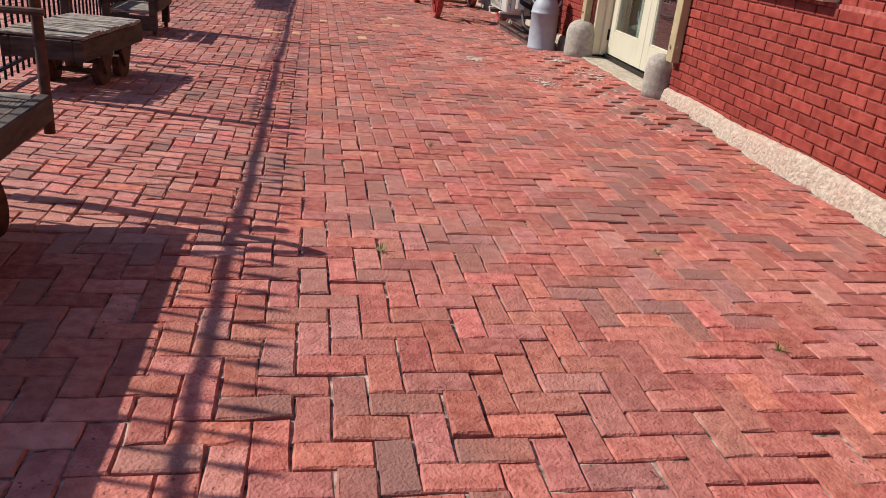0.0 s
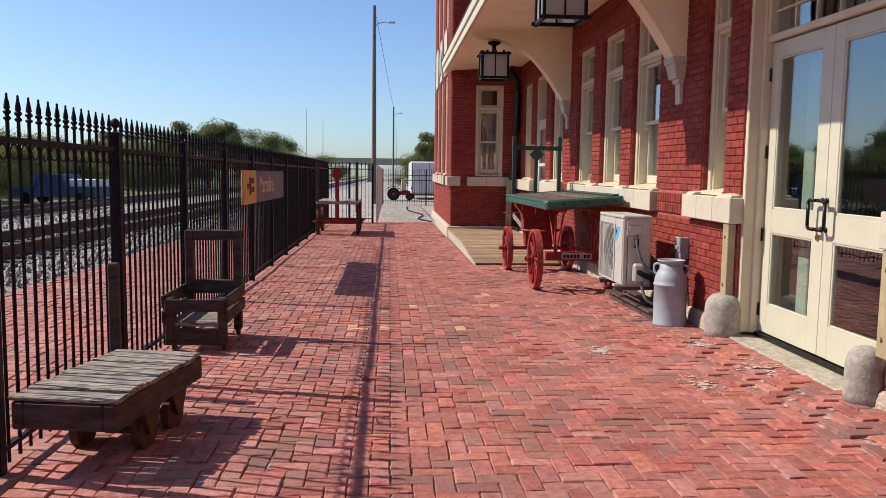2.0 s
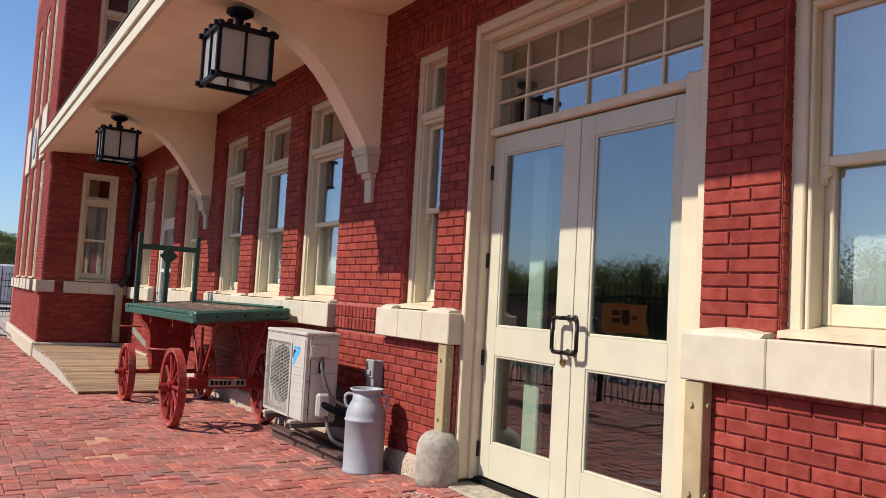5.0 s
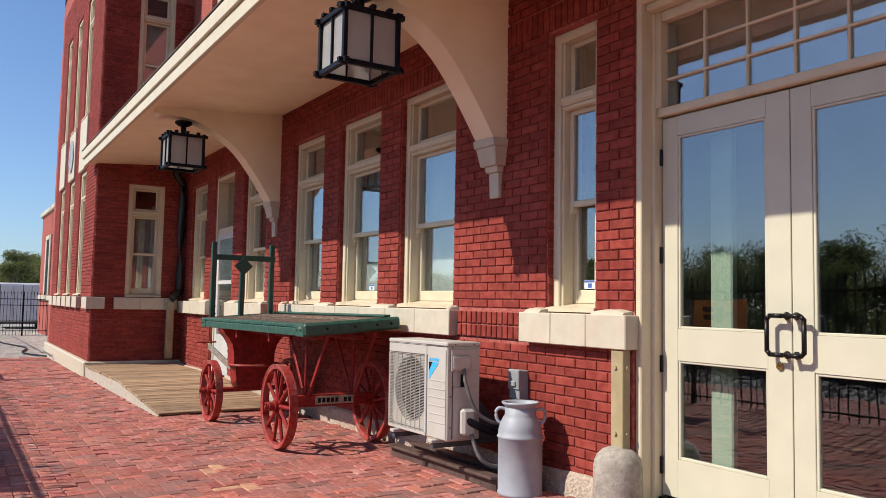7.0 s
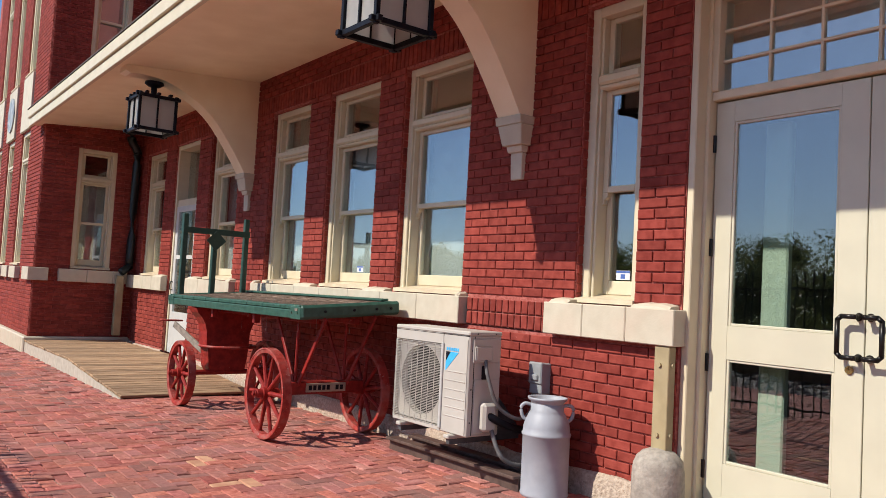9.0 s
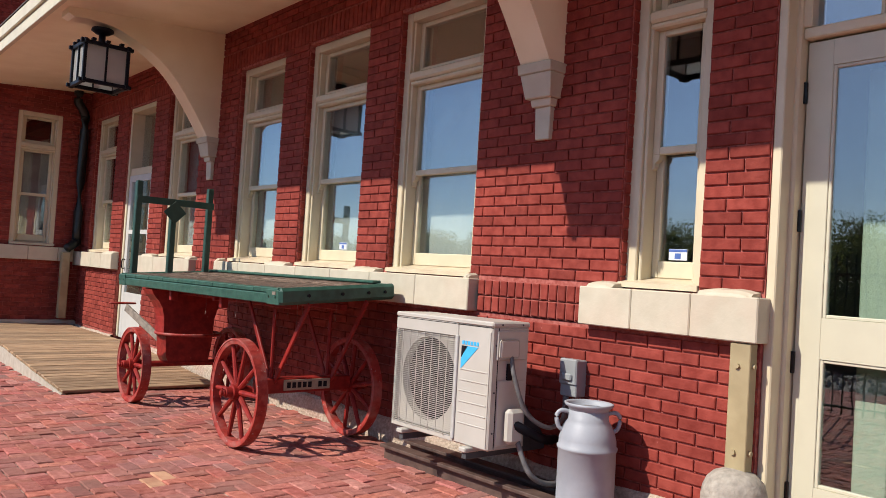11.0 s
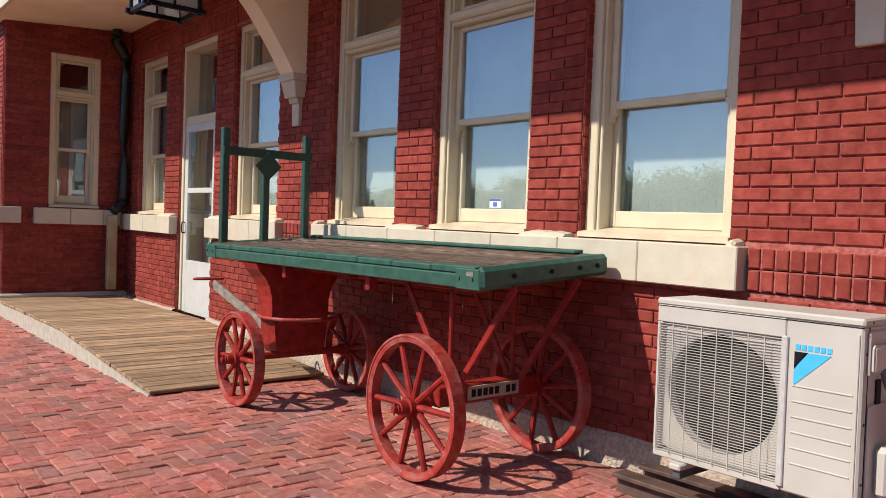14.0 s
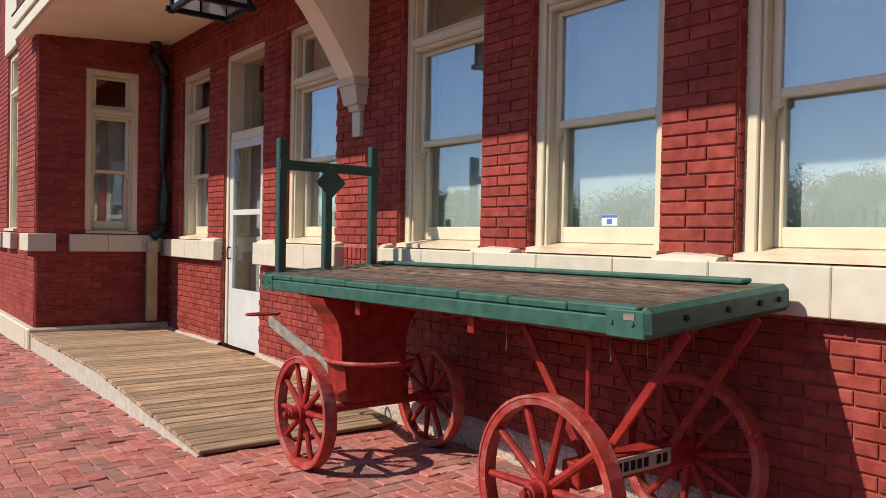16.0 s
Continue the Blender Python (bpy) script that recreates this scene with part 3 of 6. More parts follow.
for y0, y1, n in ((4.35, 6.26, 4), (8.37, 9.50, 3), (10.49, 14.72, 7), (15.42, 17.16, 3), (18.27, TY - 0.01, 4)):
    for i in range(n):
        a, b_ = y0 + (y1 - y0) * i / n, y0 + (y1 - y0) * (i + 1) / n
        stone(sills, a, b_)
# stone steps where the piers stand on the band
bm = bmesh.new()
for a, b_ in ((5.82, 6.22), (8.42, 8.72), (9.27, 9.46), (10.52, 10.57), (11.67, 12.06), (13.17, 13.57), (14.66, 14.72), (15.46, 15.6), (16.7, 17.1), (18.3, 18.74)):
    n = max(3, int((b_ - a) / 0.045))
    rows = []
    for k in range(n + 1):
        y = a + (b_ - a) * k / n
        q = 0.006 * noise.noise((1, y * 13, 0)) + 0.012 * (1 - min(1.0, 4 * min(k, n - k) / n)) * -1
        rows.append([bm.verts.new(p) for p in ((2.757, y, 1.294), (2.764 - q * 0.5, y, 1.309 + q), (2.79, y, 1.326 + q), (2.876, y, 1.336 + q), (2.876, y, 1.294))])
    for p, r in zip(rows, rows[1:]):
        for k in range(5):
            bm.faces.new((p[k], p[(k + 1) % 5], r[(k + 1) % 5], r[k]))
    bm.faces.new(rows[0])
    bm.faces.new(rows[-1][::-1])
part("weathering", bm, STONE, sills, "sloped stone step")
tsill = thing("trim_bay", BT, "cream-painted stone band round the bay", "sill band", kind="structure")
for a, b_ in ((1.60, 2.06), (2.06, 2.50), (2.50, 2.74)):
    bm = bmesh.new()
    box(bm, a + 0.002, b_ - 0.002, TY - 0.10, TY + 0.03, 1.12, 1.34, 0.006)
    part("stone", bm, STONE, tsill)
bm = bmesh.new()
box(bm, TX - 0.10, TX + 0.22, TY - 0.10, TY + 0.5, 1.121, 1.341, 0.006)
part("stone", bm, STONE, tsill)
for y in (21.5, 22.4, 23.2, 24.1, 24.9, 25.8):
    bm = bmesh.new()
    box(bm, TX - 0.10, TX + 0.03, y, y + 0.65, 1.12, 1.34, 0.006)
    part("stone", bm, STONE, tsill)
for y in (21.6, 23.3, 25.0):
    bm = bmesh.new()
    box(bm, TX - 0.05, TX + 0.03, y - 0.05, y + 0.90, 3.92, 4.98, 0.006)
    part("panel", bm, STONE, tsill, "cream stone panel between the floors")
bm = bmesh.new()
rod(bm, (TX - 0.075, 23.72, 4.45), (TX - 0.05, 23.72, 4.45), 0.36, 28)
part("medallion", bm, surface("medallion_grey", (0.16, 0.2, 0.24), (0.4, 0.42, 0.42), 0.5, scale=9), tsill, "round blue-grey emblem")

# rough concrete footing: one broken, pebbly ledge for each stretch of wall
bm = bmesh.new()
for y0, y1 in ((-8, DY0), (DY1, FAR_DOOR_Y[0]), (FAR_DOOR_Y[1], TY)):
    n = max(4, int((y1 - y0) / 0.045))
    rows = []
    for i in range(n + 1):
        y = y0 + (y1 - y0) * i / n
        w = 2.795 + 0.022 * noise.noise((0, y * 1.9, 0)) + 0.010 * noise.noise((0, y * 9.0, 4))
        h = 0.160 + 0.022 * noise.noise((3, y * 1.3, 0)) + 0.010 * noise.noise((3, y * 8.0, 2)) - 0.006 * (y - 9.5)
        k = 0.012 * noise.noise((7, y * 11.0, 0))
        rows.append([bm.verts.new(p) for p in ((w - 0.012, y, -0.3), (w - 0.008 + k, y, 0.02), (w + k * 0.7, y, h * 0.6), (w + 0.012, y, h - 0.018), (w + 0.034, y, h), (WX + 0.01, y, h + 0.006))])
    for p, q in zip(rows, rows[1:]):
        for k in range(5):
            bm.faces.new((p[k], p[k + 1], q[k + 1], q[k]))
footing = setting("footing", bm, FOOTING, "rough exposed concrete footing along the wall", "footing", BT)
bm = bmesh.new()
box(bm, TX - 0.09, WX, TY - 0.09, TY + 0.1, -0.3, 0.16, 0.02)
box(bm, TX - 0.09, TX + 0.1, TY + 0.1, 27.1, -0.3, 0.16, 0.02)
setting("footing_bay", bm, STONE, "pale concrete footing of the bay", "footing", BT)

# ---- canopy brackets and lanterns ----
def bracket(y):
    e = thing("canopy_bracket", BT @ Matrix.Translation((0, y, 0)), "cream-painted arched timber bracket carrying the canopy", "bracket", "canopy brackets", "structure")
    arch = [(1.35, 3.735), (1.60, 3.715), (1.83, 3.635), (2.06, 3.515), (2.26, 3.355), (2.42, 3.165), (2.57, 2.955), (2.72, 2.72)]
    bm = bmesh.new()
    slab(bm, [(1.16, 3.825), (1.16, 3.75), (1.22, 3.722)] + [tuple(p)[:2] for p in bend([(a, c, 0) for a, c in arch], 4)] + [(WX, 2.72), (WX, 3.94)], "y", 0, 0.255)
    part("arched_panel", bm, BOUNCE_CREAM, e)
    bm = bmesh.new()
    for z0, z1, o0, o1, w0, w1 in ((2.655, 2.72, 0.155, 0.165, 0.145, 0.148), (2.50, 2.655, 0.11, 0.142, 0.112, 0.136), (2.448, 2.50, 0.072, 0.082, 0.082, 0.09), (2.235, 2.448, 0.045, 0.052, 0.062, 0.068)):
        lo = [bm.verts.new((x, 0.128 + w, z0)) for x, w in ((WX, -w0), (WX - o0, -w0), (WX - o0, w0), (WX, w0))]
        hi = [bm.verts.new((x, 0.128 + w, z1)) for x, w in ((WX, -w1), (WX - o1, -w1), (WX - o1, w1), (WX, w1))]
        for k in range(4):
            bm.faces.new((lo[k], lo[(k + 1) % 4], hi[(k + 1) % 4], hi[k]))
        bm.faces.new(lo[::-1])
        bm.faces.new(hi)
    bmesh.ops.recalc_face_normals(bm, faces=bm.faces[:])
    bmesh.ops.bevel(bm, geom=bm.edges[:], offset=0.005, segments=1, affect="EDGES")
    part("corbel", bm, STONE, e, "stepped cream corbel")
    return e


def lantern(x, y):
    e = thing("hanging_lantern", BT @ Matrix.Translation((x, y, 0)), "black iron box lantern with seeded glass under the canopy", "lantern", "canopy lanterns")
    h, z0, z1 = 0.215, 3.07, 3.47
    bm = bmesh.new()
    for sx in (-1, 1):
        for sy in (-1, 1):
            box(bm, sx * h - 0.017, sx * h + 0.017, sy * h - 0.017, sy * h + 0.017, z0 - 0.03, z1 + 0.035, 0.003)
    for z in (z0, z1):
        for s in (-1, 1):
            box(bm, -h - 0.05, h + 0.05, s * h - 0.02, s * h + 0.02, z - 0.019, z + 0.019, 0.003)
            box(bm, s * h - 0.019, s * h + 0.019, -h - 0.05, h + 0.05, z - 0.02, z + 0.02, 0.003)
    for s in (-1, 1):
        box(bm, -0.009, 0.009, s * h - 0.012, s * h + 0.012, z0, z1, 0.002)
        box(bm, s * h - 0.012, s * h + 0.012, -0.009, 0.009, z0, z1, 0.002)
    for a in (-0.14, 0, 0.14):
        box(bm, a - 0.02, a + 0.02, -h - 0.03, -h + 0.03, z1 + 0.02, z1 + 0.05, 0.004)
        box(bm, -h - 0.03, -h + 0.03, a - 0.02, a + 0.02, z1 + 0.02, z1 + 0.05, 0.004)
    part("frame", bm, BLACK, e)
    for sx, sy in ((-1, 0), (1, 0), (0, -1), (0, 1)):
        bm = bmesh.new()
        if sx:
            box(bm, sx * h * 0.96 - 0.002, sx * h * 0.96 + 0.002, -h + 0.015, h - 0.015, z0 + 0.018, z1 - 0.018)
        else:
            box(bm, -h + 0.015, h - 0.015, sy * h * 0.96 - 0.002, sy * h * 0.96 + 0.002, z0 + 0.018, z1 - 0.018)
        g = part("glass_panel", bm, SEEDED, e, "clouded seeded glass")
    bm = bmesh.new()
    box(bm, -h, h, -h, h, z1 + 0.005, z1 + 0.016)
    part("top_plate", bm, BLACK, e)
    bm = bmesh.new()
    lathe(bm, [(0.11, 0.215), (0.115, 0.19), (0.07, 0.16), (0.035, 0.15), (0.035, 0.06), (0.05, 0.045), (0.05, 0.015)][::-1], 16, Matrix.Translation((0, 0, z1)))
    part("stem", bm, BLACK, e, "", True)
    bm = bmesh.new()
    lathe(bm, [(0.012, 0), (0.02, 0.02), (0.03, 0.07), (0.028, 0.11), (0.012, 0.15)], 12, Matrix.Translation((0, 0, z0 + 0.12)))
    part("bulb", bm, surface("frosted_bulb", (0.7, 0.66, 0.58), (0.75, 0.7, 0.62), 0.3), e, "", True)
    return e


SEEDED = bpy.data.materials.new("seeded_glass")
SEEDED.use_nodes = True
_n, _l = SEEDED.node_tree.nodes, SEEDED.node_tree.links
_p = _n["Principled BSDF"]
_p.inputs["Roughness"].default_value = 0.25
_z = _n.new("ShaderNodeTexNoise")
_z.inputs["Scale"].default_value = 9
_l.new(_n.new("ShaderNodeNewGeometry").outputs["Position"], _z.inputs["Vector"])
_r = _n.new("ShaderNodeValToRGB")
_r.color_ramp.elements[0].color, _r.color_ramp.elements[1].color = (0.42, 0.41, 0.39, 1), (0.66, 0.64, 0.60, 1)
_l.new(_z.outputs["Fac"], _r.inputs[0]); _l.new(_r.outputs[0], _p.inputs["Base Color"])
_t, _x = _n.new("ShaderNodeBsdfTranslucent"), _n.new("ShaderNodeMixShader")
_t.inputs[0].default_value = (0.75, 0.74, 0.72, 1)
_x.inputs[0].default_value = 0.55
_l.new(_p.outputs[0], _x.inputs[1]); _l.new(_t.outputs[0], _x.inputs[2])
_l.new(_x.outputs[0], _n["Material Output"].inputs[0])
for y in (4.45, 9.82, 15.08):
    bracket(y)
for y in (4.55, 9.92, 15.18):
    lantern(1.53, y)

# ---- downpipe in the corner ----
pipe = thing("downpipe", BT, "dark green and beige downpipe in the wall corner", "pipe")
DGREEN = surface("dark_green_paint", (0.008, 0.012, 0.012), (0.014, 0.02, 0.019), 0.4, scale=10)
BEIGE = surface("tan_steel_paint", (0.33, 0.27, 0.15), (0.40, 0.33, 0.19), 0.5, scale=8, stain=(0.22, 0.17, 0.1), stain_scale=6, stain_amount=0.4)
bm = bmesh.new()
tube(bm, bend([(2.62, TY - 0.14, 3.93), (2.62, TY - 0.14, 3.75), (2.66, TY - 0.14, 3.68), (2.74, TY - 0.13, 3.55), (2.75, TY - 0.13, 3.3), (2.75, TY - 0.13, 1.6), (2.74, TY - 0.15, 1.45), (2.60, TY - 0.2, 1.33)], 4), 0.07, 10)
part("upper_pipe", bm, DGREEN, pipe, "dark green upper pipe", True)
bm = bmesh.new()
box(bm, 2.53, 2.66, TY - 0.24, TY - 0.12, 0.2, 1.27, 0.012)
part("boot", bm, BEIGE, pipe, "tan cast boot")

# ---- steel guards and concrete bollards at the entrance ----
RUBBLE = surface("weathered_concrete", (0.27, 0.245, 0.21), (0.40, 0.365, 0.31), 0.92, scale=25, stain=(0.18, 0.16, 0.13), stain_scale=5, stain_amount=0.5, bump=0.8, bump_scale=60, bump_dist=0.006)


def bollard(x, y, h, r):
    bm = bmesh.new()
    lathe(bm, [(q * r, z) for q, z in ((0.98, -0.03), (1.0, 0.04), (0.985, h * 0.62), (0.94, h * 0.74), (0.83, h * 0.85), (0.62, h * 0.94), (0.32, h * 0.99), (0.05, h))], 24)
    for v in bm.verts:
        v.co += Vector((1, 1, 0)) * 0.006 * noise.noise(v.co * 9 + Vector((x, y, 0)))
    ob = new("bollard", to_mesh("bollard", bm, RUBBLE, True))
    ob.matrix_basis = pose(x, y, 0.06)
    return tagged(ob, "squat domed concrete bollard beside the entrance", "bollard", "entrance bollards")


bollard(2.78, 8.46, 0.37, 0.162)
bollard(2.79, 6.36, 0.35, 0.120)
for y in (8.46, 6.18):
    e = thing("corner_guard", BT @ Matrix.Translation((0, y, 0)), "tan-painted steel corner guard bolted under the sill", "guard", "corner guards")
    bm = bmesh.new()
    box(bm, 2.765, 2.835, -0.055, 0.055, 0.40, 1.064, 0.004)
    ch = part("channel", bm, BEIGE, e)
    for z in (0.52, 0.95):
        bm = bmesh.new()
        rod(bm, (2.752, 0.01, z), (2.766, 0.01, z), 0.014, 8)
        part("bolt", bm, BEIGE, ch)
        bm = bmesh.new()
        rod(bm, (2.80, -0.068, z), (2.80, -0.054, z), 0.014, 8)
        part("bolt", bm, BEIGE, ch)

# ---- baggage cart by the wall ----
RED = surface("faded_red_paint", (0.195, 0.012, 0.009), (0.32, 0.024, 0.017), 0.5, spec=0.3, scale=18, stain=(0.11, 0.009, 0.008), stain_scale=5, stain_amount=0.5, bump=0.35, bump_scale=60, bump_dist=0.003, flecks=(0.42, 0.26, 0.22), fleck_at=0.70)
RED_WORN = surface("worn_red_iron", (0.25, 0.020, 0.015), (0.37, 0.046, 0.034), 0.55, spec=0.3, scale=22, stain=(0.34, 0.20, 0.17), stain_scale=9, stain_amount=0.6, bump=0.4, bump_scale=80, bump_dist=0.003, flecks=(0.36, 0.25, 0.22), fleck_at=0.66)
GREEN = surface("faded_green_paint", (0.015, 0.066, 0.046), (0.030, 0.104, 0.074), 0.5, scale=14, stain=(0.06, 0.13, 0.10), stain_scale=3, stain_amount=0.3, bump=0.5, bump_scale=40, bump_dist=0.004, flecks=(0.10, 0.09, 0.07), fleck_at=0.70)
DECK_WOOD = surface("weathered_deck_boards", (0.055, 0.036, 0.026), (0.235, 0.17, 0.13), 0.9, spec=0.2, scale=14, stretch=(6, 0.5, 6), stain=(0.08, 0.05, 0.035), stain_scale=2, stain_amount=0.6, bump=1.0, bump_scale=30, bump_dist=0.012, vary=0.3)
OLD_WOOD = surface("grey_weathered_wood", (0.09, 0.070, 0.055), (0.50, 0.43, 0.36), 0.9, scale=16, stretch=(0.6, 7, 7), stain=(0.14, 0.11, 0.09), stain_scale=2, stain_amount=0.6, bump=0.9, bump_scale=25, bump_dist=0.006, vary=0.15)
DARK_WOOD = surface("dark_stained_wood", (0.020, 0.012, 0.009), (0.062, 0.038, 0.027), 0.75, scale=9, stretch=(1, 1, 5), stain=(0.12, 0.09, 0.07), stain_scale=3, stain_amount=0.5, bump=0.7, bump_scale=35, bump_dist=0.004)
BARE_WOOD = surface("bare_grey_wood", (0.17, 0.145, 0.115), (0.29, 0.25, 0.205), 0.8, scale=20, bump=0.4)
RUST = surface("rusty_iron", (0.05, 0.022, 0.014), (0.11, 0.045, 0.025), 0.8, scale=25, bump=0.5, bump_scale=80)


def wheel_parts(parent, name, m, r, w, spokes, rim_mat, mat, hub=0.055):
    """A spoked wagon wheel in the plane x = 0 about the origin."""
    wh = thing(name, m, "", "")
    wh.parent = parent
    for k in list(wh.keys()):
        del wh[k]
    bm = bmesh.new()
    n = 40
    prof = [(r - 0.042, -w / 2 + 0.006), (r - 0.014, -w / 2), (r - 0.012, -w / 2 - 0.004), (r, -w / 2 - 0.002), (r, w / 2 + 0.002), (r - 0.012, w / 2 + 0.004), (r - 0.014, w / 2), (r - 0.042, w / 2 - 0.006)]
    rings = []
    for i in range(n):
        a = 2 * math.pi * i / n
        rings.append([bm.verts.new((x, q * math.cos(a), q * math.sin(a))) for q, x in prof])
    for i in range(n):
        a, b_ = rings[i], rings[(i + 1) % n]
        for k in range(len(prof)):
            bm.faces.new((a[k], a[(k + 1) % len(prof)], b_[(k + 1) % len(prof)], b_[k]))
    part("rim", bm, rim_mat, wh, "red felloe with a worn iron tyre")
    bm = bmesh.new()
    lathe(bm, [(0.016, -0.135), (0.019, -0.13), (0.019, -0.115), (0.027, -0.112), (0.027, -0.10), (0.036, -0.096), (0.040, -0.052), (hub, -0.048), (hub, 0.05), (0.045, 0.053), (0.04, 0.10)], 16, pose(0, 0, 0, 0, 90, 0))
    rod(bm, (-0.122, 0, -0.035), (-0.122, 0, 0.035), 0.005, 6)
    part("hub", bm, mat, wh)
    bm = bmesh.new()
    rod(bm, (0, 0, hub - 0.01), (0, 0, r * 0.55), 0.021, 8, 0.018)
    rod(bm, (0, 0, r * 0.55), (0, 0, r - 0.038), 0.018, 8, 0.016)
    me = to_mesh("spoke", bm, mat)
    for i in range(spokes):
        share("spoke", me, wh, pose(0, 0, 0, 360 * i / spokes + 9, 0, 0))
    return wh


cart = thing("baggage_cart", pose(0, 0, 0), "old red railway baggage cart with a green deck rim", "cart")
DX0, DX1, DYA, DYB = 1.70, 2.68, 11.22, 14.58
for i in range(9):
    a = DX0 + 0.06 + (DX1 - DX0 - 0.12) * i / 9
    b_ = DX0 + 0.06 + (DX1 - DX0 - 0.12) * (i + 1) / 9
    bm = bmesh.new()
    box(bm, a + 0.006, b_ - 0.007, DYA + 0.04, DYB - 0.04, 1.10, 1.152 + random.uniform(-0.010, 0.008), 0.005)
    part("deck_board", bm, DECK_WOOD, cart, "weathered brown deck board")
bm = bmesh.new()
box(bm, DX0, DX0 + 0.055, DYA + 0.02, DYB, 1.045, 1.118, 0.006)
part("side_rail", bm, GREEN, cart)
for k in range(9):
    bm = bmesh.new()
    box(bm, DX0 + 0.004 + random.uniform(0, 0.004), DX0 + 0.075, DYA + 0.06 + k * 0.355, DYA + 0.06 + (k + 1) * 0.355 - 0.004, 1.121, 1.156 + random.uniform(-0.004, 0.003), 0.006)
    part("edge_strip", bm, GREEN, cart, "chipped green edge strip")
bm = bmesh.new()
box(bm, DX1 - 0.055, DX1, DYA + 0.02, DYB, 1.045, 1.155, 0.006)
part("side_rail", bm, GREEN, cart)
bm = bmesh.new()
box(bm, DX1 - 0.085, DX1 - 0.004, DYA + 0.18, DYB - 0.12, 1.156, 1.176, 0.005)
part("top_strip", bm, GREEN, cart)
for y in (DYA, DYB - 0.055):
    bm = bmesh.new()
    box(bm, DX0 - 0.004, DX1 + 0.004, y, y + 0.055, 1.04, 1.160, 0.022)
    rim = part("end_rail", bm, GREEN, cart)
    for x in (DX0 + 0.22, DX0 + 0.5, DX1 - 0.25, DX1 - 0.1):
        bm = bmesh.new()
        rod(bm, (x, y - 0.01, 1.10), (x, y + 0.06, 1.10), 0.013, 6)
        part("bolt", bm, BLACK, rim)
for y in (DYA + 0.02, DYB - 0.20):
    bm = bmesh.new()
    box(bm, DX0 - 0.005, DX0 + 0.02, y, y + 0.18, 1.042, 1.148, 0.004)
    pl = part("corner_plate", bm, GREEN, cart)
    for k in (0.05, 0.15):
        bm = bmesh.new()
        rod(bm, (DX0 - 0.012, y + k, 1.10), (DX0, y + k, 1.10), 0.009, 8)
        part("bolt", bm, GREEN, pl)
bm = bmesh.new()
box(bm, DX0 - 0.0075, DX0 - 0.0045, DYA + 0.06, DYA + 0.11, 1.112, 1.135)
part("maker_plate", bm, BARE_WOOD, cart, "small bare metal plate")
# the deck sits a little higher on the wall side
LIFT = Matrix.Translation((DX0, 0, 1.10)) @ pose(0, 0, 0, 0, -4.2, 0) @ Matrix.Translation((-DX0, 0, -1.10))
for ob in list(cart.children):
    ob.matrix_basis = LIFT @ ob.matrix_basis
# rack at the far end
RACK = surface("rack_green", (0.010, 0.045, 0.032), (0.018, 0.062, 0.045), 0.45, scale=16, bump=0.3)
for x in (1.81, 2.175, 2.565):
    bm = bmesh.new()
    top = 2.11 if x != 2.175 else 1.93
    box(bm, x - 0.03, x + 0.03, DYB - 0.115, DYB - 0.055, 1.15, top, 0.006)
    part("rack_post", bm, RACK, cart, "dark green post")

bm = bmesh.new()
box(bm, 1.78, 2.60, DYB - 0.13, DYB - 0.116, 1.885, 1.955, 0.004)
part("rack_rail", bm, RACK, cart)
bm = bmesh.new()
box(bm, -0.085, 0.085, -0.008, 0.008, -0.085, 0.085, 0.003, pose(2.175, DYB - 0.14, 1.815, 0, 45, 0))
part("diamond_plate", bm, RACK, cart, "dark green diamond plate")
# under-frame
for x in (DX0 + 0.26, DX1 - 0.3):
    bm = bmesh.new()
    box(bm, x, x + 0.07, DYA + 0.30, DYB - 0.06, 1.0, 1.05, 0.006)
    part("sill_beam", bm, RED, cart)
for y in (12.75, 14.2):
    bm = bmesh.new()
    box(bm, DX0 + 0.2, DX1 - 0.2, y - 0.03, y + 0.03, 0.99, 1.045, 0.006)
    part("cross_beam", bm, RED, cart)
# front bolster: a shaped cross timber with its turning ring
bm = bmesh.new()
slab(bm, [(1.72, 1.035), (1.745, 0.985), (1.795, 0.93), (1.835, 0.86), (1.855, 0.78), (1.86, 0.70), (1.86, 0.63), (1.88, 0.60), (1.90, 0.40), (1.93, 0.345), (2.31, 0.345), (2.335, 0.50), (2.345, 0.63), (2.35, 0.76), (2.375, 0.85), (2.43, 0.93), (2.54, 0.99), (2.64, 1.035)], "y", 13.70, 13.93)
part("bolster", bm, RED, cart)
bm = bmesh.new()
tube(bm, [(2.14 + 0.30 * math.cos(a), 13.80 + 0.30 * math.sin(a), 0.62) for a in [2 * math.pi * i / 28 for i in range(29)]], 0.016, 6)
part("turning_ring", bm, RED_WORN, cart, "worn iron turning ring", True)
FY, RY, FR, RR = 13.72, 11.69, 0.342, 0.388
bm = bmesh.new()
rod(bm, (1.68, FY, FR), (2.62, FY, FR), 0.028, 10)
part("front_axle", bm, RED, cart)
bm = bmesh.new()
box(bm, 1.80, 2.60, RY - 0.05, RY + 0.05, RR - 0.02, RR + 0.09, 0.006)
axle = part("rear_axle", bm, RED, cart)
bm = bmesh.new()
box(bm, 2.0, 2.40, RY - 0.062, RY - 0.052, RR + 0.0, RR + 0.078, 0.002)
plate = part("name_plate", bm, surface("plate_cream", (0.30, 0.255, 0.18), (0.38, 0.33, 0.24), 0.6, scale=20), axle, "cream plate with black lettering bars")
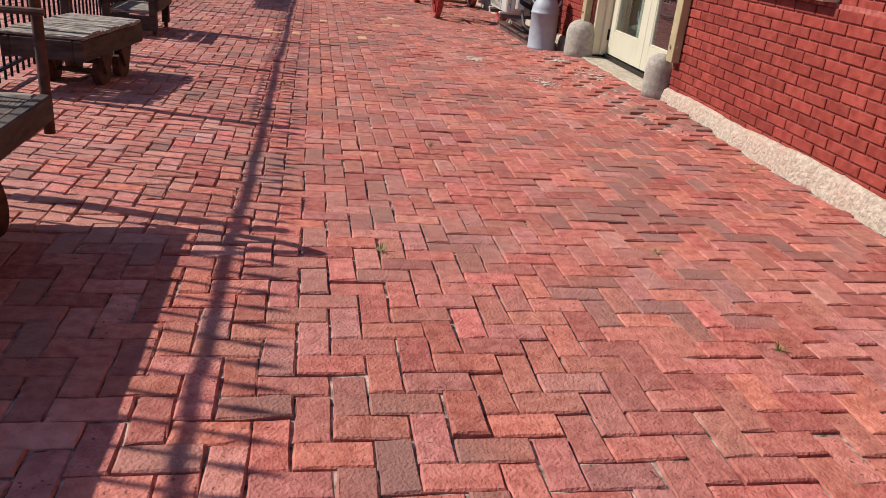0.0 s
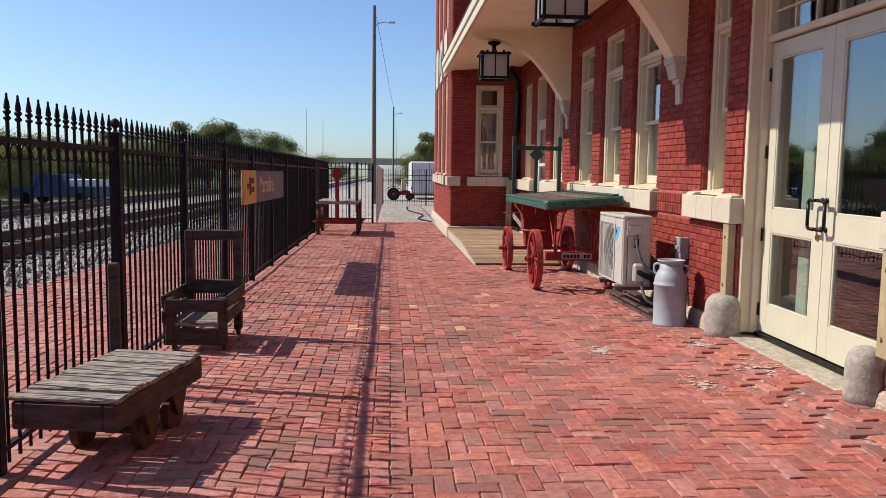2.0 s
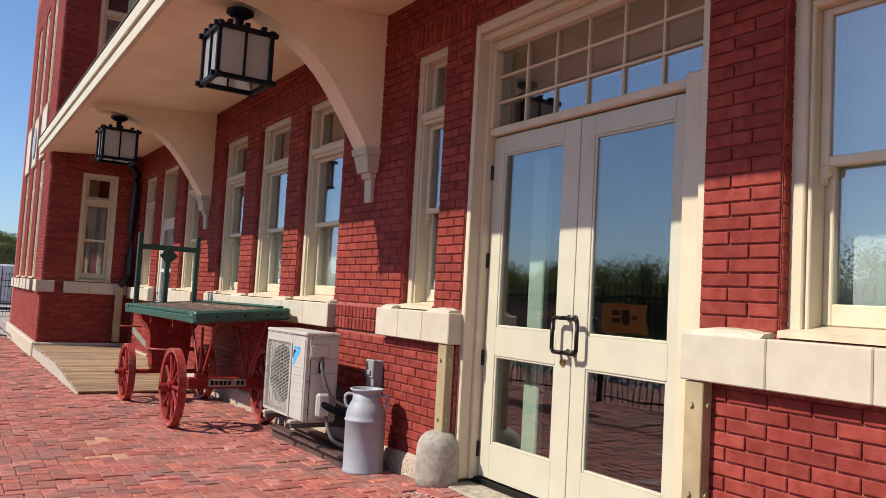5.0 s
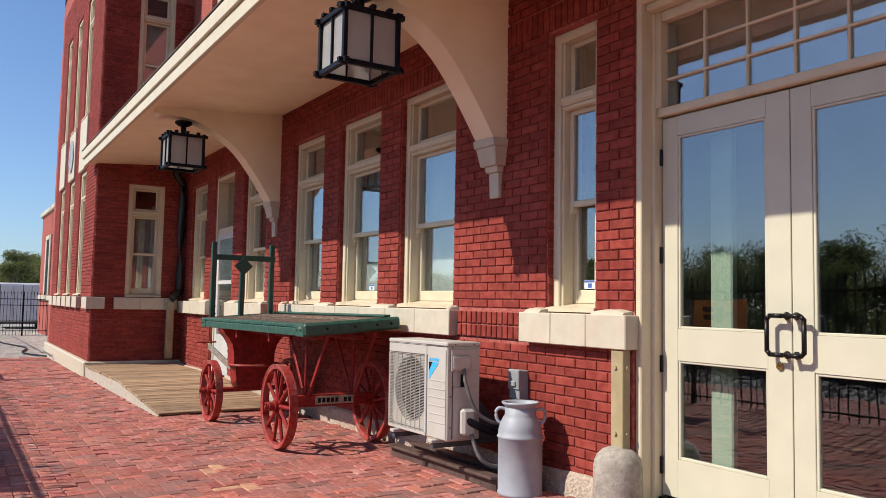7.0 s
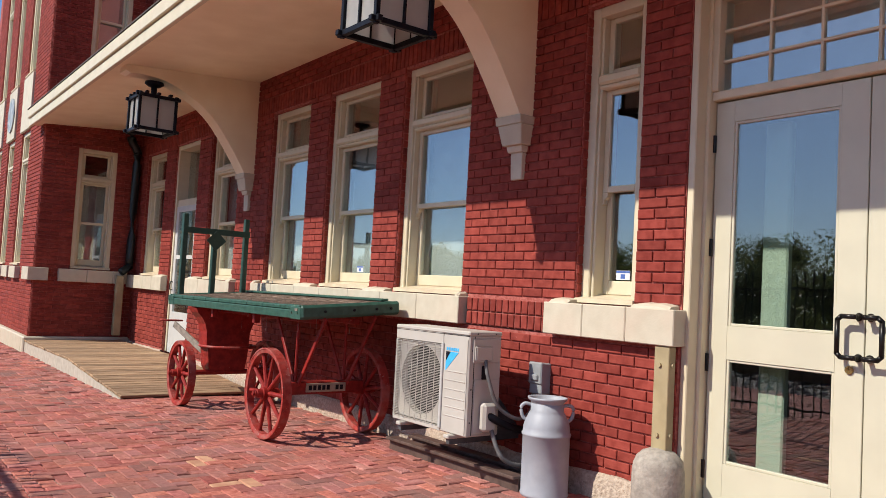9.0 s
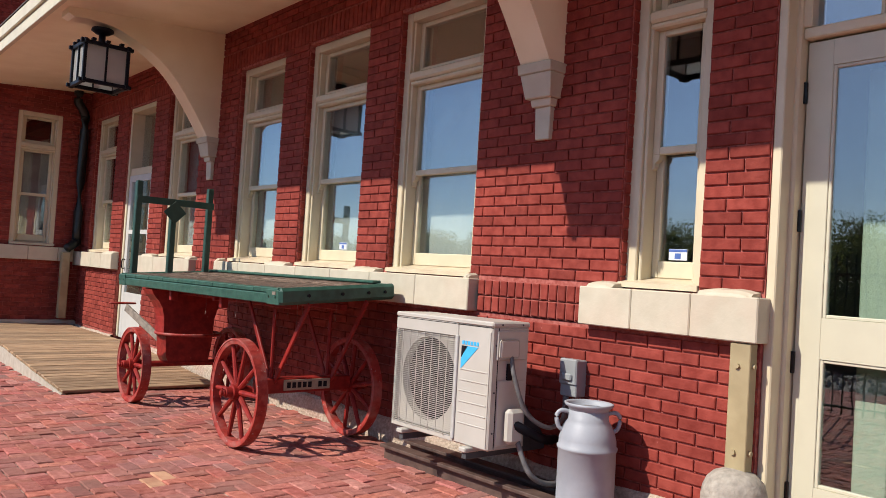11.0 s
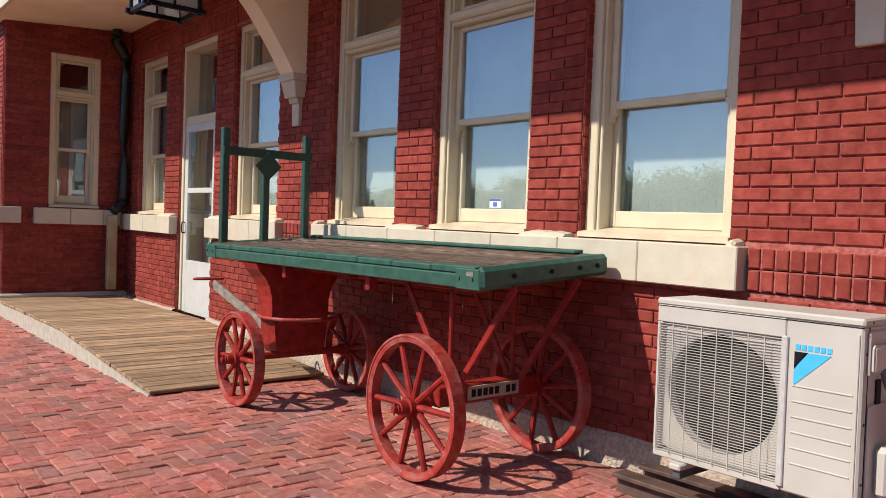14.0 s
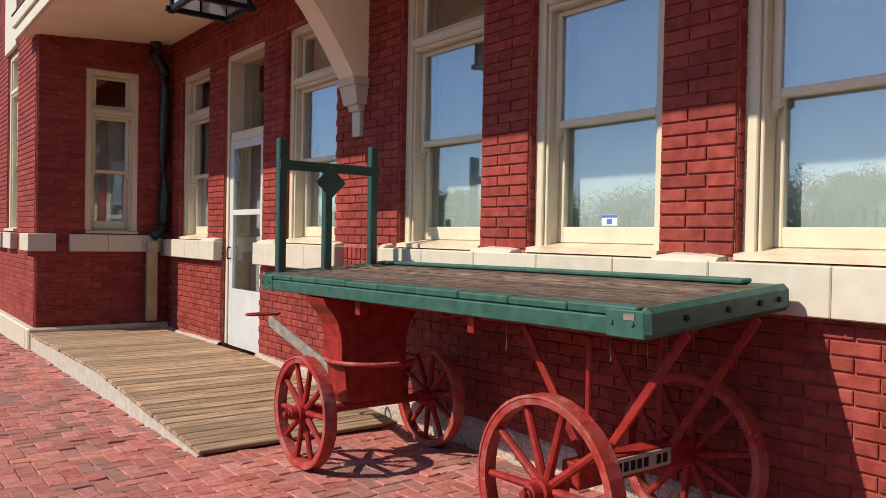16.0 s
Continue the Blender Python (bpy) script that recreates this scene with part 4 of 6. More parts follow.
for i in range(8):
    if i != 5:
        bm = bmesh.new()
        x = 2.025 + i * 0.045
        box(bm, x, x + 0.031, RY - 0.0645, RY - 0.062, RR + 0.018, RR + 0.06, 0.0)
        part("lettering_bar", bm, BLACK, plate)
for x in (1.93, 2.42):
    for dy in (-0.42, 0.42):
        bm = bmesh.new()
        bar(bm, (x, RY + dy * 1.12, 1.055 if x < 2.2 else 1.09), (x, RY + dy * 0.08, RR + 0.06), 0.018, 0.038, 0.004)
        part("brace", bm, RED, cart)
    bm = bmesh.new()
    rod(bm, (x, RY + 0.02, RR + 0.08), (x, RY + 0.02, 0.99), 0.014, 8)
    part("tie_rod", bm, RED, cart)
for x in (1.80, 2.46):
    for y in (12.30, 13.35):
        bm = bmesh.new()
        box(bm, x - 0.03, x + 0.03, y, y + 0.05, 0.955, 1.05, 0.004)
        part("beam_end", bm, RED, cart)
bm = bmesh.new()
bar(bm, (2.06, 14.0, 0.44), (1.86, 14.78, 0.80), 0.03, 0.075, 0.006)
tongue = part("tongue", bm, BARE_WOOD, cart, "bare grey wooden draw tongue")
bm = bmesh.new()
tube(bm, [(1.84 + 0.13 * math.cos(a), 14.84 + 0.05 * math.sin(a), 0.84) for a in [2 * math.pi * i / 20 for i in range(21)]], 0.011, 6)
part("loop_handle", bm, RED_WORN, tongue, "worn red loop handle", True)
for x, y, r, s in ((1.66, RY, RR, 1), (2.63, RY, RR, -1), (1.61, FY, FR, 1), (2.56, FY, FR, -1)):
    wheel_parts(cart, "wheel", pose(x, y, r, 7 if s > 0 else 20, 0, 0 if s > 0 else 180), r, 0.075, 10, RED_WORN, RED)
# thin chains hanging under the deck
for i, (x, y) in enumerate(((1.82, 11.5), (1.95, 11.42), (2.1, 11.6), (2.3, 11.45), (1.8, 12.1), (2.0, 12.2), (2.2, 12.0), (2.45, 11.7), (1.86, 12.8))):
    bm = bmesh.new()
    L = 0.03 + 0.03 * (i % 3)
    rod(bm, (x, y, 1.05), (x + 0.006, y + 0.004, 0.99 - L), 0.0009, 4)
    rod(bm, (x + 0.006, y + 0.004, 0.99 - L), (x - 0.004, y - 0.006, 0.955 - L), 0.0012, 4)
    part("hanging_wire", bm, BARE_WOOD, cart, "thin bright hanging wire")

# ---- heat pump unit ----
AC_WHITE = surface("ivory_sheet_steel", (0.44, 0.42, 0.375), (0.48, 0.46, 0.415), 0.4, scale=5, stain=(0.5, 0.46, 0.38), stain_scale=4, stain_amount=0.25, bump=0.05)
GREY_DARK = surface("dark_grey_screw", (0.05, 0.05, 0.05), (0.09, 0.09, 0.09), 0.5)
ac = thing("heat_pump", pose(2.20, 9.64, 0.325), "ivory outdoor heat pump unit on steel rails", "heat pump")
AW, AD, AH = 0.91, 0.30, 0.735
bm = bmesh.new()
box(bm, 0.0, AD, 0, 0.30, 0, AH - 0.03, 0.008)
body = part("service_panel", bm, AC_WHITE, ac)
for nm, dims in (("rear_case", (0.10, AD, 0.30, AW, 0, AH - 0.03)), ("top_rail", (0.0, 0.10, 0.30, AW, AH - 0.11, AH - 0.03)), ("bottom_rail", (0.0, 0.10, 0.30, AW, 0.0, 0.03)), ("corner_post", (0.0, 0.10, AW - 0.025, AW, 0.03, AH - 0.11))):
    bm = bmesh.new()
    box(bm, *dims, 0.004)
    part(nm, bm, AC_WHITE, ac)
bm = bmesh.new()
box(bm, -0.004, AD + 0.004, -0.004, AW + 0.004, AH - 0.032, AH, 0.008)
part("lid", bm, AC_WHITE, ac)
fc_y, fc_z, fr = 0.60, 0.335, 0.262
bm = bmesh.new()
n = 40
ring_pts = [(fr * math.cos(2 * math.pi * i / n), fr * math.sin(2 * math.pi * i / n)) for i in range(n)]
outer = []
for i in range(n):
    a = 2 * math.pi * i / n
    c, s_ = math.cos(a), math.sin(a)
    k = min(0.285 / max(abs(c), 1e-6), 0.297 / max(abs(s_), 1e-6))
    outer.append((max(-0.27, min(0.285, k * c)), max(-0.30, min(0.285, k * s_))))
vi = [bm.verts.new((0.035, fc_y + a, fc_z + b_)) for a, b_ in ring_pts]
vo = [bm.verts.new((0.03, fc_y + a, fc_z + b_)) for a, b_ in outer]
vb = [bm.verts.new((0.097, fc_y + a, fc_z + b_)) for a, b_ in ring_pts]
for i in range(n):
    j = (i + 1) % n
    bm.faces.new((vi[i], vi[j], vo[j], vo[i]))
    bm.faces.new((vi[i], vb[i], vb[j], vi[j]))
part("fan_shroud", bm, AC_WHITE, ac)
# flat backing disc: the shade deep in the fan opening is its near-black colour
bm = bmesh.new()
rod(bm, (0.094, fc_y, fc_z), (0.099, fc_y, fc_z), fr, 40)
part("fan_cavity", bm, surface("cavity_shade_black", (0.006, 0.0055, 0.005), (0.014, 0.012, 0.010), 0.9, scale=12), ac, "disc painted near-black for the shade in the fan opening")
FAN = surface("grey_fan_plastic", (0.014, 0.013, 0.011), (0.03, 0.027, 0.022), 0.6, scale=12)
fan = thing("fan", pose(0.075, fc_y, fc_z), "", "")
for k in list(fan.keys()):
    del fan[k]
fan.parent = ac
for i in range(3):
    bm = bmesh.new()
    a0 = 2 * math.pi * i / 3
    pts = [(0.05, a0), (0.24, a0 - 0.35), (0.245, a0 + 0.25), (0.20, a0 + 0.65), (0.06, a0 + 0.8)]
    slab(bm, [(q * math.cos(a), q * math.sin(a)) for q, a in pts], "x", -0.003, 0.003)
    part("blade", bm, FAN, fan)
bm = bmesh.new()
rod(bm, (-0.03, 0, 0), (0.02, 0, 0), 0.055, 16)
part("fan_hub", bm, FAN, fan)
g0, g1, gz0, gz1 = 0.31, AW - 0.018, 0.035, AH - 0.115
bm = bmesh.new()
NS = 50
for i in range(NS):
    z = gz0 + (gz1 - gz0) * i / (NS - 1)
    bar(bm, (-0.004, g0, z), (-0.004, g1, z), 0.003, 0.003)
part("grille", bm, AC_WHITE, ac, "fine ivory wire grille")
bm = bmesh.new()
for i in range(9):
    y = g0 + (g1 - g0) * i / 8
    bar(bm, (-0.008, y, gz0 - 0.01), (-0.008, y, gz1 + 0.005), 0.0035, 0.0035)
part("grille_rib", bm, AC_WHITE, ac)
bm = bmesh.new()
box(bm, -0.012, 0.002, 0.285, 0.312, 0.02, AH - 0.10, 0.004)
part("trim_strip", bm, surface("grey_trim", (0.42, 0.42, 0.40), (0.48, 0.48, 0.46), 0.4), ac)
for i in range(6):
    bm = bmesh.new()
    z = AH - 0.30 - i * 0.063
    box(bm, -0.004, 0.001, 0.03, 0.265, z, z + 0.008, 0.002)
    part("louvre_rib", bm, AC_WHITE, body)
bm = bmesh.new()
slab(bm, [(0.115, AH - 0.158), (0.215, AH - 0.158), (0.26, AH - 0.235), (0.26, AH - 0.295)], "x", -0.0025, 0.0005)
part("emblem", bm, surface("sky_blue_print", (0.05, 0.40, 0.75), (0.06, 0.45, 0.8), 0.4), body, "sky-blue diagonal emblem")
bm = bmesh.new()
slab(bm, [(0.26, AH - 0.158), (0.26, AH - 0.228), (0.205, AH - 0.158)], "x", -0.0025, 0.0005)
part("emblem_corner", bm, BLACK, body, "black triangle emblem")
for k in range(6):
    bm = bmesh.new()
    box(bm, -0.0025, 0.0005, 0.114 + k * 0.0248, 0.132 + k * 0.0248, AH - 0.15, AH - 0.128)
    part("wordmark_bar", bm, bpy.data.materials["sky_blue_print"], body, "small blue bar mark")
# raised front panel edge, seams and screws
bm = bmesh.new()
box(bm, -0.006, 0.001, 0.012, 0.022, 0.015, AH - 0.06, 0.002)
part("panel_edge", bm, AC_WHITE, body)
bm = bmesh.new()
box(bm, 0.045, 0.05, -0.0015, 0.001, 0.01, AH - 0.035)
box(bm, -0.0015, 0.001, 0.0, AW, AH - 0.0365, AH - 0.033)
part("seam", bm, BLACK, body, "dark sheet seam")
for x_, z in ((0.03, 0.10), (0.03, 0.33), (0.03, 0.60), (0.07, AH - 0.017), (0.24, AH - 0.017)):
    bm = bmesh.new()
    rod(bm, (x_, -0.0065 if z > 0.7 else -0.003, z), (x_, 0.0, z), 0.006, 8)
    part("screw", bm, GREY_DARK, body, "small dark screw")
bm = bmesh.new()
box(bm, 0.03, AD - 0.03, -0.012, 0.0, AH - 0.22, AH - 0.05, 0.006)
box(bm, 0.04, AD - 0.10, -0.028, -0.011, AH - 0.21, AH - 0.10, 0.012)
part("wiring_cover", bm, AC_WHITE, body)
bm = bmesh.new()
box(bm, 0.05, AD - 0.02, -0.01, 0.0, 0.02, 0.40, 0.006)
box(bm, 0.10, 0.22, -0.075, -0.009, 0.04, 0.24, 0.02)
part("service_valve_cover", bm, AC_WHITE, body)
# raised block, painted black to stand for a shaded wiring hollow
bm = bmesh.new()
box(bm, 0.12, 0.17, -0.006, 0.001, AH - 0.38, AH - 0.24, 0.004)
part("recess", bm, BLACK, body, "black patch painted for the shade of a wiring hollow")
for y in (0.16, 0.76):
    bm = bmesh.new()
    box(bm, -0.05, AD + 0.05, y - 0.03, y + 0.03, -0.03, -0.002, 0.006)
    part("foot", bm, AC_WHITE, ac)
GREY_BRACKET = surface("grey_bracket_steel", (0.05, 0.055, 0.06), (0.08, 0.085, 0.09), 0.5, scale=9)
STEEL = surface("dark_steel_channel", (0.05, 0.030, 0.025), (0.10, 0.062, 0.050), 0.6, scale=15, stain=(0.14, 0.09, 0.07), stain_scale=6, stain_amount=0.5)
for x in (2.40, 2.63):
    e = thing("steel_channel", pose(x, 9.35, -0.05), "rusty steel channel under the heat pump", "channel", "support channels")
    bm = bmesh.new()
    box(bm, 0, 0.11, 0, 1.58, 0.0, 0.022, 0.003)
    box(bm, 0, 0.11, 0, 1.58, 0.128, 0.15, 0.003)
    box(bm, 0.045, 0.065, 0, 1.58, 0.022, 0.128, 0.0)
    part("beam", bm, STEEL, e)
for y in (0.16, 0.76):
    bm = bmesh.new()
    box(bm, -0.03, 0.64, y - 0.02, y + 0.02, -0.07, -0.031, 0.003)
    slab(bm, [(0.31, -0.06), (0.64, -0.06), (0.64, 0.0), (0.60, 0.05), (0.52, 0.14), (0.42, 0.25), (0.35, 0.32), (0.31, 0.34)], "y", y - 0.018, y - 0.012)
    part("wall_bracket", bm, GREY_BRACKET, ac, "dark grey steel wall bracket")
GREY_BOX = surface("grey_enclosure", (0.24, 0.26, 0.27), (0.30, 0.32, 0.33), 0.45, scale=8)
e = thing("disconnect_box", pose(2.73, 9.46, 0.625), "grey electrical disconnect box on the brick wall", "electrical box")
bm = bmesh.new()
box(bm, 0.02, 0.115, 0.012, 0.138, 0, 0.22, 0.006)
part("enclosure", bm, GREY_BOX, e)
bm = bmesh.new()
box(bm, 0.008, 0.05, 0.008, 0.142, 0.07, 0.226, 0.008)
box(bm, -0.008, 0.01, 0.035, 0.115, 0.095, 0.14, 0.008)
part("lid", bm, GREY_BOX, e)
GREY_HOSE = surface("grey_conduit", (0.10, 0.10, 0.10), (0.16, 0.16, 0.16), 0.5, scale=20)
bm = bmesh.new()
tube(bm, bend([(2.77, 9.56, 0.64), (2.76, 9.55, 0.40), (2.74, 9.50, 0.22), (2.60, 9.46, 0.14), (2.42, 9.5, 0.2), (2.38, 9.6, 0.42)], 6), 0.016, 8)
tagged(new("conduit", to_mesh("conduit", bm, GREY_HOSE, True)), "grey flexible conduit between box and heat pump", "conduit")
bm = bmesh.new()
tube(bm, bend([(2.34, 9.62, 0.86), (2.33, 9.58, 0.75), (2.40, 9.54, 0.55), (2.55, 9.5, 0.46), (2.70, 9.52, 0.50), (2.78, 9.58, 0.62)], 6), 0.014, 8)
tagged(new("power_cable", to_mesh("power_cable", bm, GREY_HOSE, True)), "grey power cable looping to the heat pump", "cable")
bm = bmesh.new()
tube(bm, bend([(2.33, 9.62, 0.50), (2.38, 9.56, 0.46), (2.52, 9.55, 0.40), (2.66, 9.6, 0.36), (2.80, 9.66, 0.34)], 6), 0.028, 8)
tagged(new("refrigerant_line", to_mesh("refrigerant_line", bm, BLACK, True)), "black insulated pipe running into the wall", "pipe")

# ---- milk can ----
CAN = surface("pale_blue_grey_paint", (0.29, 0.315, 0.355), (0.35, 0.375, 0.415), 0.55, scale=7, stain=(0.25, 0.25, 0.26), stain_scale=5, stain_amount=0.4, bump=0.25, bump_scale=30, bump_dist=0.003)
can = thing("milk_can", pose(2.57, 9.225, -0.012), "pale grey painted steel milk can", "milk can")
bm = bmesh.new()
lathe(bm, [(0.150, 0.0), (0.162, 0.004), (0.165, 0.02), (0.160, 0.03), (0.160, 0.40), (0.166, 0.405), (0.168, 0.418), (0.160, 0.425), (0.158, 0.46), (0.148, 0.50), (0.126, 0.545), (0.113, 0.565), (0.111, 0.63)], 32)
part("body", bm, CAN, can, "", True)
bm = bmesh.new()
lathe(bm, [(0.111, 0.618), (0.114, 0.626), (0.120, 0.634), (0.134, 0.645), (0.137, 0.658), (0.128, 0.659), (0.112, 0.650), (0.106, 0.600), (0.02, 0.598)], 32)
part("rim", bm, CAN, can, "", True)
for s in (-1, 1):
    a = radians(-40)
    d = Vector((math.cos(a), math.sin(a), 0)) * s
    bm = bmesh.new()
    tube(bm, bend([d * 0.10 + Vector((0, 0, 0.60)), d * 0.15 + Vector((0, 0, 0.61)), d * 0.178 + Vector((0, 0, 0.58)), d * 0.165 + Vector((0, 0, 0.52)), d * 0.135 + Vector((0, 0, 0.50))], 4), 0.012, 8)
    part("handle", bm, CAN, can, "", True)

# ---- wooden ramp, board by board ----
RAMP = surface("weathered_pine", (0.20, 0.118, 0.062), (0.45, 0.30, 0.175), 0.85, scale=8, stretch=(0.5, 7, 7), stain=(0.13, 0.085, 0.045), stain_scale=2.5, stain_amount=0.6, bump=0.6, bump_scale=25, bump_dist=0.004, vary=0.24)
ramp = thing("wooden_ramp", pose(0, 0, 0), "weathered pine ramp rising along the wall", "ramp")


def ramp_z(y):
    return 0.035 + 0.165 * max(0.0, min(1.0, (y - 14.30) / 2.6))


def ramp_x(y):
    return 1.17 - 0.02 * max(0.0, y - 14.3) / 6


y = 14.30
while y < TY - 0.12:
    w = 0.138
    z, sl = ramp_z(y + w / 2), math.degrees(math.atan((ramp_z(y + w) - ramp_z(y)) / w))
    bm = bmesh.new()
    x0 = ramp_x(y) + random.uniform(-0.006, 0.006)
    box(bm, -(2.70 - x0) / 2, (2.70 - x0) / 2, -w / 2 + 0.006, w / 2 - 0.006, -0.03, 0.0, 0.006, pose((x0 + 2.70) / 2, y + w / 2, z + random.uniform(-0.002, 0.002), sl, 0, random.uniform(-0.12, 0.12)))
    part("board", bm, RAMP, ramp)
    y += w
bm = bmesh.new()
for a, b_ in ((14.32, 16.9), (16.9, TY - 0.1)):
    slab(bm, [(a, -0.04), (b_, -0.04), (b_, ramp_z(b_) - 0.032), (a, ramp_z(a) - 0.032)], "x", 1.165, 1.205)
part("side_board", bm, surface("grey_pine_edge", (0.36, 0.32, 0.26), (0.46, 0.42, 0.35), 0.85, scale=12), ramp, "grey weathered edge board")

# ---- iron fence along the tracks ----
FX = -2.10
fence = thing("iron_fence", pose(0, 0, 0), "black iron picket fence with spear finials", "fence")
bm = bmesh.new()
rod(bm, (0, 0, 0.02), (0, 0, 1.70), 0.0095, 6)
lathe(bm, [(0.0095, 1.695), (0.018, 1.702), (0.018, 1.710), (0.010, 1.716), (0.010, 1.724), (0.018, 1.730), (0.019, 1.740), (0.011, 1.748), (0.015, 1.756), (0.013, 1.775), (0.007, 1.805), (0.0055, 1.815), (0.007, 1.821), (0.003, 1.829)], 7)
picket_me = to_mesh("picket", bm, BLACK)
bm = bmesh.new()
box(bm, -0.032, 0.032, -0.032, 0.032, -0.05, 1.70, 0.004)
box(bm, -0.04, 0.04, -0.04, 0.04, 1.70, 1.718, 0.004)
lathe(bm, [(0.018, 1.718), (0.012, 1.735), (0.012, 1.745), (0.022, 1.752), (0.030, 1.768), (0.031, 1.782), (0.025, 1.798), (0.013, 1.81), (0.003, 1.813)], 12)
post_me = to_mesh("post", bm, BLACK)
# a hoop hung under the rail between two pickets, with a collar at its foot
bm = bmesh.new()
tube(bm, [(0, 0.043 * math.cos(a), 0.037 * math.sin(a)) for a in [2 * math.pi * i / 14 for i in range(15)]], 0.006, 5)
rod(bm, (0, 0.058, -0.034), (0, 0.058, -0.012), 0.015, 6)
ring_me = to_mesh("ring", bm, BLACK)
PITCH, Y0 = 1.735, 5.44 - 3 * 1.735
NP = 13
for i in range(NP):
    y = Y0 + i * PITCH
    share("post", post_me, fence, pose(FX, y, 0))
    if i < NP - 1:
        panel = []
        for z, h in ((1.60, 0.030), (0.10, 0.024)):
            bm = bmesh.new()
            box(bm, FX - 0.014, FX + 0.014, y + 0.032, y + PITCH - 0.032, z - h / 2, z + h / 2, 0.003)
            panel.append(part("rail", bm, BLACK, fence))
        for k in range(1, 15):
            share("picket", picket_me, fence, pose(FX, y + PITCH * k / 15, 0, 0, 0, 30 * k))
            if 2 < i < 10:
                share("ring", ring_me, panel[0], pose(FX, y + PITCH * (k - 0.5) / 15, 1.545))
FEND = Y0 + (NP - 1) * PITCH
# timber stub against a post
bm = bmesh.new()
box(bm, -0.032, 0.032, -0.03, 0.03, -0.02, 0.86, 0.006, pose(FX + 0.07, 6.87, 0, 0, 0, 4))
tagged(new("timber_post", to_mesh("timber_post", bm, DARK_WOOD)), "short dark timber post beside the iron fence", "post")

# station sign on the fence
sign = thing("station_sign", pose(FX + 0.06, 11.45, 1.06), "orange and slate-blue station sign on the fence", "sign")
SLATE = surface("slate_blue_panel", (0.12, 0.16, 0.215), (0.15, 0.19, 0.25), 0.55, spec=0.2, scale=4)
ORANGE = surface("orange_panel", (0.62, 0.33, 0.08), (0.68, 0.38, 0.10), 0.5, scale=4)
PALE = surface("pale_lettering", (0.62, 0.52, 0.36), (0.7, 0.6, 0.42), 0.5)
bm = bmesh.new()
box(bm, -0.02, 0.02, 0.86, 3.52, 0, 0.43, 0.006)
part("panel", bm, SLATE, sign, "slate-blue panel")
bm = bmesh.new()
box(bm, -0.0205, 0.0205, 0, 0.858, 0, 0.43, 0.006)
part("end_panel", bm, ORANGE, sign, "orange end panel")
cu = bpy.data.curves.new("lettering", "FONT")
cu.body, cu.size, cu.extrude = "Marceline", 0.34, 0.0015
tmp = new("lettering_curve", cu)
word = bpy.data.meshes.new_from_object(tmp)
bpy.data.objects.remove(tmp)
word.name = "lettering"
word.materials.clear()
word.materials.append(PALE)
share("lettering", word, sign, Matrix(((0, 0, 1, 0.0225), (1, 0, 0, 1.08), (0, 1, 0, 0.13), (0, 0, 0, 1))))
for a, b_, c, d in ((0.18, 0.30, 0.20, 0.26), (0.33, 0.45, 0.12, 0.34), (0.48, 0.66, 0.15, 0.22), (0.48, 0.66, 0.26, 0.33)):
    bm = bmesh.new()
    box(bm, 0.021, 0.024, a, b_, c, d)
    part("mark", bm, DARK_WOOD, sign, "dark arrow-like mark")

# ---- timber bench truck, crate chair and the near cart ----
truck = thing("bench_truck", pose(-1.70, 5.93, -0.02, 0, 0, -9), "low timber freight truck used as a bench", "bench")
bx0, bx1, by0, by1 = -0.26, 0.26, -0.52, 0.52
for i in range(7):
    a, b_ = by0 + (by1 - by0) * i / 7, by0 + (by1 - by0) * (i + 1) / 7
    bm = bmesh.new()
    e0, e1, c = bx0 - 0.012 + random.uniform(-0.014, 0.012), bx1 + 0.012 + random.uniform(-0.012, 0.014), a + (b_ - a) * random.uniform(0.3, 0.7)
    top = 0.403 + random.uniform(-0.006, 0.006)
    box(bm, e0, e1, a + 0.006, c - 0.002, 0.375, top, 0.007)
    box(bm, e0 + random.uniform(-0.01, 0.02), e1 + random.uniform(-0.02, 0.01), c + 0.003, b_ - 0.006, 0.375, top - random.uniform(0.0, 0.006), 0.007)
    part("plank", bm, OLD_WOOD, truck, "grey weathered plank")
for x in (bx0, bx1 - 0.06):
    bm = bmesh.new()
    box(bm, x, x + 0.06, by0, by1, 0.235, 0.372, 0.008)
    part("side_beam", bm, DARK_WOOD, truck)
for y in (by0, by1 - 0.06):
    bm = bmesh.new()
    box(bm, bx0 + 0.061, bx1 - 0.061, y, y + 0.06, 0.24, 0.372, 0.008)
    part("end_beam", bm, DARK_WOOD, truck)
for y in (by0 + 0.45, by1 - 0.25):
    bm = bmesh.new()
    rod(bm, (bx0 + 0.08, y, 0.10), (bx1 - 0.05, y, 0.10), 0.018, 8)
    part("axle", bm, RUST, truck)
    for x in (bx0 + 0.10, bx1 - 0.08):
        bm = bmesh.new()
        lathe(bm, [(0.10, -0.025), (0.105, -0.02), (0.105, 0.02), (0.10, 0.025), (0.03, 0.03)], 20, pose(x, y, 0.103, 0, 90, 0))
        part("wheel", bm, RUST, truck, "small rusty cast wheel")
        bm = bmesh.new()
        slab(bm, [(y - 0.10, 0.236), (y + 0.10, 0.236), (y + 0.03, 0.09), (y - 0.03, 0.09)], "x", x + 0.032, x + 0.05)
        part("pedestal", bm, RUST, truck)

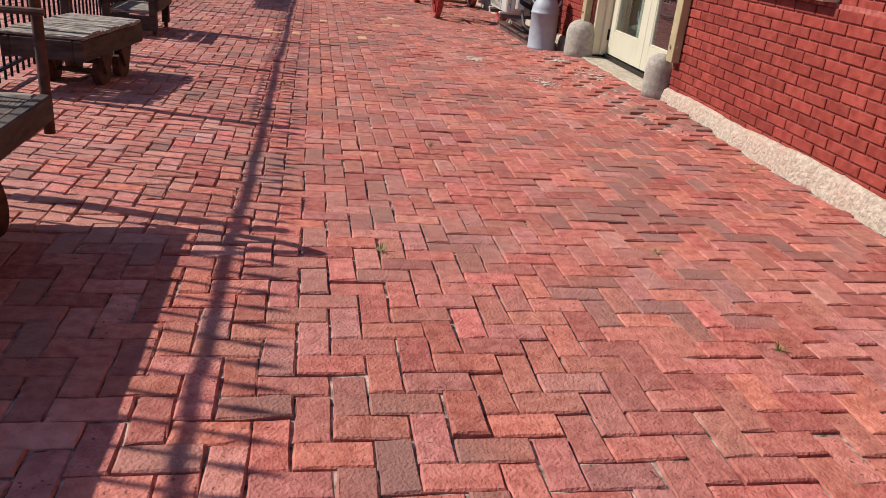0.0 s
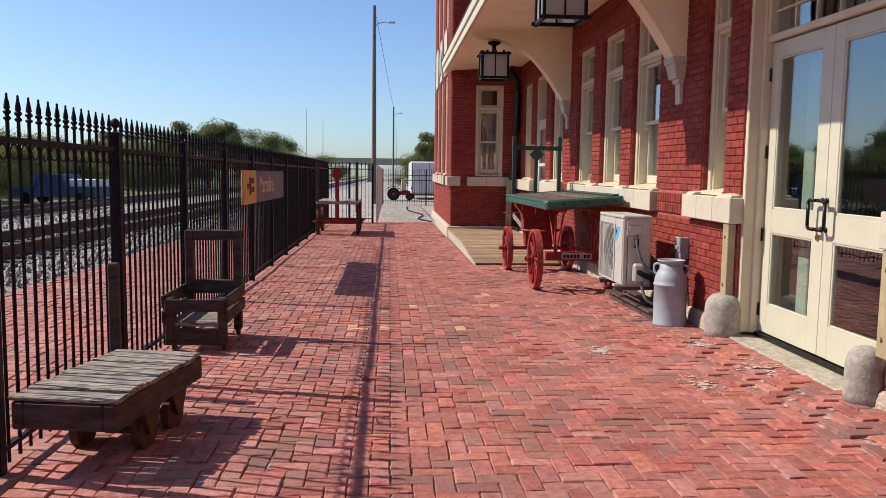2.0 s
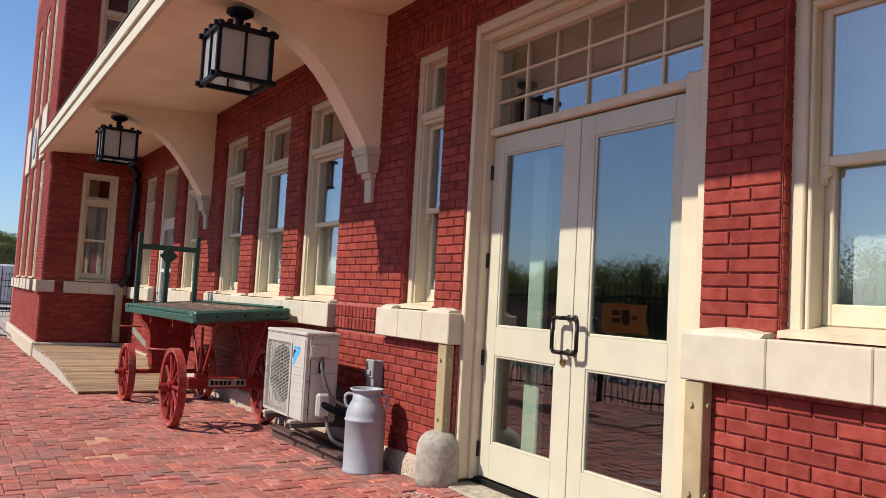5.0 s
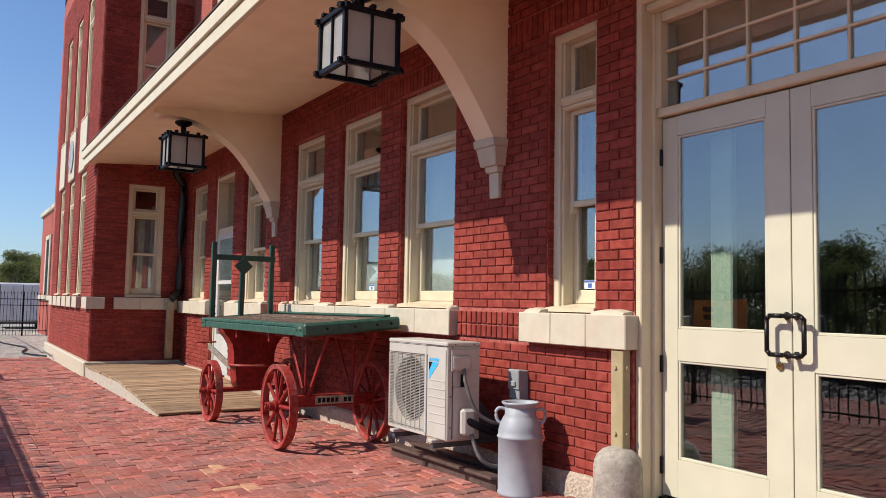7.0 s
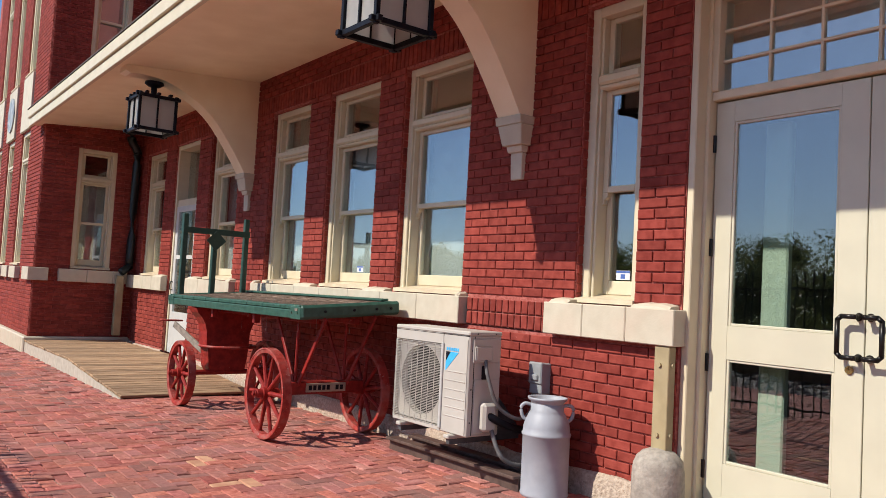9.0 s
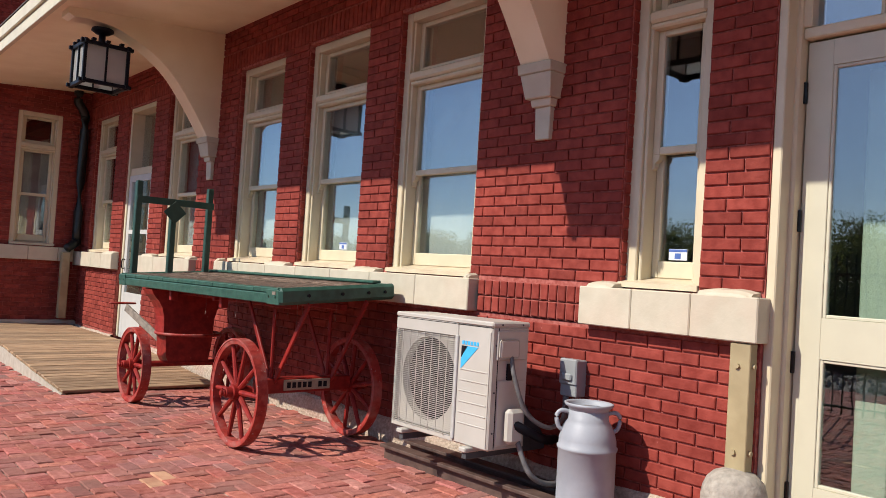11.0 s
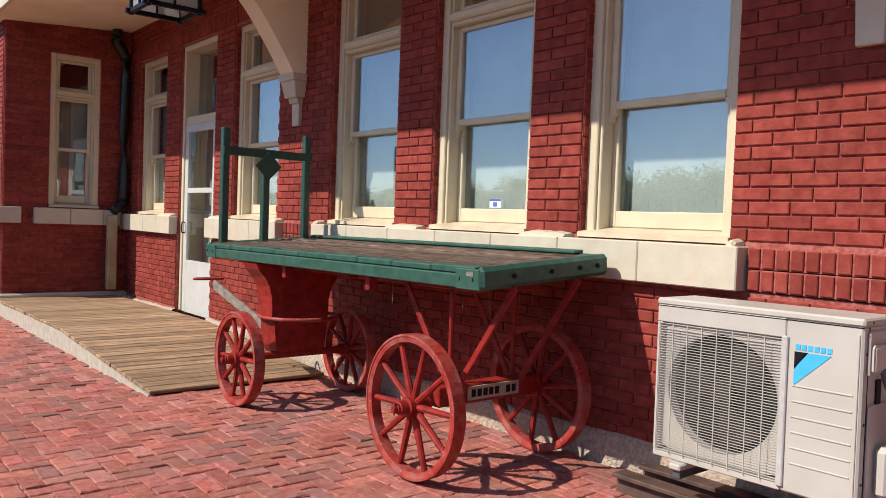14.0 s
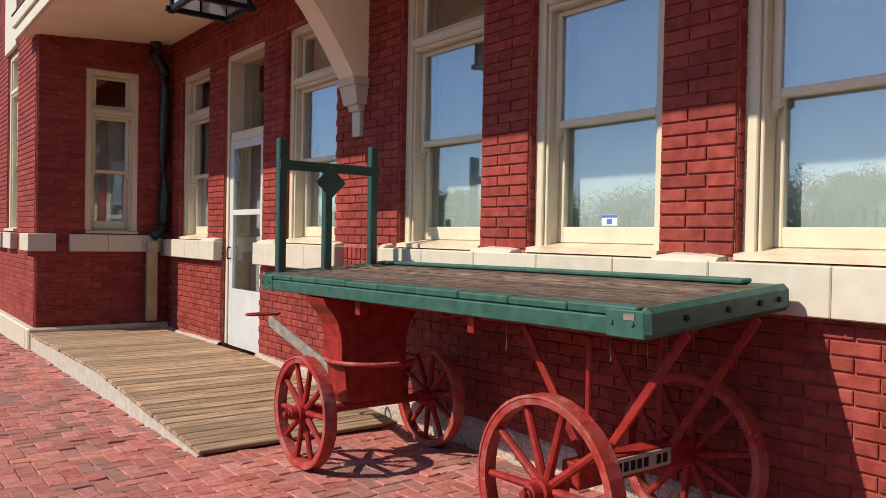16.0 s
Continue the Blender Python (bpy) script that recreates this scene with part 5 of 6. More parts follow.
chair = thing("crate_chair", pose(0, 0, 0), "dark timber crate chair with an open frame back", "chair")
cx0, cx1, cy0, cy1 = -2.05, -1.56, 8.05, 8.78
bm = bmesh.new()
box(bm, cx0 + 0.02, cx1 - 0.02, cy0 + 0.03, cy1, 0.20, 0.235, 0.005)
part("seat", bm, OLD_WOOD, chair, "grey plank seat")
for x in (cx0, cx1 - 0.07):
    for y in (cy0, cy1 - 0.07):
        bm = bmesh.new()
        far = y > cy0
        box(bm, x, x + 0.07, y, y + 0.07, 0.05, 0.945 if far else 0.44, 0.006)
        part("back_post" if far else "arm_post", bm, DARK_WOOD, chair)
bm = bmesh.new()
box(bm, cx0 + 0.07, cx1 - 0.07, cy1 - 0.065, cy1 - 0.01, 0.855, 0.945, 0.006)
part("top_rail", bm, DARK_WOOD, chair)
bm = bmesh.new()
box(bm, cx0 + 0.07, cx1 - 0.07, cy1 - 0.065, cy1 - 0.01, 0.38, 0.50, 0.006)
part("back_rail", bm, DARK_WOOD, chair)
for z in (0.235, 0.36):
    for x in (cx0 - 0.022, cx1):
        bm = bmesh.new()
        box(bm, x, x + 0.022, cy0 - 0.01, cy1 + 0.01, z, z + 0.10, 0.004)
        part("side_slat", bm, DARK_WOOD, chair)
bm = bmesh.new()
box(bm, cx0 + 0.005, cx1 - 0.005, cy0 - 0.022, cy0 - 0.001, 0.33, 0.43, 0.004)
part("front_slat", bm, DARK_WOOD, chair)
bm = bmesh.new()
box(bm, cx0 + 0.07, cx1 - 0.07, cy0 + 0.01, cy0 + 0.03, 0.05, 0.19, 0.004)
part("front_board", bm, DARK_WOOD, chair)
for x in (cx0 + 0.06, cx1 - 0.03):
    for y in (cy0 + 0.06, cy1 - 0.06):
        bm = bmesh.new()
        lathe(bm, [(0.035, -0.015), (0.04, -0.01), (0.04, 0.01), (0.035, 0.015)], 14, pose(x, y, 0.04, 0, 90, 0))
        part("caster", bm, RUST, chair, "small iron caster")

DECK_DARK = surface("dark_worn_planks", (0.055, 0.038, 0.027), (0.15, 0.105, 0.075), 0.85, scale=9, stretch=(6, 0.5, 6), stain=(0.03, 0.02, 0.016), stain_scale=2.5, stain_amount=0.7, bump=0.9, bump_scale=25, bump_dist=0.008, vary=0.2)
near = thing("platform_cart", pose(0, 0, 0), "dark timber platform cart with a bent pipe handle", "cart")
nx0, nx1, ny0, ny1 = -1.95, -1.08, 1.70, 3.28
for i in range(6):
    a, b_ = nx0 + 0.05 + (nx1 - nx0 - 0.1) * i / 6, nx0 + 0.05 + (nx1 - nx0 - 0.1) * (i + 1) / 6
    bm = bmesh.new()
    box(bm, a + 0.004, b_ - 0.004, ny0 + 0.05, ny1 - 0.05, 0.46, 0.485 + random.uniform(-0.004, 0.004), 0.005)
    part("plank", bm, DECK_DARK, near, "worn brown plank")
for x in (nx0, nx1 - 0.055):
    bm = bmesh.new()
    box(bm, x, x + 0.055, ny0, ny1, 0.39, 0.49, 0.008)
    part("side_beam", bm, DARK_WOOD, near)
for y in (ny0, ny1 - 0.055):
    bm = bmesh.new()
    box(bm, nx0 + 0.056, nx1 - 0.056, y, y + 0.055, 0.39, 0.49, 0.008)
    part("end_beam", bm, OLD_WOOD, near)
bm = bmesh.new()
tube(bm, bend([(nx1 - 0.03, ny1 + 0.02, 0.33), (nx1 - 0.03, ny1 + 0.0, 0.85), (nx1 - 0.045, ny1 - 0.03, 0.98), (nx1 - 0.10, ny1 - 0.03, 1.06), (nx1 - 0.25, ny1 - 0.03, 1.075), (nx0 + 0.25, ny1 - 0.03, 1.075), (nx0 + 0.1, ny1 - 0.03, 1.06), (nx0, ny1 - 0.03, 0.98), (nx0 - 0.018, ny1 - 0.03, 0.85), (nx0 - 0.018, ny1 - 0.03, 0.27)], 5), 0.021, 10)
part("pipe_handle", bm, RUST, near, "brown bent pipe handle", True)
bm = bmesh.new()
rod(bm, (nx0, ny1 - 0.03, 0.80), (nx1 + 0.01, ny1 - 0.03, 0.80), 0.014, 8)
part("cross_rod", bm, RUST, near)
def cast_wheel(r, w):
    """A small five-spoked cast-iron wheel in the plane x = 0."""
    bm = bmesh.new()
    prof = [(r * 0.76, -w * 0.4), (r, -w * 0.5), (r, w * 0.5), (r * 0.76, w * 0.4)]
    rings = [[bm.verts.new((x, q * math.cos(2 * math.pi * i / 28), q * math.sin(2 * math.pi * i / 28))) for q, x in prof] for i in range(28)]
    for i in range(28):
        a, b_ = rings[i], rings[(i + 1) % 28]
        for k in range(4):
            bm.faces.new((a[k], a[(k + 1) % 4], b_[(k + 1) % 4], b_[k]))
    rod(bm, (-w * 0.8, 0, 0), (w * 0.8, 0, 0), r * 0.24, 14)
    for k in range(5):
        a = 2 * math.pi * k / 5 + 0.3
        bar(bm, (0, r * 0.2 * math.cos(a), r * 0.2 * math.sin(a)), (0, r * 0.78 * math.cos(a), r * 0.78 * math.sin(a)), w * 0.4, r * 0.16, 0.002)
    return to_mesh("wheel", bm, RUST)


cast_me = cast_wheel(0.15, 0.045)
for y in (ny0 + 0.25, ny1 - 0.28):
    for x in (nx0 + 0.12, nx1 - 0.20):
        share("wheel", cast_me, near, pose(x, y, 0.15, 0, 0, 48 if y > 2.5 and x > -1.5 else 0))
        bm = bmesh.new()
        box(bm, x + 0.03, x + 0.05, y - 0.05, y + 0.05, 0.13, 0.392, 0.004)
        part("pedestal", bm, RUST, near)

# far red cart with a stop target
fcart = thing("far_baggage_cart", pose(-1.98, 20.35, 0), "small red baggage cart at the platform end", "cart")
bm = bmesh.new()
box(bm, 0, 1.0, 0, 1.9, 0.74, 0.82, 0.01)
part("deck", bm, OLD_WOOD, fcart, "grey timber deck")
for x, y in ((0.03, 0.05), (0.93, 0.05), (0.03, 1.8), (0.93, 1.8)):
    bm = bmesh.new()
    box(bm, x, x + 0.07, y, y + 0.07, 0.55, 0.74, 0.005)
    part("leg", bm, DARK_WOOD, fcart)
for y in (0.30, 1.55):
    for x, s in ((0.02, 1), (0.98, -1)):
        wheel_parts(fcart, "wheel", pose(x, y, 0.30, 0, 0, 0 if s > 0 else 180), 0.30, 0.06, 8, RUST, RUST)
    bm = bmesh.new()
    box(bm, 0.05, 0.95, y - 0.04, y + 0.04, 0.26, 0.34, 0.004)
    part("axle", bm, RUST, fcart)
bm = bmesh.new()
box(bm, 0.46, 0.54, 0.02, 0.10, 0.30, 1.38, 0.006)
part("mast", bm, RED, fcart)
bm = bmesh.new()
slab(bm, [(0.5 + 0.13 * math.cos(a), 1.46 + 0.15 * math.sin(a)) for a in [2 * math.pi * (i + 0.5) / 6 for i in range(6)]], "y", 0.0, 0.018)
part("target", bm, RED, fcart, "red hexagonal target")
for x in (0.0, 0.93):
    bm = bmesh.new()
    box(bm, x, x + 0.07, 0.0, 0.07, 0.82, 1.75, 0.006)
    part("rack_post", bm, DARK_WOOD, fcart)
bm = bmesh.new()
box(bm, 0.02, 0.98, 0.075, 0.095, 0.30, 0.37, 0.004)
part("stretcher", bm, RED, fcart)

# ---- gate and far fences ----
gate = thing("iron_gate", pose(0, 0, 0), "black iron gate closing the platform end", "gate")
GY = 25.4
for x in (FX, -1.45, -0.75):
    share("post", post_me, gate, pose(x, GY, 0))
for z in (1.62, 0.12):
    bm = bmesh.new()
    box(bm, FX, -0.75, GY - 0.012, GY + 0.012, z - 0.014, z + 0.014, 0.002)
    part("rail", bm, BLACK, gate)
for i in range(1, 12):
    share("picket", picket_me, gate, pose(FX + (1.35) * i / 12, GY, 0))
fence2 = thing("side_fence", pose(0, 0, 0), "plain black picket fence between gate and platform", "fence")
for z in (1.62, 0.12):
    bm = bmesh.new()
    box(bm, FX - 0.012, FX + 0.012, FEND, GY, z - 0.014, z + 0.014, 0.002)
    part("rail", bm, BLACK, fence2)
for i in range(1, int((GY - FEND) / 0.115)):
    share("picket", picket_me, fence2, pose(FX, FEND + i * 0.115, 0))
GALV = surface("galvanised_steel", (0.36, 0.37, 0.38), (0.46, 0.47, 0.48), 0.45, 0.6, scale=15)
link = thing("chain_link_fence", pose(0, 0, 0), "galvanised chain-link fence beside the gravel yard", "fence")
for y in (25.6, 28.6, 31.6, 34.6, 37.6, 40.6):
    bm = bmesh.new()
    rod(bm, (-0.62, y, -0.05), (-0.62, y, 1.75), 0.03, 8)
    part("post", bm, GALV, link)
bm = bmesh.new()
rod(bm, (-0.62, 25.6, 1.7), (-0.62, 40.6, 1.7), 0.02, 6)
part("top_rail", bm, GALV, link)
bm = bmesh.new()
for i in range(96):
    y = 25.6 + i * 0.155
    for s in (1, -1):
        a, b_ = (y, 0.05) if s > 0 else (y + 1.6, 0.05), (y + 1.6, 1.68) if s > 0 else (y, 1.68)
        if max(a[0], b_[0]) <= 40.7:
            bar(bm, (-0.62, a[0], a[1]), (-0.62, b_[0], b_[1]), 0.005, 0.005)
tagged(part("mesh_wires", bm, GALV, link), kind="stuff")
yard = thing("yard_fence", pose(0, 0, 0), "black iron picket fence across the gravel yard", "fence")
for x in (-0.6, 1.6, 3.8, 6.0):
    share("post", post_me, yard, pose(x, 41.0, -0.05))
for z in (1.45, 1.2, 0.15):
    bm = bmesh.new()
    box(bm, -0.6, 6.0, 40.985, 41.015, z - 0.015, z + 0.015)
    part("rail", bm, BLACK, yard)
for i in range(55):
    share("picket", picket_me, yard, pose(-0.6 + 0.12 * (i + 0.5), 41.0, -0.05))

# enclosed trailer and small tractor in the yard
TRAILER = surface("white_trailer_skin", (0.66, 0.68, 0.70), (0.74, 0.76, 0.78), 0.4, scale=3, stain=(0.5, 0.5, 0.48), stain_scale=1, stain_amount=0.3)
tr = thing("cargo_trailer", pose(1.05, 50.0, -0.05), "white enclosed cargo trailer parked in the yard", "trailer")
bm = bmesh.new()
box(bm, 0, 2.3, 0, 5.0, 0.38, 2.36, 0.08)
part("body", bm, TRAILER, tr)
bm = bmesh.new()
box(bm, 0.12, 2.18, -0.02, 0.0, 0.5, 2.24, 0.01)
door = part("rear_door", bm, TRAILER, tr)
for x in (0.10, 1.14, 2.16):
    bm = bmesh.new()
    box(bm, x, x + 0.035, -0.03, -0.019, 0.48, 2.26)
    part("door_trim", bm, GREY_DARK, door, "dark door trim")
for x in (0.7, 1.55):
    bm = bmesh.new()
    rod(bm, (x, -0.04, 0.5), (x, -0.04, 2.2), 0.018, 6)
    part("lock_rod", bm, GALV, door)
for x in (0.04, 2.2):
    bm = bmesh.new()
    box(bm, x, x + 0.07, -0.03, 0.0, 0.62, 0.80, 0.01)
    part("tail_light", bm, RED, tr, "red tail light")
bm = bmesh.new()
box(bm, 0.05, 2.25, -0.05, 0.08, 0.26, 0.375, 0.01)
part("bumper", bm, GREY_DARK, tr)
for x in (0.12, 2.0):
    for y in (1.9, 2.7):
        bm = bmesh.new()
        lathe(bm, [(0.30, -0.1), (0.35, -0.08), (0.35, 0.08), (0.30, 0.1), (0.15, 0.1)], 20, pose(x + 0.08, y, 0.36, 0, 90, 0))
        part("wheel", bm, BLACK, tr)
tractor = thing("small_tractor", pose(0.0, 48.9, -0.05, 0, 0, -90), "small dark red tractor with a cream panel behind the fence", "tractor")
bm = bmesh.new()
slab(bm, [(-0.2, 0.32), (1.0, 0.32), (1.0, 0.55), (0.7, 0.62), (0.5, 0.55), (-0.2, 0.52)], "x", 0.16, 0.5)
part("hood", bm, RED, tractor)
bm = bmesh.new()
box(bm, 0.26, 0.46, 0.45, 0.75, 0.56, 1.25, 0.05)
part("seat_panel", bm, CREAM, tractor, "cream upright panel")
bm = bmesh.new()
slab(bm, [(-0.45, 0.55), (-0.36, 0.74), (-0.08, 0.85), (0.25, 0.80), (0.44, 0.62), (0.40, 0.60), (0.22, 0.77), (-0.08, 0.815), (-0.33, 0.715), (-0.42, 0.54)], "x", -0.10, 0.2)
part("fender", bm, BLACK, tractor)
for x, y, r in ((0.0, 0.0, 0.38), (0.66, 0.0, 0.38), (0.08, 0.95, 0.22), (0.58, 0.95, 0.22)):
    bm = bmesh.new()
    lathe(bm, [(r * 0.62, -0.13), (r * 0.92, -0.13), (r, -0.09), (r, 0.09), (r * 0.92, 0.13), (r * 0.62, 0.13)], 26, pose(x, y, r, 0, 90, 0))
    wh = part("wheel", bm, BLACK, tractor)
    bm = bmesh.new()
    lathe(bm, [(r * 0.2, -0.15), (r * 0.3, -0.10), (r * 0.6, -0.135), (r * 0.6, 0.135), (r * 0.3, 0.10), (r * 0.2, 0.15)], 20, pose(x, y, r, 0, 90, 0))
    part("rim", bm, RED_WORN, wh, "red wheel disc")

# utility poles, masts, overpass
POLE = surface("creosoted_pole", (0.12, 0.10, 0.085), (0.20, 0.17, 0.145), 0.9, scale=6, stretch=(6, 6, 0.6))
for x, y, h in ((-1.05, 42.0, 10.0), (0.2, 98.0, 9.8)):
    e = thing("utility_pole", pose(x, y, -0.05), "tall dark timber utility pole beside the yard", "pole", "utility poles")
    bm = bmesh.new()
    rod(bm, (0, 0, 0), (0, 0, h), 0.125, 12, 0.085)
    part("pole", bm, POLE, e)
    bm = bmesh.new()
    tube(bm, bend([(0, 0, h - 1.1), (0.3, 0, h - 0.85), (0.8, 0, h - 0.8)], 4), 0.025, 6)
    box(bm, 0.7, 1.05, -0.08, 0.08, h - 0.86, h - 0.77, 0.02)
    part("lamp_arm", bm, GALV, e, "grey street lamp arm")
bm = bmesh.new()
tube(bm, bend([(-0.95, 42, 9.4), (-0.4, 55, 7.9), (0.1, 75, 7.6), (0.2, 98, 9.3)], 8), 0.012, 5)
tagged(new("overhead_wire", to_mesh("overhead_wire", bm, BLACK)), "thin overhead wire between utility poles", "wire")
for x, y, h in ((-20, 190, 17), (-17, 200, 15), (2, 260, 17)):
    bm = bmesh.new()
    rod(bm, (x, y, 0), (x, y, h), 0.13, 6, 0.05)
    tagged(new("radio_mast", to_mesh("radio_mast", bm, GALV)), "thin grey radio mast far beyond the tracks", "mast", "radio masts")
bridge = thing("road_overpass", pose(0, 170, 0), "pale concrete road overpass across the tracks", "bridge")
bm = bmesh.new()
box(bm, -70, 60, 0, 8, 3.7, 5.0)
part("deck", bm, CONCRETE, bridge)
for x in (-60, -45, -30, -18, -5, 8):
    bm = bmesh.new()
    box(bm, x, x + 1.2, 1, 7, -1, 3.7)
    part("pier", bm, CONCRETE, bridge)
bm = bmesh.new()
tube(bm, bend([(1.25, 25.9, 0.0), (0.75, 28.2, -0.02), (1.0, 31, -0.02), (0.55, 34.5, -0.02), (0.6, 39, -0.02)], 8), 0.022, 8)
tagged(new("hose", to_mesh("hose", bm, BLACK)), "black hose lying across the gravel yard", "hose")

# ---- tracks ----
TIE = surface("weathered_tie", (0.06, 0.045, 0.035), (0.12, 0.09, 0.07), 0.9, scale=6)
RAIL = surface("rusty_rail", (0.055, 0.032, 0.024), (0.10, 0.06, 0.045), 0.55, 0.3, scale=10)
for tx in (-6.85, -11.9):
    for s in (-0.72, 0.72):
        bm = bmesh.new()
        x = tx + s
        slab(bm, [(x + u, 0.30 + w) for u, w in ((-0.07, -0.18), (0.07, -0.18), (0.012, -0.15), (0.012, -0.045), (0.036, -0.035), (0.036, 0.0), (-0.036, 0.0), (-0.036, -0.035), (-0.012, -0.045), (-0.012, -0.15))][::-1], "y", -40, 320)
        tagged(new("rail_track", to_mesh("rail_track", bm, RAIL)), "rusty steel rail on timber ties", "rail", "railway rails", "structure")
bm = bmesh.new()
box(bm, -1.3, 1.3, -0.11, 0.11, -0.33, -0.165, 0.01)
tie_me = to_mesh("tie", bm, TIE)
for tx in (-6.85, -11.9):
    for i in range(60):
        ob = new("tie", tie_me)
        ob.matrix_basis = pose(tx, -2 + i * 0.56, 0.285, 0, 0, random.uniform(-1, 1))
        tagged(ob, "weathered timber railway tie in ballast", "tie", "railway ties", "structure")
# ballast stones
rng = np.random.default_rng(4)
STONES = surface("ballast_stone", (0.24, 0.22, 0.205), (0.46, 0.43, 0.40), 0.95, scale=9, vary=0.35)
v, f = [], []
octa = np.array([(1, 0, 0), (-1, 0, 0), (0, 1, 0), (0, -1, 0), (0, 0, 1), (0, 0, -1)], float)
of = [(0, 2, 4), (2, 1, 4), (1, 3, 4), (3, 0, 4), (2, 0, 5), (1, 2, 5), (3, 1, 5), (0, 3, 5)]
for i in range(9000):
    x, y = -4.9 - rng.random() ** 1.5 * 8.8, 1 + 30 * rng.random() ** 1.3
    near_edge = x > -6.2
    s = rng.uniform(0.022, 0.055)
    z = 0.08 if x < -5.5 else 0.08 - (x + 5.5) * 0.17
    p = (octa * rng.uniform(0.6, 1.3, (6, 3))) * s + (x, y, z + s * 0.4)
    k = len(v)
    v += [tuple(q) for q in p]
    f += [tuple(k + a for a in t) for t in of]
tagged(new("ballast", raw("ballast", v, f, STONES)), "loose grey ballast stones along the tracks", "ballast", kind="stuff")

# ---- trees and shrubs ----
LEAF = surface("broad_leaf", (0.068, 0.086, 0.028), (0.135, 0.155, 0.058), 0.7, scale=0.6, vary=0.45, hue=0.02, bump=0)
_n, _l = LEAF.node_tree.nodes, LEAF.node_tree.links
_t, _x = _n.new("ShaderNodeBsdfTranslucent"), _n.new("ShaderNodeMixShader")
_x.inputs[0].default_value = 0.45
_t.inputs[0].default_value = (0.18, 0.20, 0.055, 1)
_l.new(_n["Principled BSDF"].outputs[0], _x.inputs[1]); _l.new(_t.outputs[0], _x.inputs[2])
_l.new(_x.outputs[0], _n["Material Output"].inputs[0])
BARK = surface("grey_bark", (0.09, 0.075, 0.06), (0.16, 0.14, 0.11), 0.9, scale=6, bump=0.6, bump_scale=12, bump_dist=0.02)


def tree_meshes(seed, h, r, n, low=0.25):
    g = np.random.default_rng(seed)
    bm = bmesh.new()
    rod(bm, (0, 0, -0.3), (0, 0, h * 0.45), 0.035 * h, 8, 0.02 * h)
    clumps = []
    for i in range(14):
        a, zz = g.uniform(0, 6.28), g.uniform(low, 0.92)
        q = r * g.uniform(0.35, 0.95) * math.sin(math.pi * min(0.95, 0.18 + zz * 0.8)) ** 0.7
        c = Vector((q * math.cos(a), q * math.sin(a), h * zz))
        clumps.append((c, r * g.uniform(0.28, 0.5)))
        rod(bm, (0, 0, h * min(0.42, zz * 0.6)), c, 0.012 * h, 5, 0.004 * h)
    me_t = to_mesh("trunk", bm, BARK)
    v, f = [], []
    for i in range(n):
        c, cr = clumps[i % len(clumps)]
        d = g.normal(size=3)
        d /= np.linalg.norm(d)
        p = np.array(c) + d * cr * g.uniform(0.1, 1.15) * np.array((1, 1, 0.75))
        s = g.uniform(0.06, 0.135) * (h / 8) ** 0.5 * (0.68 if h < 4 else 1.0)
        u = g.normal(size=3); u /= np.linalg.norm(u)
        w = np.cross(u, g.normal(size=3)); w /= np.linalg.norm(w)
        k = len(v)
        v += [tuple(p - u * s), tuple(p + w * s * 0.5), tuple(p + u * s), tuple(p - w * s * 0.5)]
        f.append((k, k + 1, k + 2, k + 3))
    return me_t, raw("crown", v, f, LEAF)


kinds = [tree_meshes(s, h, r, n, low) for s, h, r, n, low in ((1, 8, 3.2, 19000, 0.2), (2, 7, 3.4, 18000, 0.12), (3, 9.5, 3.0, 19000, 0.22), (4, 3.2, 2.4, 20000, 0.05))]


def tree(x, y, k, s, rz):
    bush = k == 3
    e = thing("shrub" if bush else "tree", pose(x, y, -0.4, 0, 0, rz), "dense green shrub beyond the tracks" if bush else "broad green leafy tree beyond the tracks", "shrub" if bush else "tree", "shrubs" if bush else "trees")
    e.scale = (s, s, s)
    share("trunk", kinds[k][0], e, Matrix())
    share("crown", kinds[k][1], e, Matrix())


tr_rng = random.Random(7)
for i in range(40):
    y = -34 + i * 4.3
    x = -31 - 0.05 * max(0, y) + tr_rng.uniform(-4, 3)
    gap = 28 < y < 40
    tree(x, y, tr_rng.choice((0, 1, 2)), tr_rng.uniform(0.55, 0.80) if not gap else 0.55, tr_rng.uniform(0, 360))
for i in range(46):
    y = -30 + i * 3.4
    tree(-26 - 0.03 * max(0, y) + tr_rng.uniform(-1.5, 1.5), y, 3, tr_rng.uniform(1.0, 1.6), tr_rng.uniform(0, 360))
for x, y, k, s in ((-20, 96, 0, 1.0), (-17, 106, 1, 1.1), (-23, 90, 2, 0.8), (-16, 118, 0, 0.9), (-30, 140, 2, 1.0), (-26, 160, 1, 1.1), (-24, 118, 0, 0.95), (-20, 140, 1, 0.9), (8.5, 92, 1, 1.0), (6.5, 104, 0, 0.9), (12, 84, 2, 0.9), (4.6, 118, 3, 1.2), (2.6, 112, 3, 1.5), (4.2, 104, 0, 0.62), (6.0, 100, 1, 0.95), (3.6, 80, 2, 0.66), (-27, 95, 1, 1.0), (-22, 97, 0, 0.95), (-12, 100, 3, 1.5), (-9.5, 112, 3, 1.4), (9, 70, 3, 1.5), (14, 60, 1, 0.9)):
    tree(x, y, k, s, x * 37)

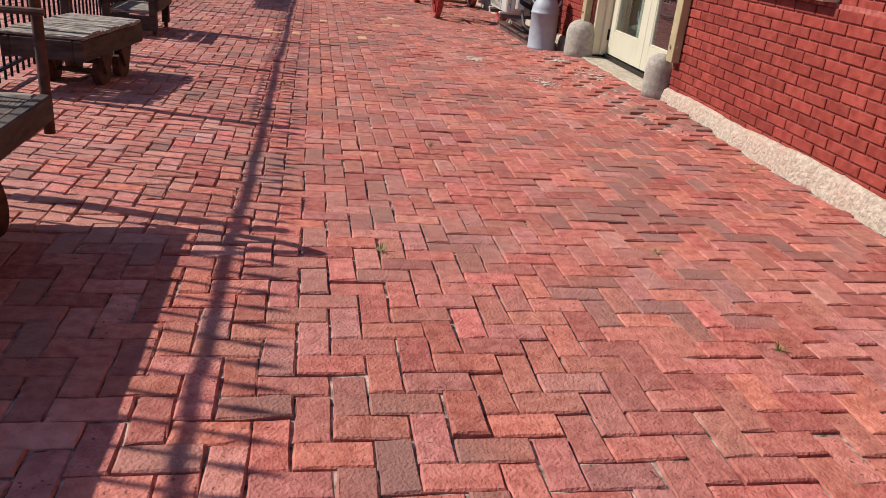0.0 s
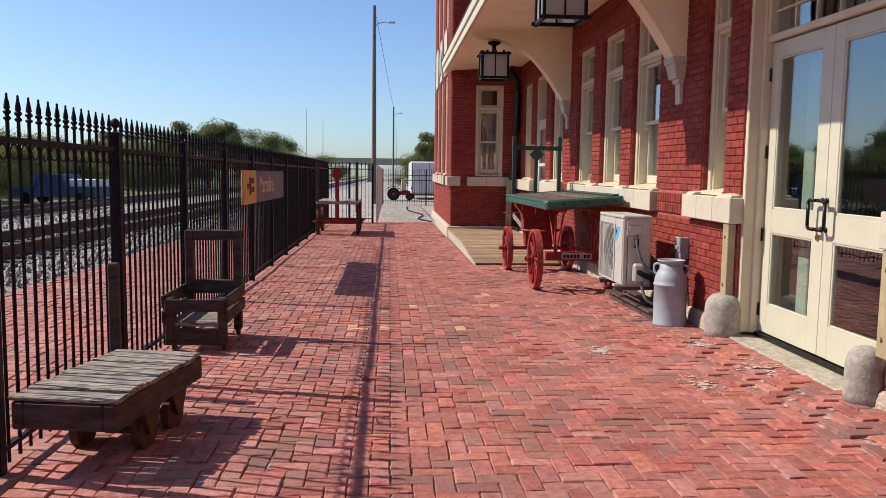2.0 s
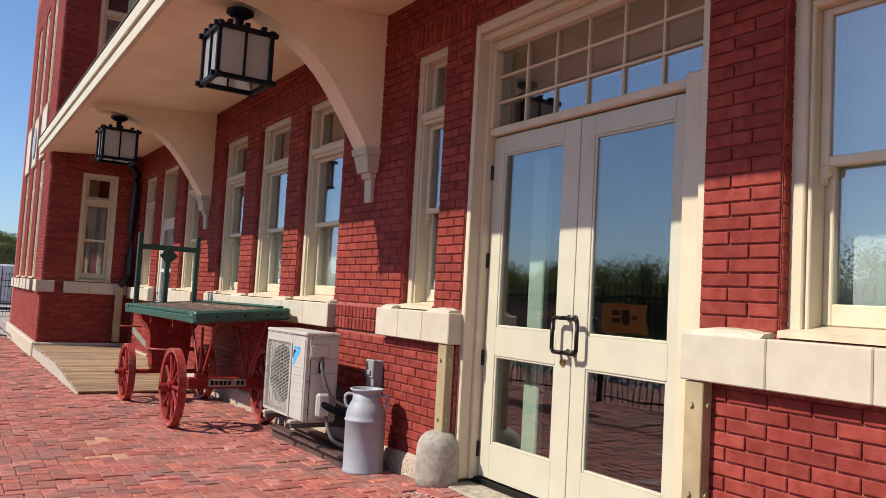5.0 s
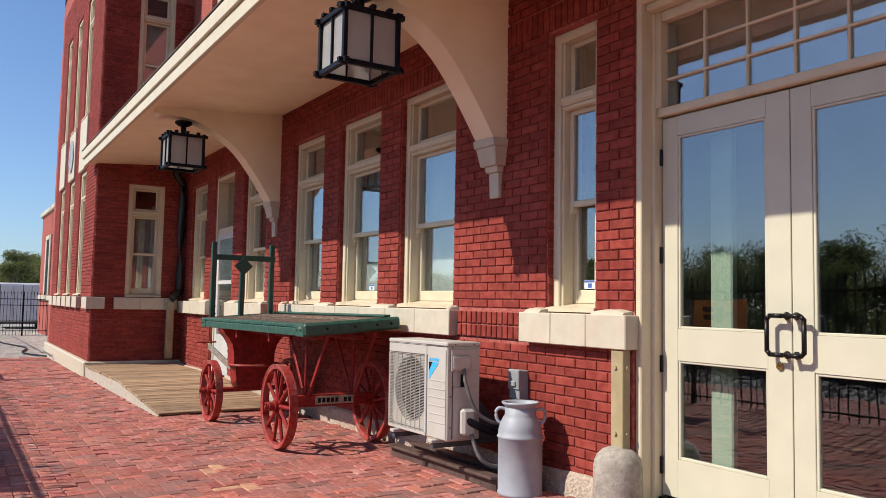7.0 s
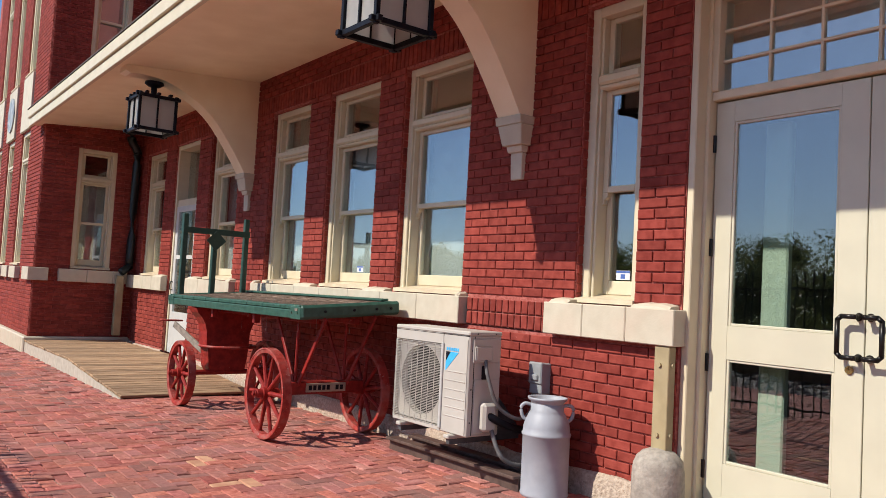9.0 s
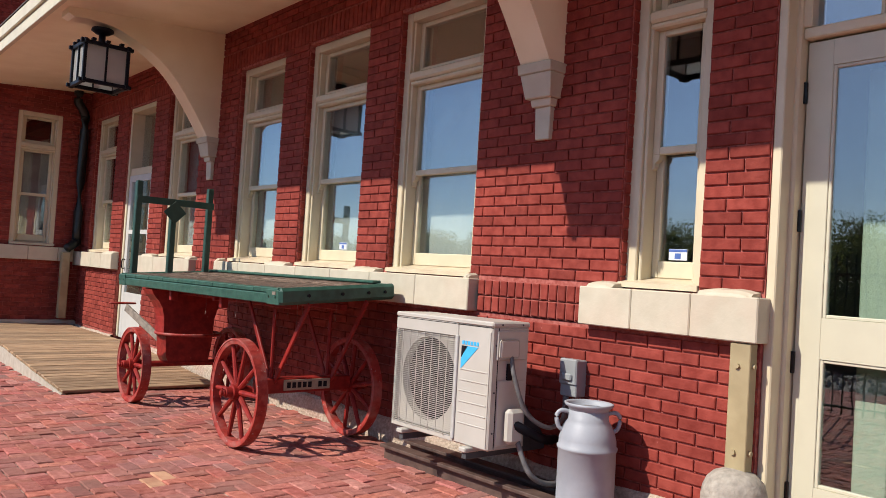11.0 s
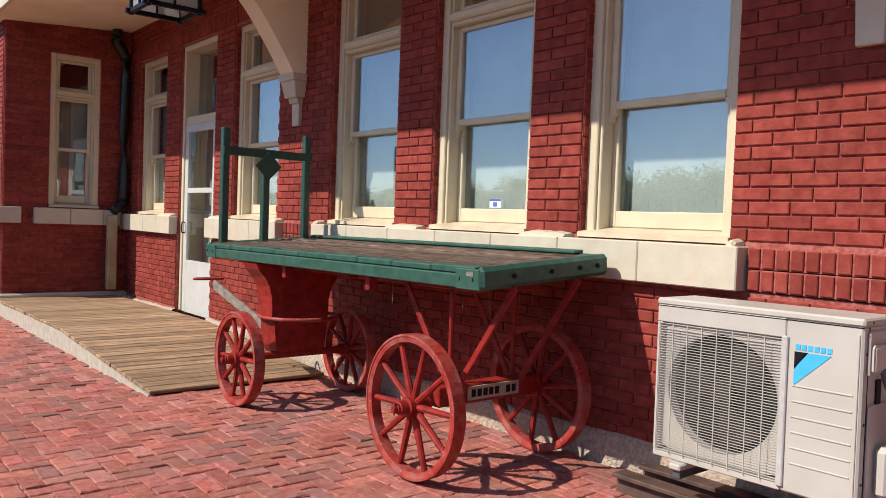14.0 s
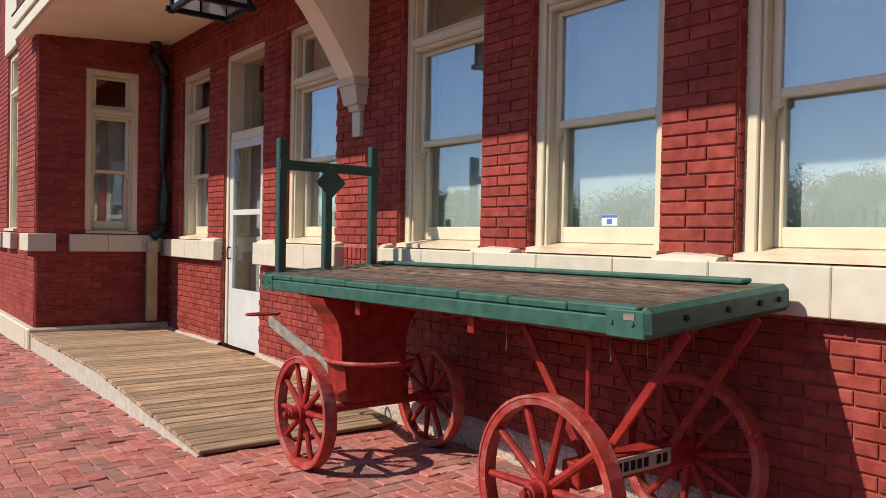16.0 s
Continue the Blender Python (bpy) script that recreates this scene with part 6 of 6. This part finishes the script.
# parked pickup across the tracks
PBLUE = surface("blue_car_paint", (0.03, 0.06, 0.16), (0.04, 0.075, 0.19), 0.3, scale=3)
truck2 = thing("pickup_truck", pose(-19.5, 49.0, -0.5, 0, 0, 80), "blue and white parked pickup beyond the tracks", "truck")
bm = bmesh.new()
slab(bm, [(-2.6, 0.45), (2.6, 0.45), (2.6, 0.95), (1.4, 1.05), (0.9, 1.75), (-0.6, 1.75), (-0.8, 1.05), (-2.6, 1.05)], "x", -0.9, 0.9)
part("body", bm, PBLUE, truck2)
bm = bmesh.new()
box(bm, 0.86, 0.915, -0.55, 0.85, 1.1, 1.62, 0.01)
part("side_window", bm, BLACK, truck2)
bm = bmesh.new()
box(bm, -0.7, 0.92, -2.55, -0.9, 1.055, 1.5, 0.03)
part("cargo", bm, TRAILER, truck2, "white load in the bed")
for x in (-0.8, 0.8):
    for y in (-1.7, 1.7):
        bm = bmesh.new()
        lathe(bm, [(0.26, -0.12), (0.36, -0.1), (0.36, 0.1), (0.26, 0.12)], 18, pose(x, y, 0.36, 0, 90, 0))
        part("wheel", bm, BLACK, truck2)

# ---- brick pieces of the walls ----
CO, UNIT = 0.0695, 0.219


def chamfer_brick(l, h, d=0.021, c=0.0048):
    """Verts and faces of one brick lying on the plane x = 0, face towards -x, l along y, h along z; the open back is in the wall."""
    o = [(0.004, -l / 2, -h / 2), (0.004, l / 2, -h / 2), (0.004, l / 2, h / 2), (0.004, -l / 2, h / 2)]
    e = [(-d / 2.6, y, z) for _, y, z in o]
    i = [(-d / 2.6 - c * 0.8, y * (1 - 2 * c / l), z * (1 - 2 * c / h)) for _, y, z in o]
    f = [(11, 10, 9, 8)]
    for a in range(4):
        b_ = (a + 1) % 4
        f += [(a, b_, 4 + b_, 4 + a), (4 + a, 4 + b_, 8 + b_, 8 + a)]
    return o + e + i, [q[::-1] for q in f]


def courses(y0, y1, z0, z1, holes, joint=0.009, clear=0.0):
    """Bricks of a wall in running bond: (middle y, middle z, length)."""
    out = []
    n = int(round((z1 - z0) / CO))
    for r in range(n):
        za = z0 + r * CO
        zm = za + CO / 2
        cuts = sorted([(h[0], h[1]) for h in holes if h[2] - 0.01 < zm < h[3] + 0.01])
        spans, y = [], y0
        for a, b_ in cuts:
            if b_ <= y0 or a >= y1:
                continue
            if a > y:
                spans.append((y, a))
            y = max(y, b_)
        if y < y1:
            spans.append((y, y1))
        for a, b_ in spans:
            if b_ - a < 0.6:
                # piers: a long and a short brick, turn about
                c = a + (b_ - a) * (0.63 if r % 2 else 0.37)
                out += [((a + c) / 2, zm, c - a - joint), ((c + b_) / 2, zm, b_ - c - joint)]
                continue
            q = a - (0.5 * UNIT if r % 2 else 0.0)
            # short piers start from their own edge
            while q < b_ - 0.02:
                s, t = max(q, a), min(q + UNIT, b_)
                if t - s > 0.05:
                    out.append(((s + t) / 2, zm, t - s - joint))
                q += UNIT
    return out


SOLDIER_TOP = (W_TOP + 0.02, W_TOP + 0.22)
holes_main = OPEN + [(4.35, 6.26, 1.05, 1.31), (8.37, 9.50, 1.05, 1.31), (9.5, 10.49, 1.05, 1.31), (10.49, 14.72, 1.05, 1.31), (14.72, 15.42, 1.05, 1.31), (15.42, 17.16, 1.05, 1.31), (18.27, TY, 1.05, 1.31),
                     (3.0, 6.2, *SOLDIER_TOP), (8.45, TY, *SOLDIER_TOP)]
bricks = courses(3.2, TY, 0.14, 3.95, holes_main)
PICK = (8.4, 10.6, 1.31, 2.80)
cache = {}
joined_v, joined_f = [], []
count = 0
for y, z, l in bricks:
    low = z < 1.06
    x = WX - (0.02 if low else 0.0)
    h = CO - 0.009
    if PICK[0] < y < PICK[1] and PICK[2] < z < PICK[3] and count < 300:
        key = round(l, 2)
        if key not in cache:
            vv, ff = chamfer_brick(key if abs(key - l) < 0.006 else l, h)
            cache[key] = raw("brick", vv, ff, WALL_BRICK)
        share("brick", cache[key], wall_main, Matrix.Translation((x - random.uniform(0, 0.002), y, z)))
        count += 1
    else:
        vv, ff = chamfer_brick(l, h)
        k = len(joined_v)
        dx = x - random.uniform(0, 0.002)
        joined_v += [(a + dx, b_ + y, c + z) for a, b_, c in vv]
        joined_f += [tuple(k + q for q in t) for t in ff]
# wall leaf behind the lower courses
bm = bmesh.new()
for a, b_ in ((3.2, DOOR_Y[0]), (DOOR_Y[1], FAR_DOOR_Y[0]), (FAR_DOOR_Y[1], TY)):
    box(bm, WX - 0.02, WX - 0.001, a, b_, 0.1, 1.066)
part("lower_leaf", bm, MORTAR, wall_main)


def add_joined(vv, ff, m):
    k = len(joined_v)
    joined_v.extend(tuple(m @ Vector(p)) for p in vv)
    joined_f.extend(tuple(k + q for q in t) for t in ff)


# soldier bricks over the openings and under the brackets
for y0, y1, z0, z1, proud in ((3.0, 6.2, *SOLDIER_TOP, 0.004), (8.45, TY, *SOLDIER_TOP, 0.004), (9.52, 10.48, 1.185, 1.292, 0.03), (9.52, 10.48, 1.072, 1.18, 0.03), (14.74, 15.40, 1.185, 1.292, 0.03), (14.74, 15.40, 1.072, 1.18, 0.03)):
    n = int((y1 - y0) / 0.0695)
    vv, ff = chamfer_brick(z1 - z0 - 0.009, 0.06)
    turn = pose(0, 0, 0, 90, 0, 0)
    for i in range(n):
        add_joined(vv, ff, Matrix.Translation((WX - proud, y0 + (i + 0.5) * (y1 - y0) / n, (z0 + z1) / 2)) @ turn)
    if proud > 0.01:
        bm = bmesh.new()
        box(bm, WX - proud, WX - 0.0005, y0, y1, z0, z1)
        part("panel_back", bm, MORTAR, wall_main)
# brick returns in the window reveals
for a, b_, z0, z1 in OPEN:
    if b_ < 3 or z1 - z0 > 3:
        continue
    n = int((z1 - z0) / CO)
    for r in range(n):
        vv, ff = chamfer_brick(0.075, CO - 0.009, 0.012)
        add_joined(vv, ff, Matrix.Translation((WX + 0.044, b_ - 0.001, z0 + (r + 0.5) * CO)) @ pose(0, 0, 0, 0, 0, 90))
wb = new("wall_bricks", raw("wall_bricks", joined_v, joined_f, WALL_BRICK))
wb.parent = wall_main
tagged(wb, "red-painted bricks in running bond", kind="stuff")

joined_v, joined_f, bay_me, bay_count = [], [], {}, 0
TM2 = Matrix.Translation((0, TY, 0)) @ Matrix(((0, 1, 0, 0), (1, 0, 0, 0), (0, 0, 1, 0), (0, 0, 0, 1)))
for y, z, l in courses(TX + 0.01, WX - 0.02, 0.16, 7.2, [(*o[:2], o[2], o[3]) for o in TWIN] + [(1.60, 2.74, 1.11, 1.35), (TX, TX + 0.22, 1.11, 1.35)]):
    vv, ff = chamfer_brick(l, CO - 0.010)
    key = round(l, 3)
    if z < 3.4 and bay_count < 300:
        if key not in bay_me:
            bay_me[key] = raw("brick", [(q[1], q[0], q[2]) for q in vv], [q[::-1] for q in ff], WALL_BRICK)
        share("brick", bay_me[key], wall_tower_near, Matrix.Translation((y, TY, z)))
        bay_count += 1
    else:
        add_joined(vv, [q[::-1] for q in ff], TM2 @ Matrix.Translation((0, y, z)))
tb = new("bay_bricks", raw("bay_bricks", joined_v, joined_f, WALL_BRICK))
tb.parent = wall_tower_near
tagged(tb, "red-painted bricks in running bond", kind="stuff")
joined_v, joined_f = [], []
for y, z, l in courses(TY + 0.01, 26.9, 0.16, 8.6, SIDE):
    vv, ff = chamfer_brick(l, CO - 0.010)
    add_joined(vv, ff, Matrix.Translation((TX, y, z)))
tb = new("bay_bricks", raw("bay_bricks", joined_v, joined_f, WALL_BRICK))
tb.parent = wall_tower_side
tagged(tb, "red-painted bricks in running bond", kind="stuff")


# ---- brick paving ----
def heave(x, y):
    """The uneven lie of the old paving."""
    p = 0.016 * noise.noise((x * 0.7, y * 0.55, 0)) + 0.010 * noise.noise((x * 2.1, y * 1.8, 5))
    q = max(0.0, min(1.0, (x - 2.15) / 0.55)) * max(0.0, min(1.0, (y - 4.6) / 1.2)) * max(0.0, min(1.0, (9.1 - y) / 0.6))
    return p - 0.006 + 0.06 * q * q * (3 - 2 * q)


# herringbone: module across and along the platform, and the corner from which it runs
PX, PY = 0.1028, 0.1038
GX, GY0 = -0.017, 1.739
XL, XR, PY0, PY1 = -4.72, 2.80, -1.2, 26.0
pave = []
for i in range(int((XL - GX) / PX) - 2, int((XR - GX) / PX) + 2):
    for j in range(int((PY0 - GY0) / PY) - 2, int((PY1 - GY0) / PY) + 2):
        c = (i - j) % 4
        x, y = GX + i * PX, GY0 + j * PY
        if c == 0:
            a, b_ = max(x, XL), min(x + 2 * PX, XR)
            if b_ - a > 0.05 and PY0 < y < PY1:
                pave.append(((a + b_) / 2, y + PY / 2, b_ - a, PY, 0))
        elif c == 3 and XL - 0.05 < x < XR - 0.05 and PY0 < y < PY1 - PY:
            pave.append((x + PX / 2, y + PY, PX, 2 * PY, 1))


def paver(lx, ly, g):
    """One paving brick: chipped, uneven top edges, open below."""
    hx, hy = lx / 2 - 0.0022, ly / 2 - 0.0022
    nx_, ny_ = (3, 2) if lx > ly else (2, 3)
    ring = [(-hx + 2 * hx * k / nx_, -hy) for k in range(nx_)] + [(hx, -hy + 2 * hy * k / ny_) for k in range(ny_)]
    ring += [(hx - 2 * hx * k / nx_, hy) for k in range(nx_)] + [(-hx, hy - 2 * hy * k / ny_) for k in range(ny_)]
    n = len(ring)
    j = lambda s: prng.gauss(0, s)
    lo = [(x, y, -0.03) for x, y in ring]
    mid = [(x + j(0.0015), y + j(0.0015), -0.0055 + j(0.0012)) for x, y in ring]
    top = []
    for x, y in ring:
        c = 0.004 + abs(j(0.002)) + (0.012 if prng.random() < 0.03 else 0.0)
        top.append((x - math.copysign(c, x) * (abs(x) > hx - 1e-4), y - math.copysign(c, y) * (abs(y) > hy - 1e-4), j(0.0006)))
    f = [tuple(range(2 * n, 3 * n))]
    for a in range(n):
        b_ = (a + 1) % n
        f += [(a, b_, n + b_, n + a), (n + a, n + b_, 2 * n + b_, 2 * n + a)]
    return lo + mid + top, f


prng = random.Random(11)
inside = lambda x, y: not (x > 1.2 and 14.45 < y < TY - 0.1) and not (x > 1.1 and y > TY - 0.1)
single = {}
pv, pf, dv, df = [], [], [], []
npick = 0
bm = bmesh.new()
nx, ny = 46, 110
gridv = [[bm.verts.new((XL + (XR + 0.1 - XL) * a / nx, PY0 + (PY1 - PY0) * b_ / ny, 0)) for b_ in range(ny + 1)] for a in range(nx + 1)]
for col in gridv:
    for q in col:
        q.co.z = heave(q.co.x, q.co.y) - 0.011
for a in range(nx):
    for b_ in range(ny):
        bm.faces.new((gridv[a][b_], gridv[a + 1][b_], gridv[a + 1][b_ + 1], gridv[a][b_ + 1]))
pavement = setting("pavement", bm, JOINT, "old red brick platform paving laid in herringbone", "pavement")
for x, y, lx, ly, g in pave:
    if not inside(x, y):
        continue
    dz = heave(x, y) + prng.gauss(0, 0.0022)
    m = pose(x + prng.gauss(0, 0.0016), y + prng.gauss(0, 0.0016), dz, prng.gauss(0, 0.7), prng.gauss(0, 0.7), prng.gauss(0, 1.1))
    fresh = ((-0.9 < x < -0.3 and 9.0 < y < 9.8 or -0.3 < x < 1.0 and 8.8 < y < 11.5) and prng.random() < 0.075)
    if fresh:
        ob = new("pale_brick", raw("pale_brick", *paver(lx, ly, g), PALE_PAVER))
        ob.parent = pavement
        ob.matrix_basis = m
        tagged(ob, "newer pale orange paving brick")
        continue
    full = abs(lx * ly - 2 * PX * PY) < 1e-4
    if full and -0.1 < x < 2.0 and 1.55 < y < 4.2 and npick < 300:
        if g not in single:
            single[g] = raw("brick", *paver(lx, ly, g), PAVER)
        share("brick", single[g], pavement, m)
        npick += 1
    else:
        vv, ff = paver(lx, ly, g)
        tv, tf = (dv, df) if x + prng.gauss(0, 0.25) < -0.85 else (pv, pf)
        k = len(tv)
        tv.extend(tuple(m @ Vector(p)) for p in vv)
        tf.extend(tuple(k + q for q in t) for t in ff)
pb = new("paving_bricks", raw("paving_bricks", pv, pf, PAVER))
pb.parent = pavement
tagged(pb, "worn red paving bricks", kind="stuff")
pb = new("paving_bricks", raw("paving_bricks", dv, df, PAVER_DUSTY))
pb.parent = pavement
tagged(pb, "dusty faded red paving bricks", kind="stuff")

# mortar smears and leaf litter on the paving
SMEAR = surface("spilled_mortar", (0.40, 0.33, 0.28), (0.52, 0.45, 0.38), 0.95, scale=30, bump=0.8, bump_scale=60, bump_dist=0.004)
for x, y, r in ((1.55, 8.05, 0.17), (2.0, 7.0, 0.22), (2.55, 7.3, 0.28), (2.45, 8.15, 0.16)):
    v, f = [], []
    for k in range(70):
        a, q = prng.uniform(0, 6.28), r * prng.random() ** 0.7
        px_, py_ = x + q * math.cos(a) * 0.8, y + q * math.sin(a) * 1.2
        s = prng.uniform(0.008, 0.032) * (1.2 - q / r * 0.8)
        z = heave(px_, py_) + 0.005
        n0 = len(v)
        v += [(px_ + s * math.cos(t) * prng.uniform(0.6, 1.2), py_ + s * math.sin(t) * prng.uniform(0.6, 1.2), z) for t in (0, 1.05, 2.1, 3.14, 4.2, 5.2)] + [(px_, py_, z + 0.003)]
        f += [(n0 + t, n0 + (t + 1) % 6, n0 + 6) for t in range(6)]
    tagged(new("mortar_smear", raw("mortar_smear", v, f, SMEAR)), "crumbs of pale mortar spilled on the paving", "mortar", "mortar smears", "stuff")

# small weeds in the joints
WEED = surface("dry_weed", (0.16, 0.17, 0.05), (0.34, 0.30, 0.12), 0.8, scale=30)
for x, y in ((0.20, 2.95), (1.42, 3.05), (0.62, 4.6), (1.5, 2.2), (2.62, 4.4), (-0.3, 6.2)):
    v, f = [], []
    for k in range(14):
        a, t, h = prng.uniform(0, 6.28), prng.uniform(0.02, 0.05), prng.uniform(0.004, 0.03)
        d, s = Vector((math.cos(a), math.sin(a), 0)), Vector((-math.sin(a), math.cos(a), 0)) * 0.0022
        p, z = Vector((x, y, heave(x, y))), Vector((0, 0, h))
        n0 = len(v)
        v += [tuple(p - s), tuple(p + s), tuple(p + d * t * 0.5 + z + s), tuple(p + d * t * 0.5 + z - s), tuple(p + d * t + z * 0.6)]
        f += [(n0, n0 + 1, n0 + 2, n0 + 3), (n0 + 3, n0 + 2, n0 + 4)]
    tagged(new("weed", raw("weed", v, f, WEED)), "dry little weed growing in a paving joint", "weed", "paving weeds")
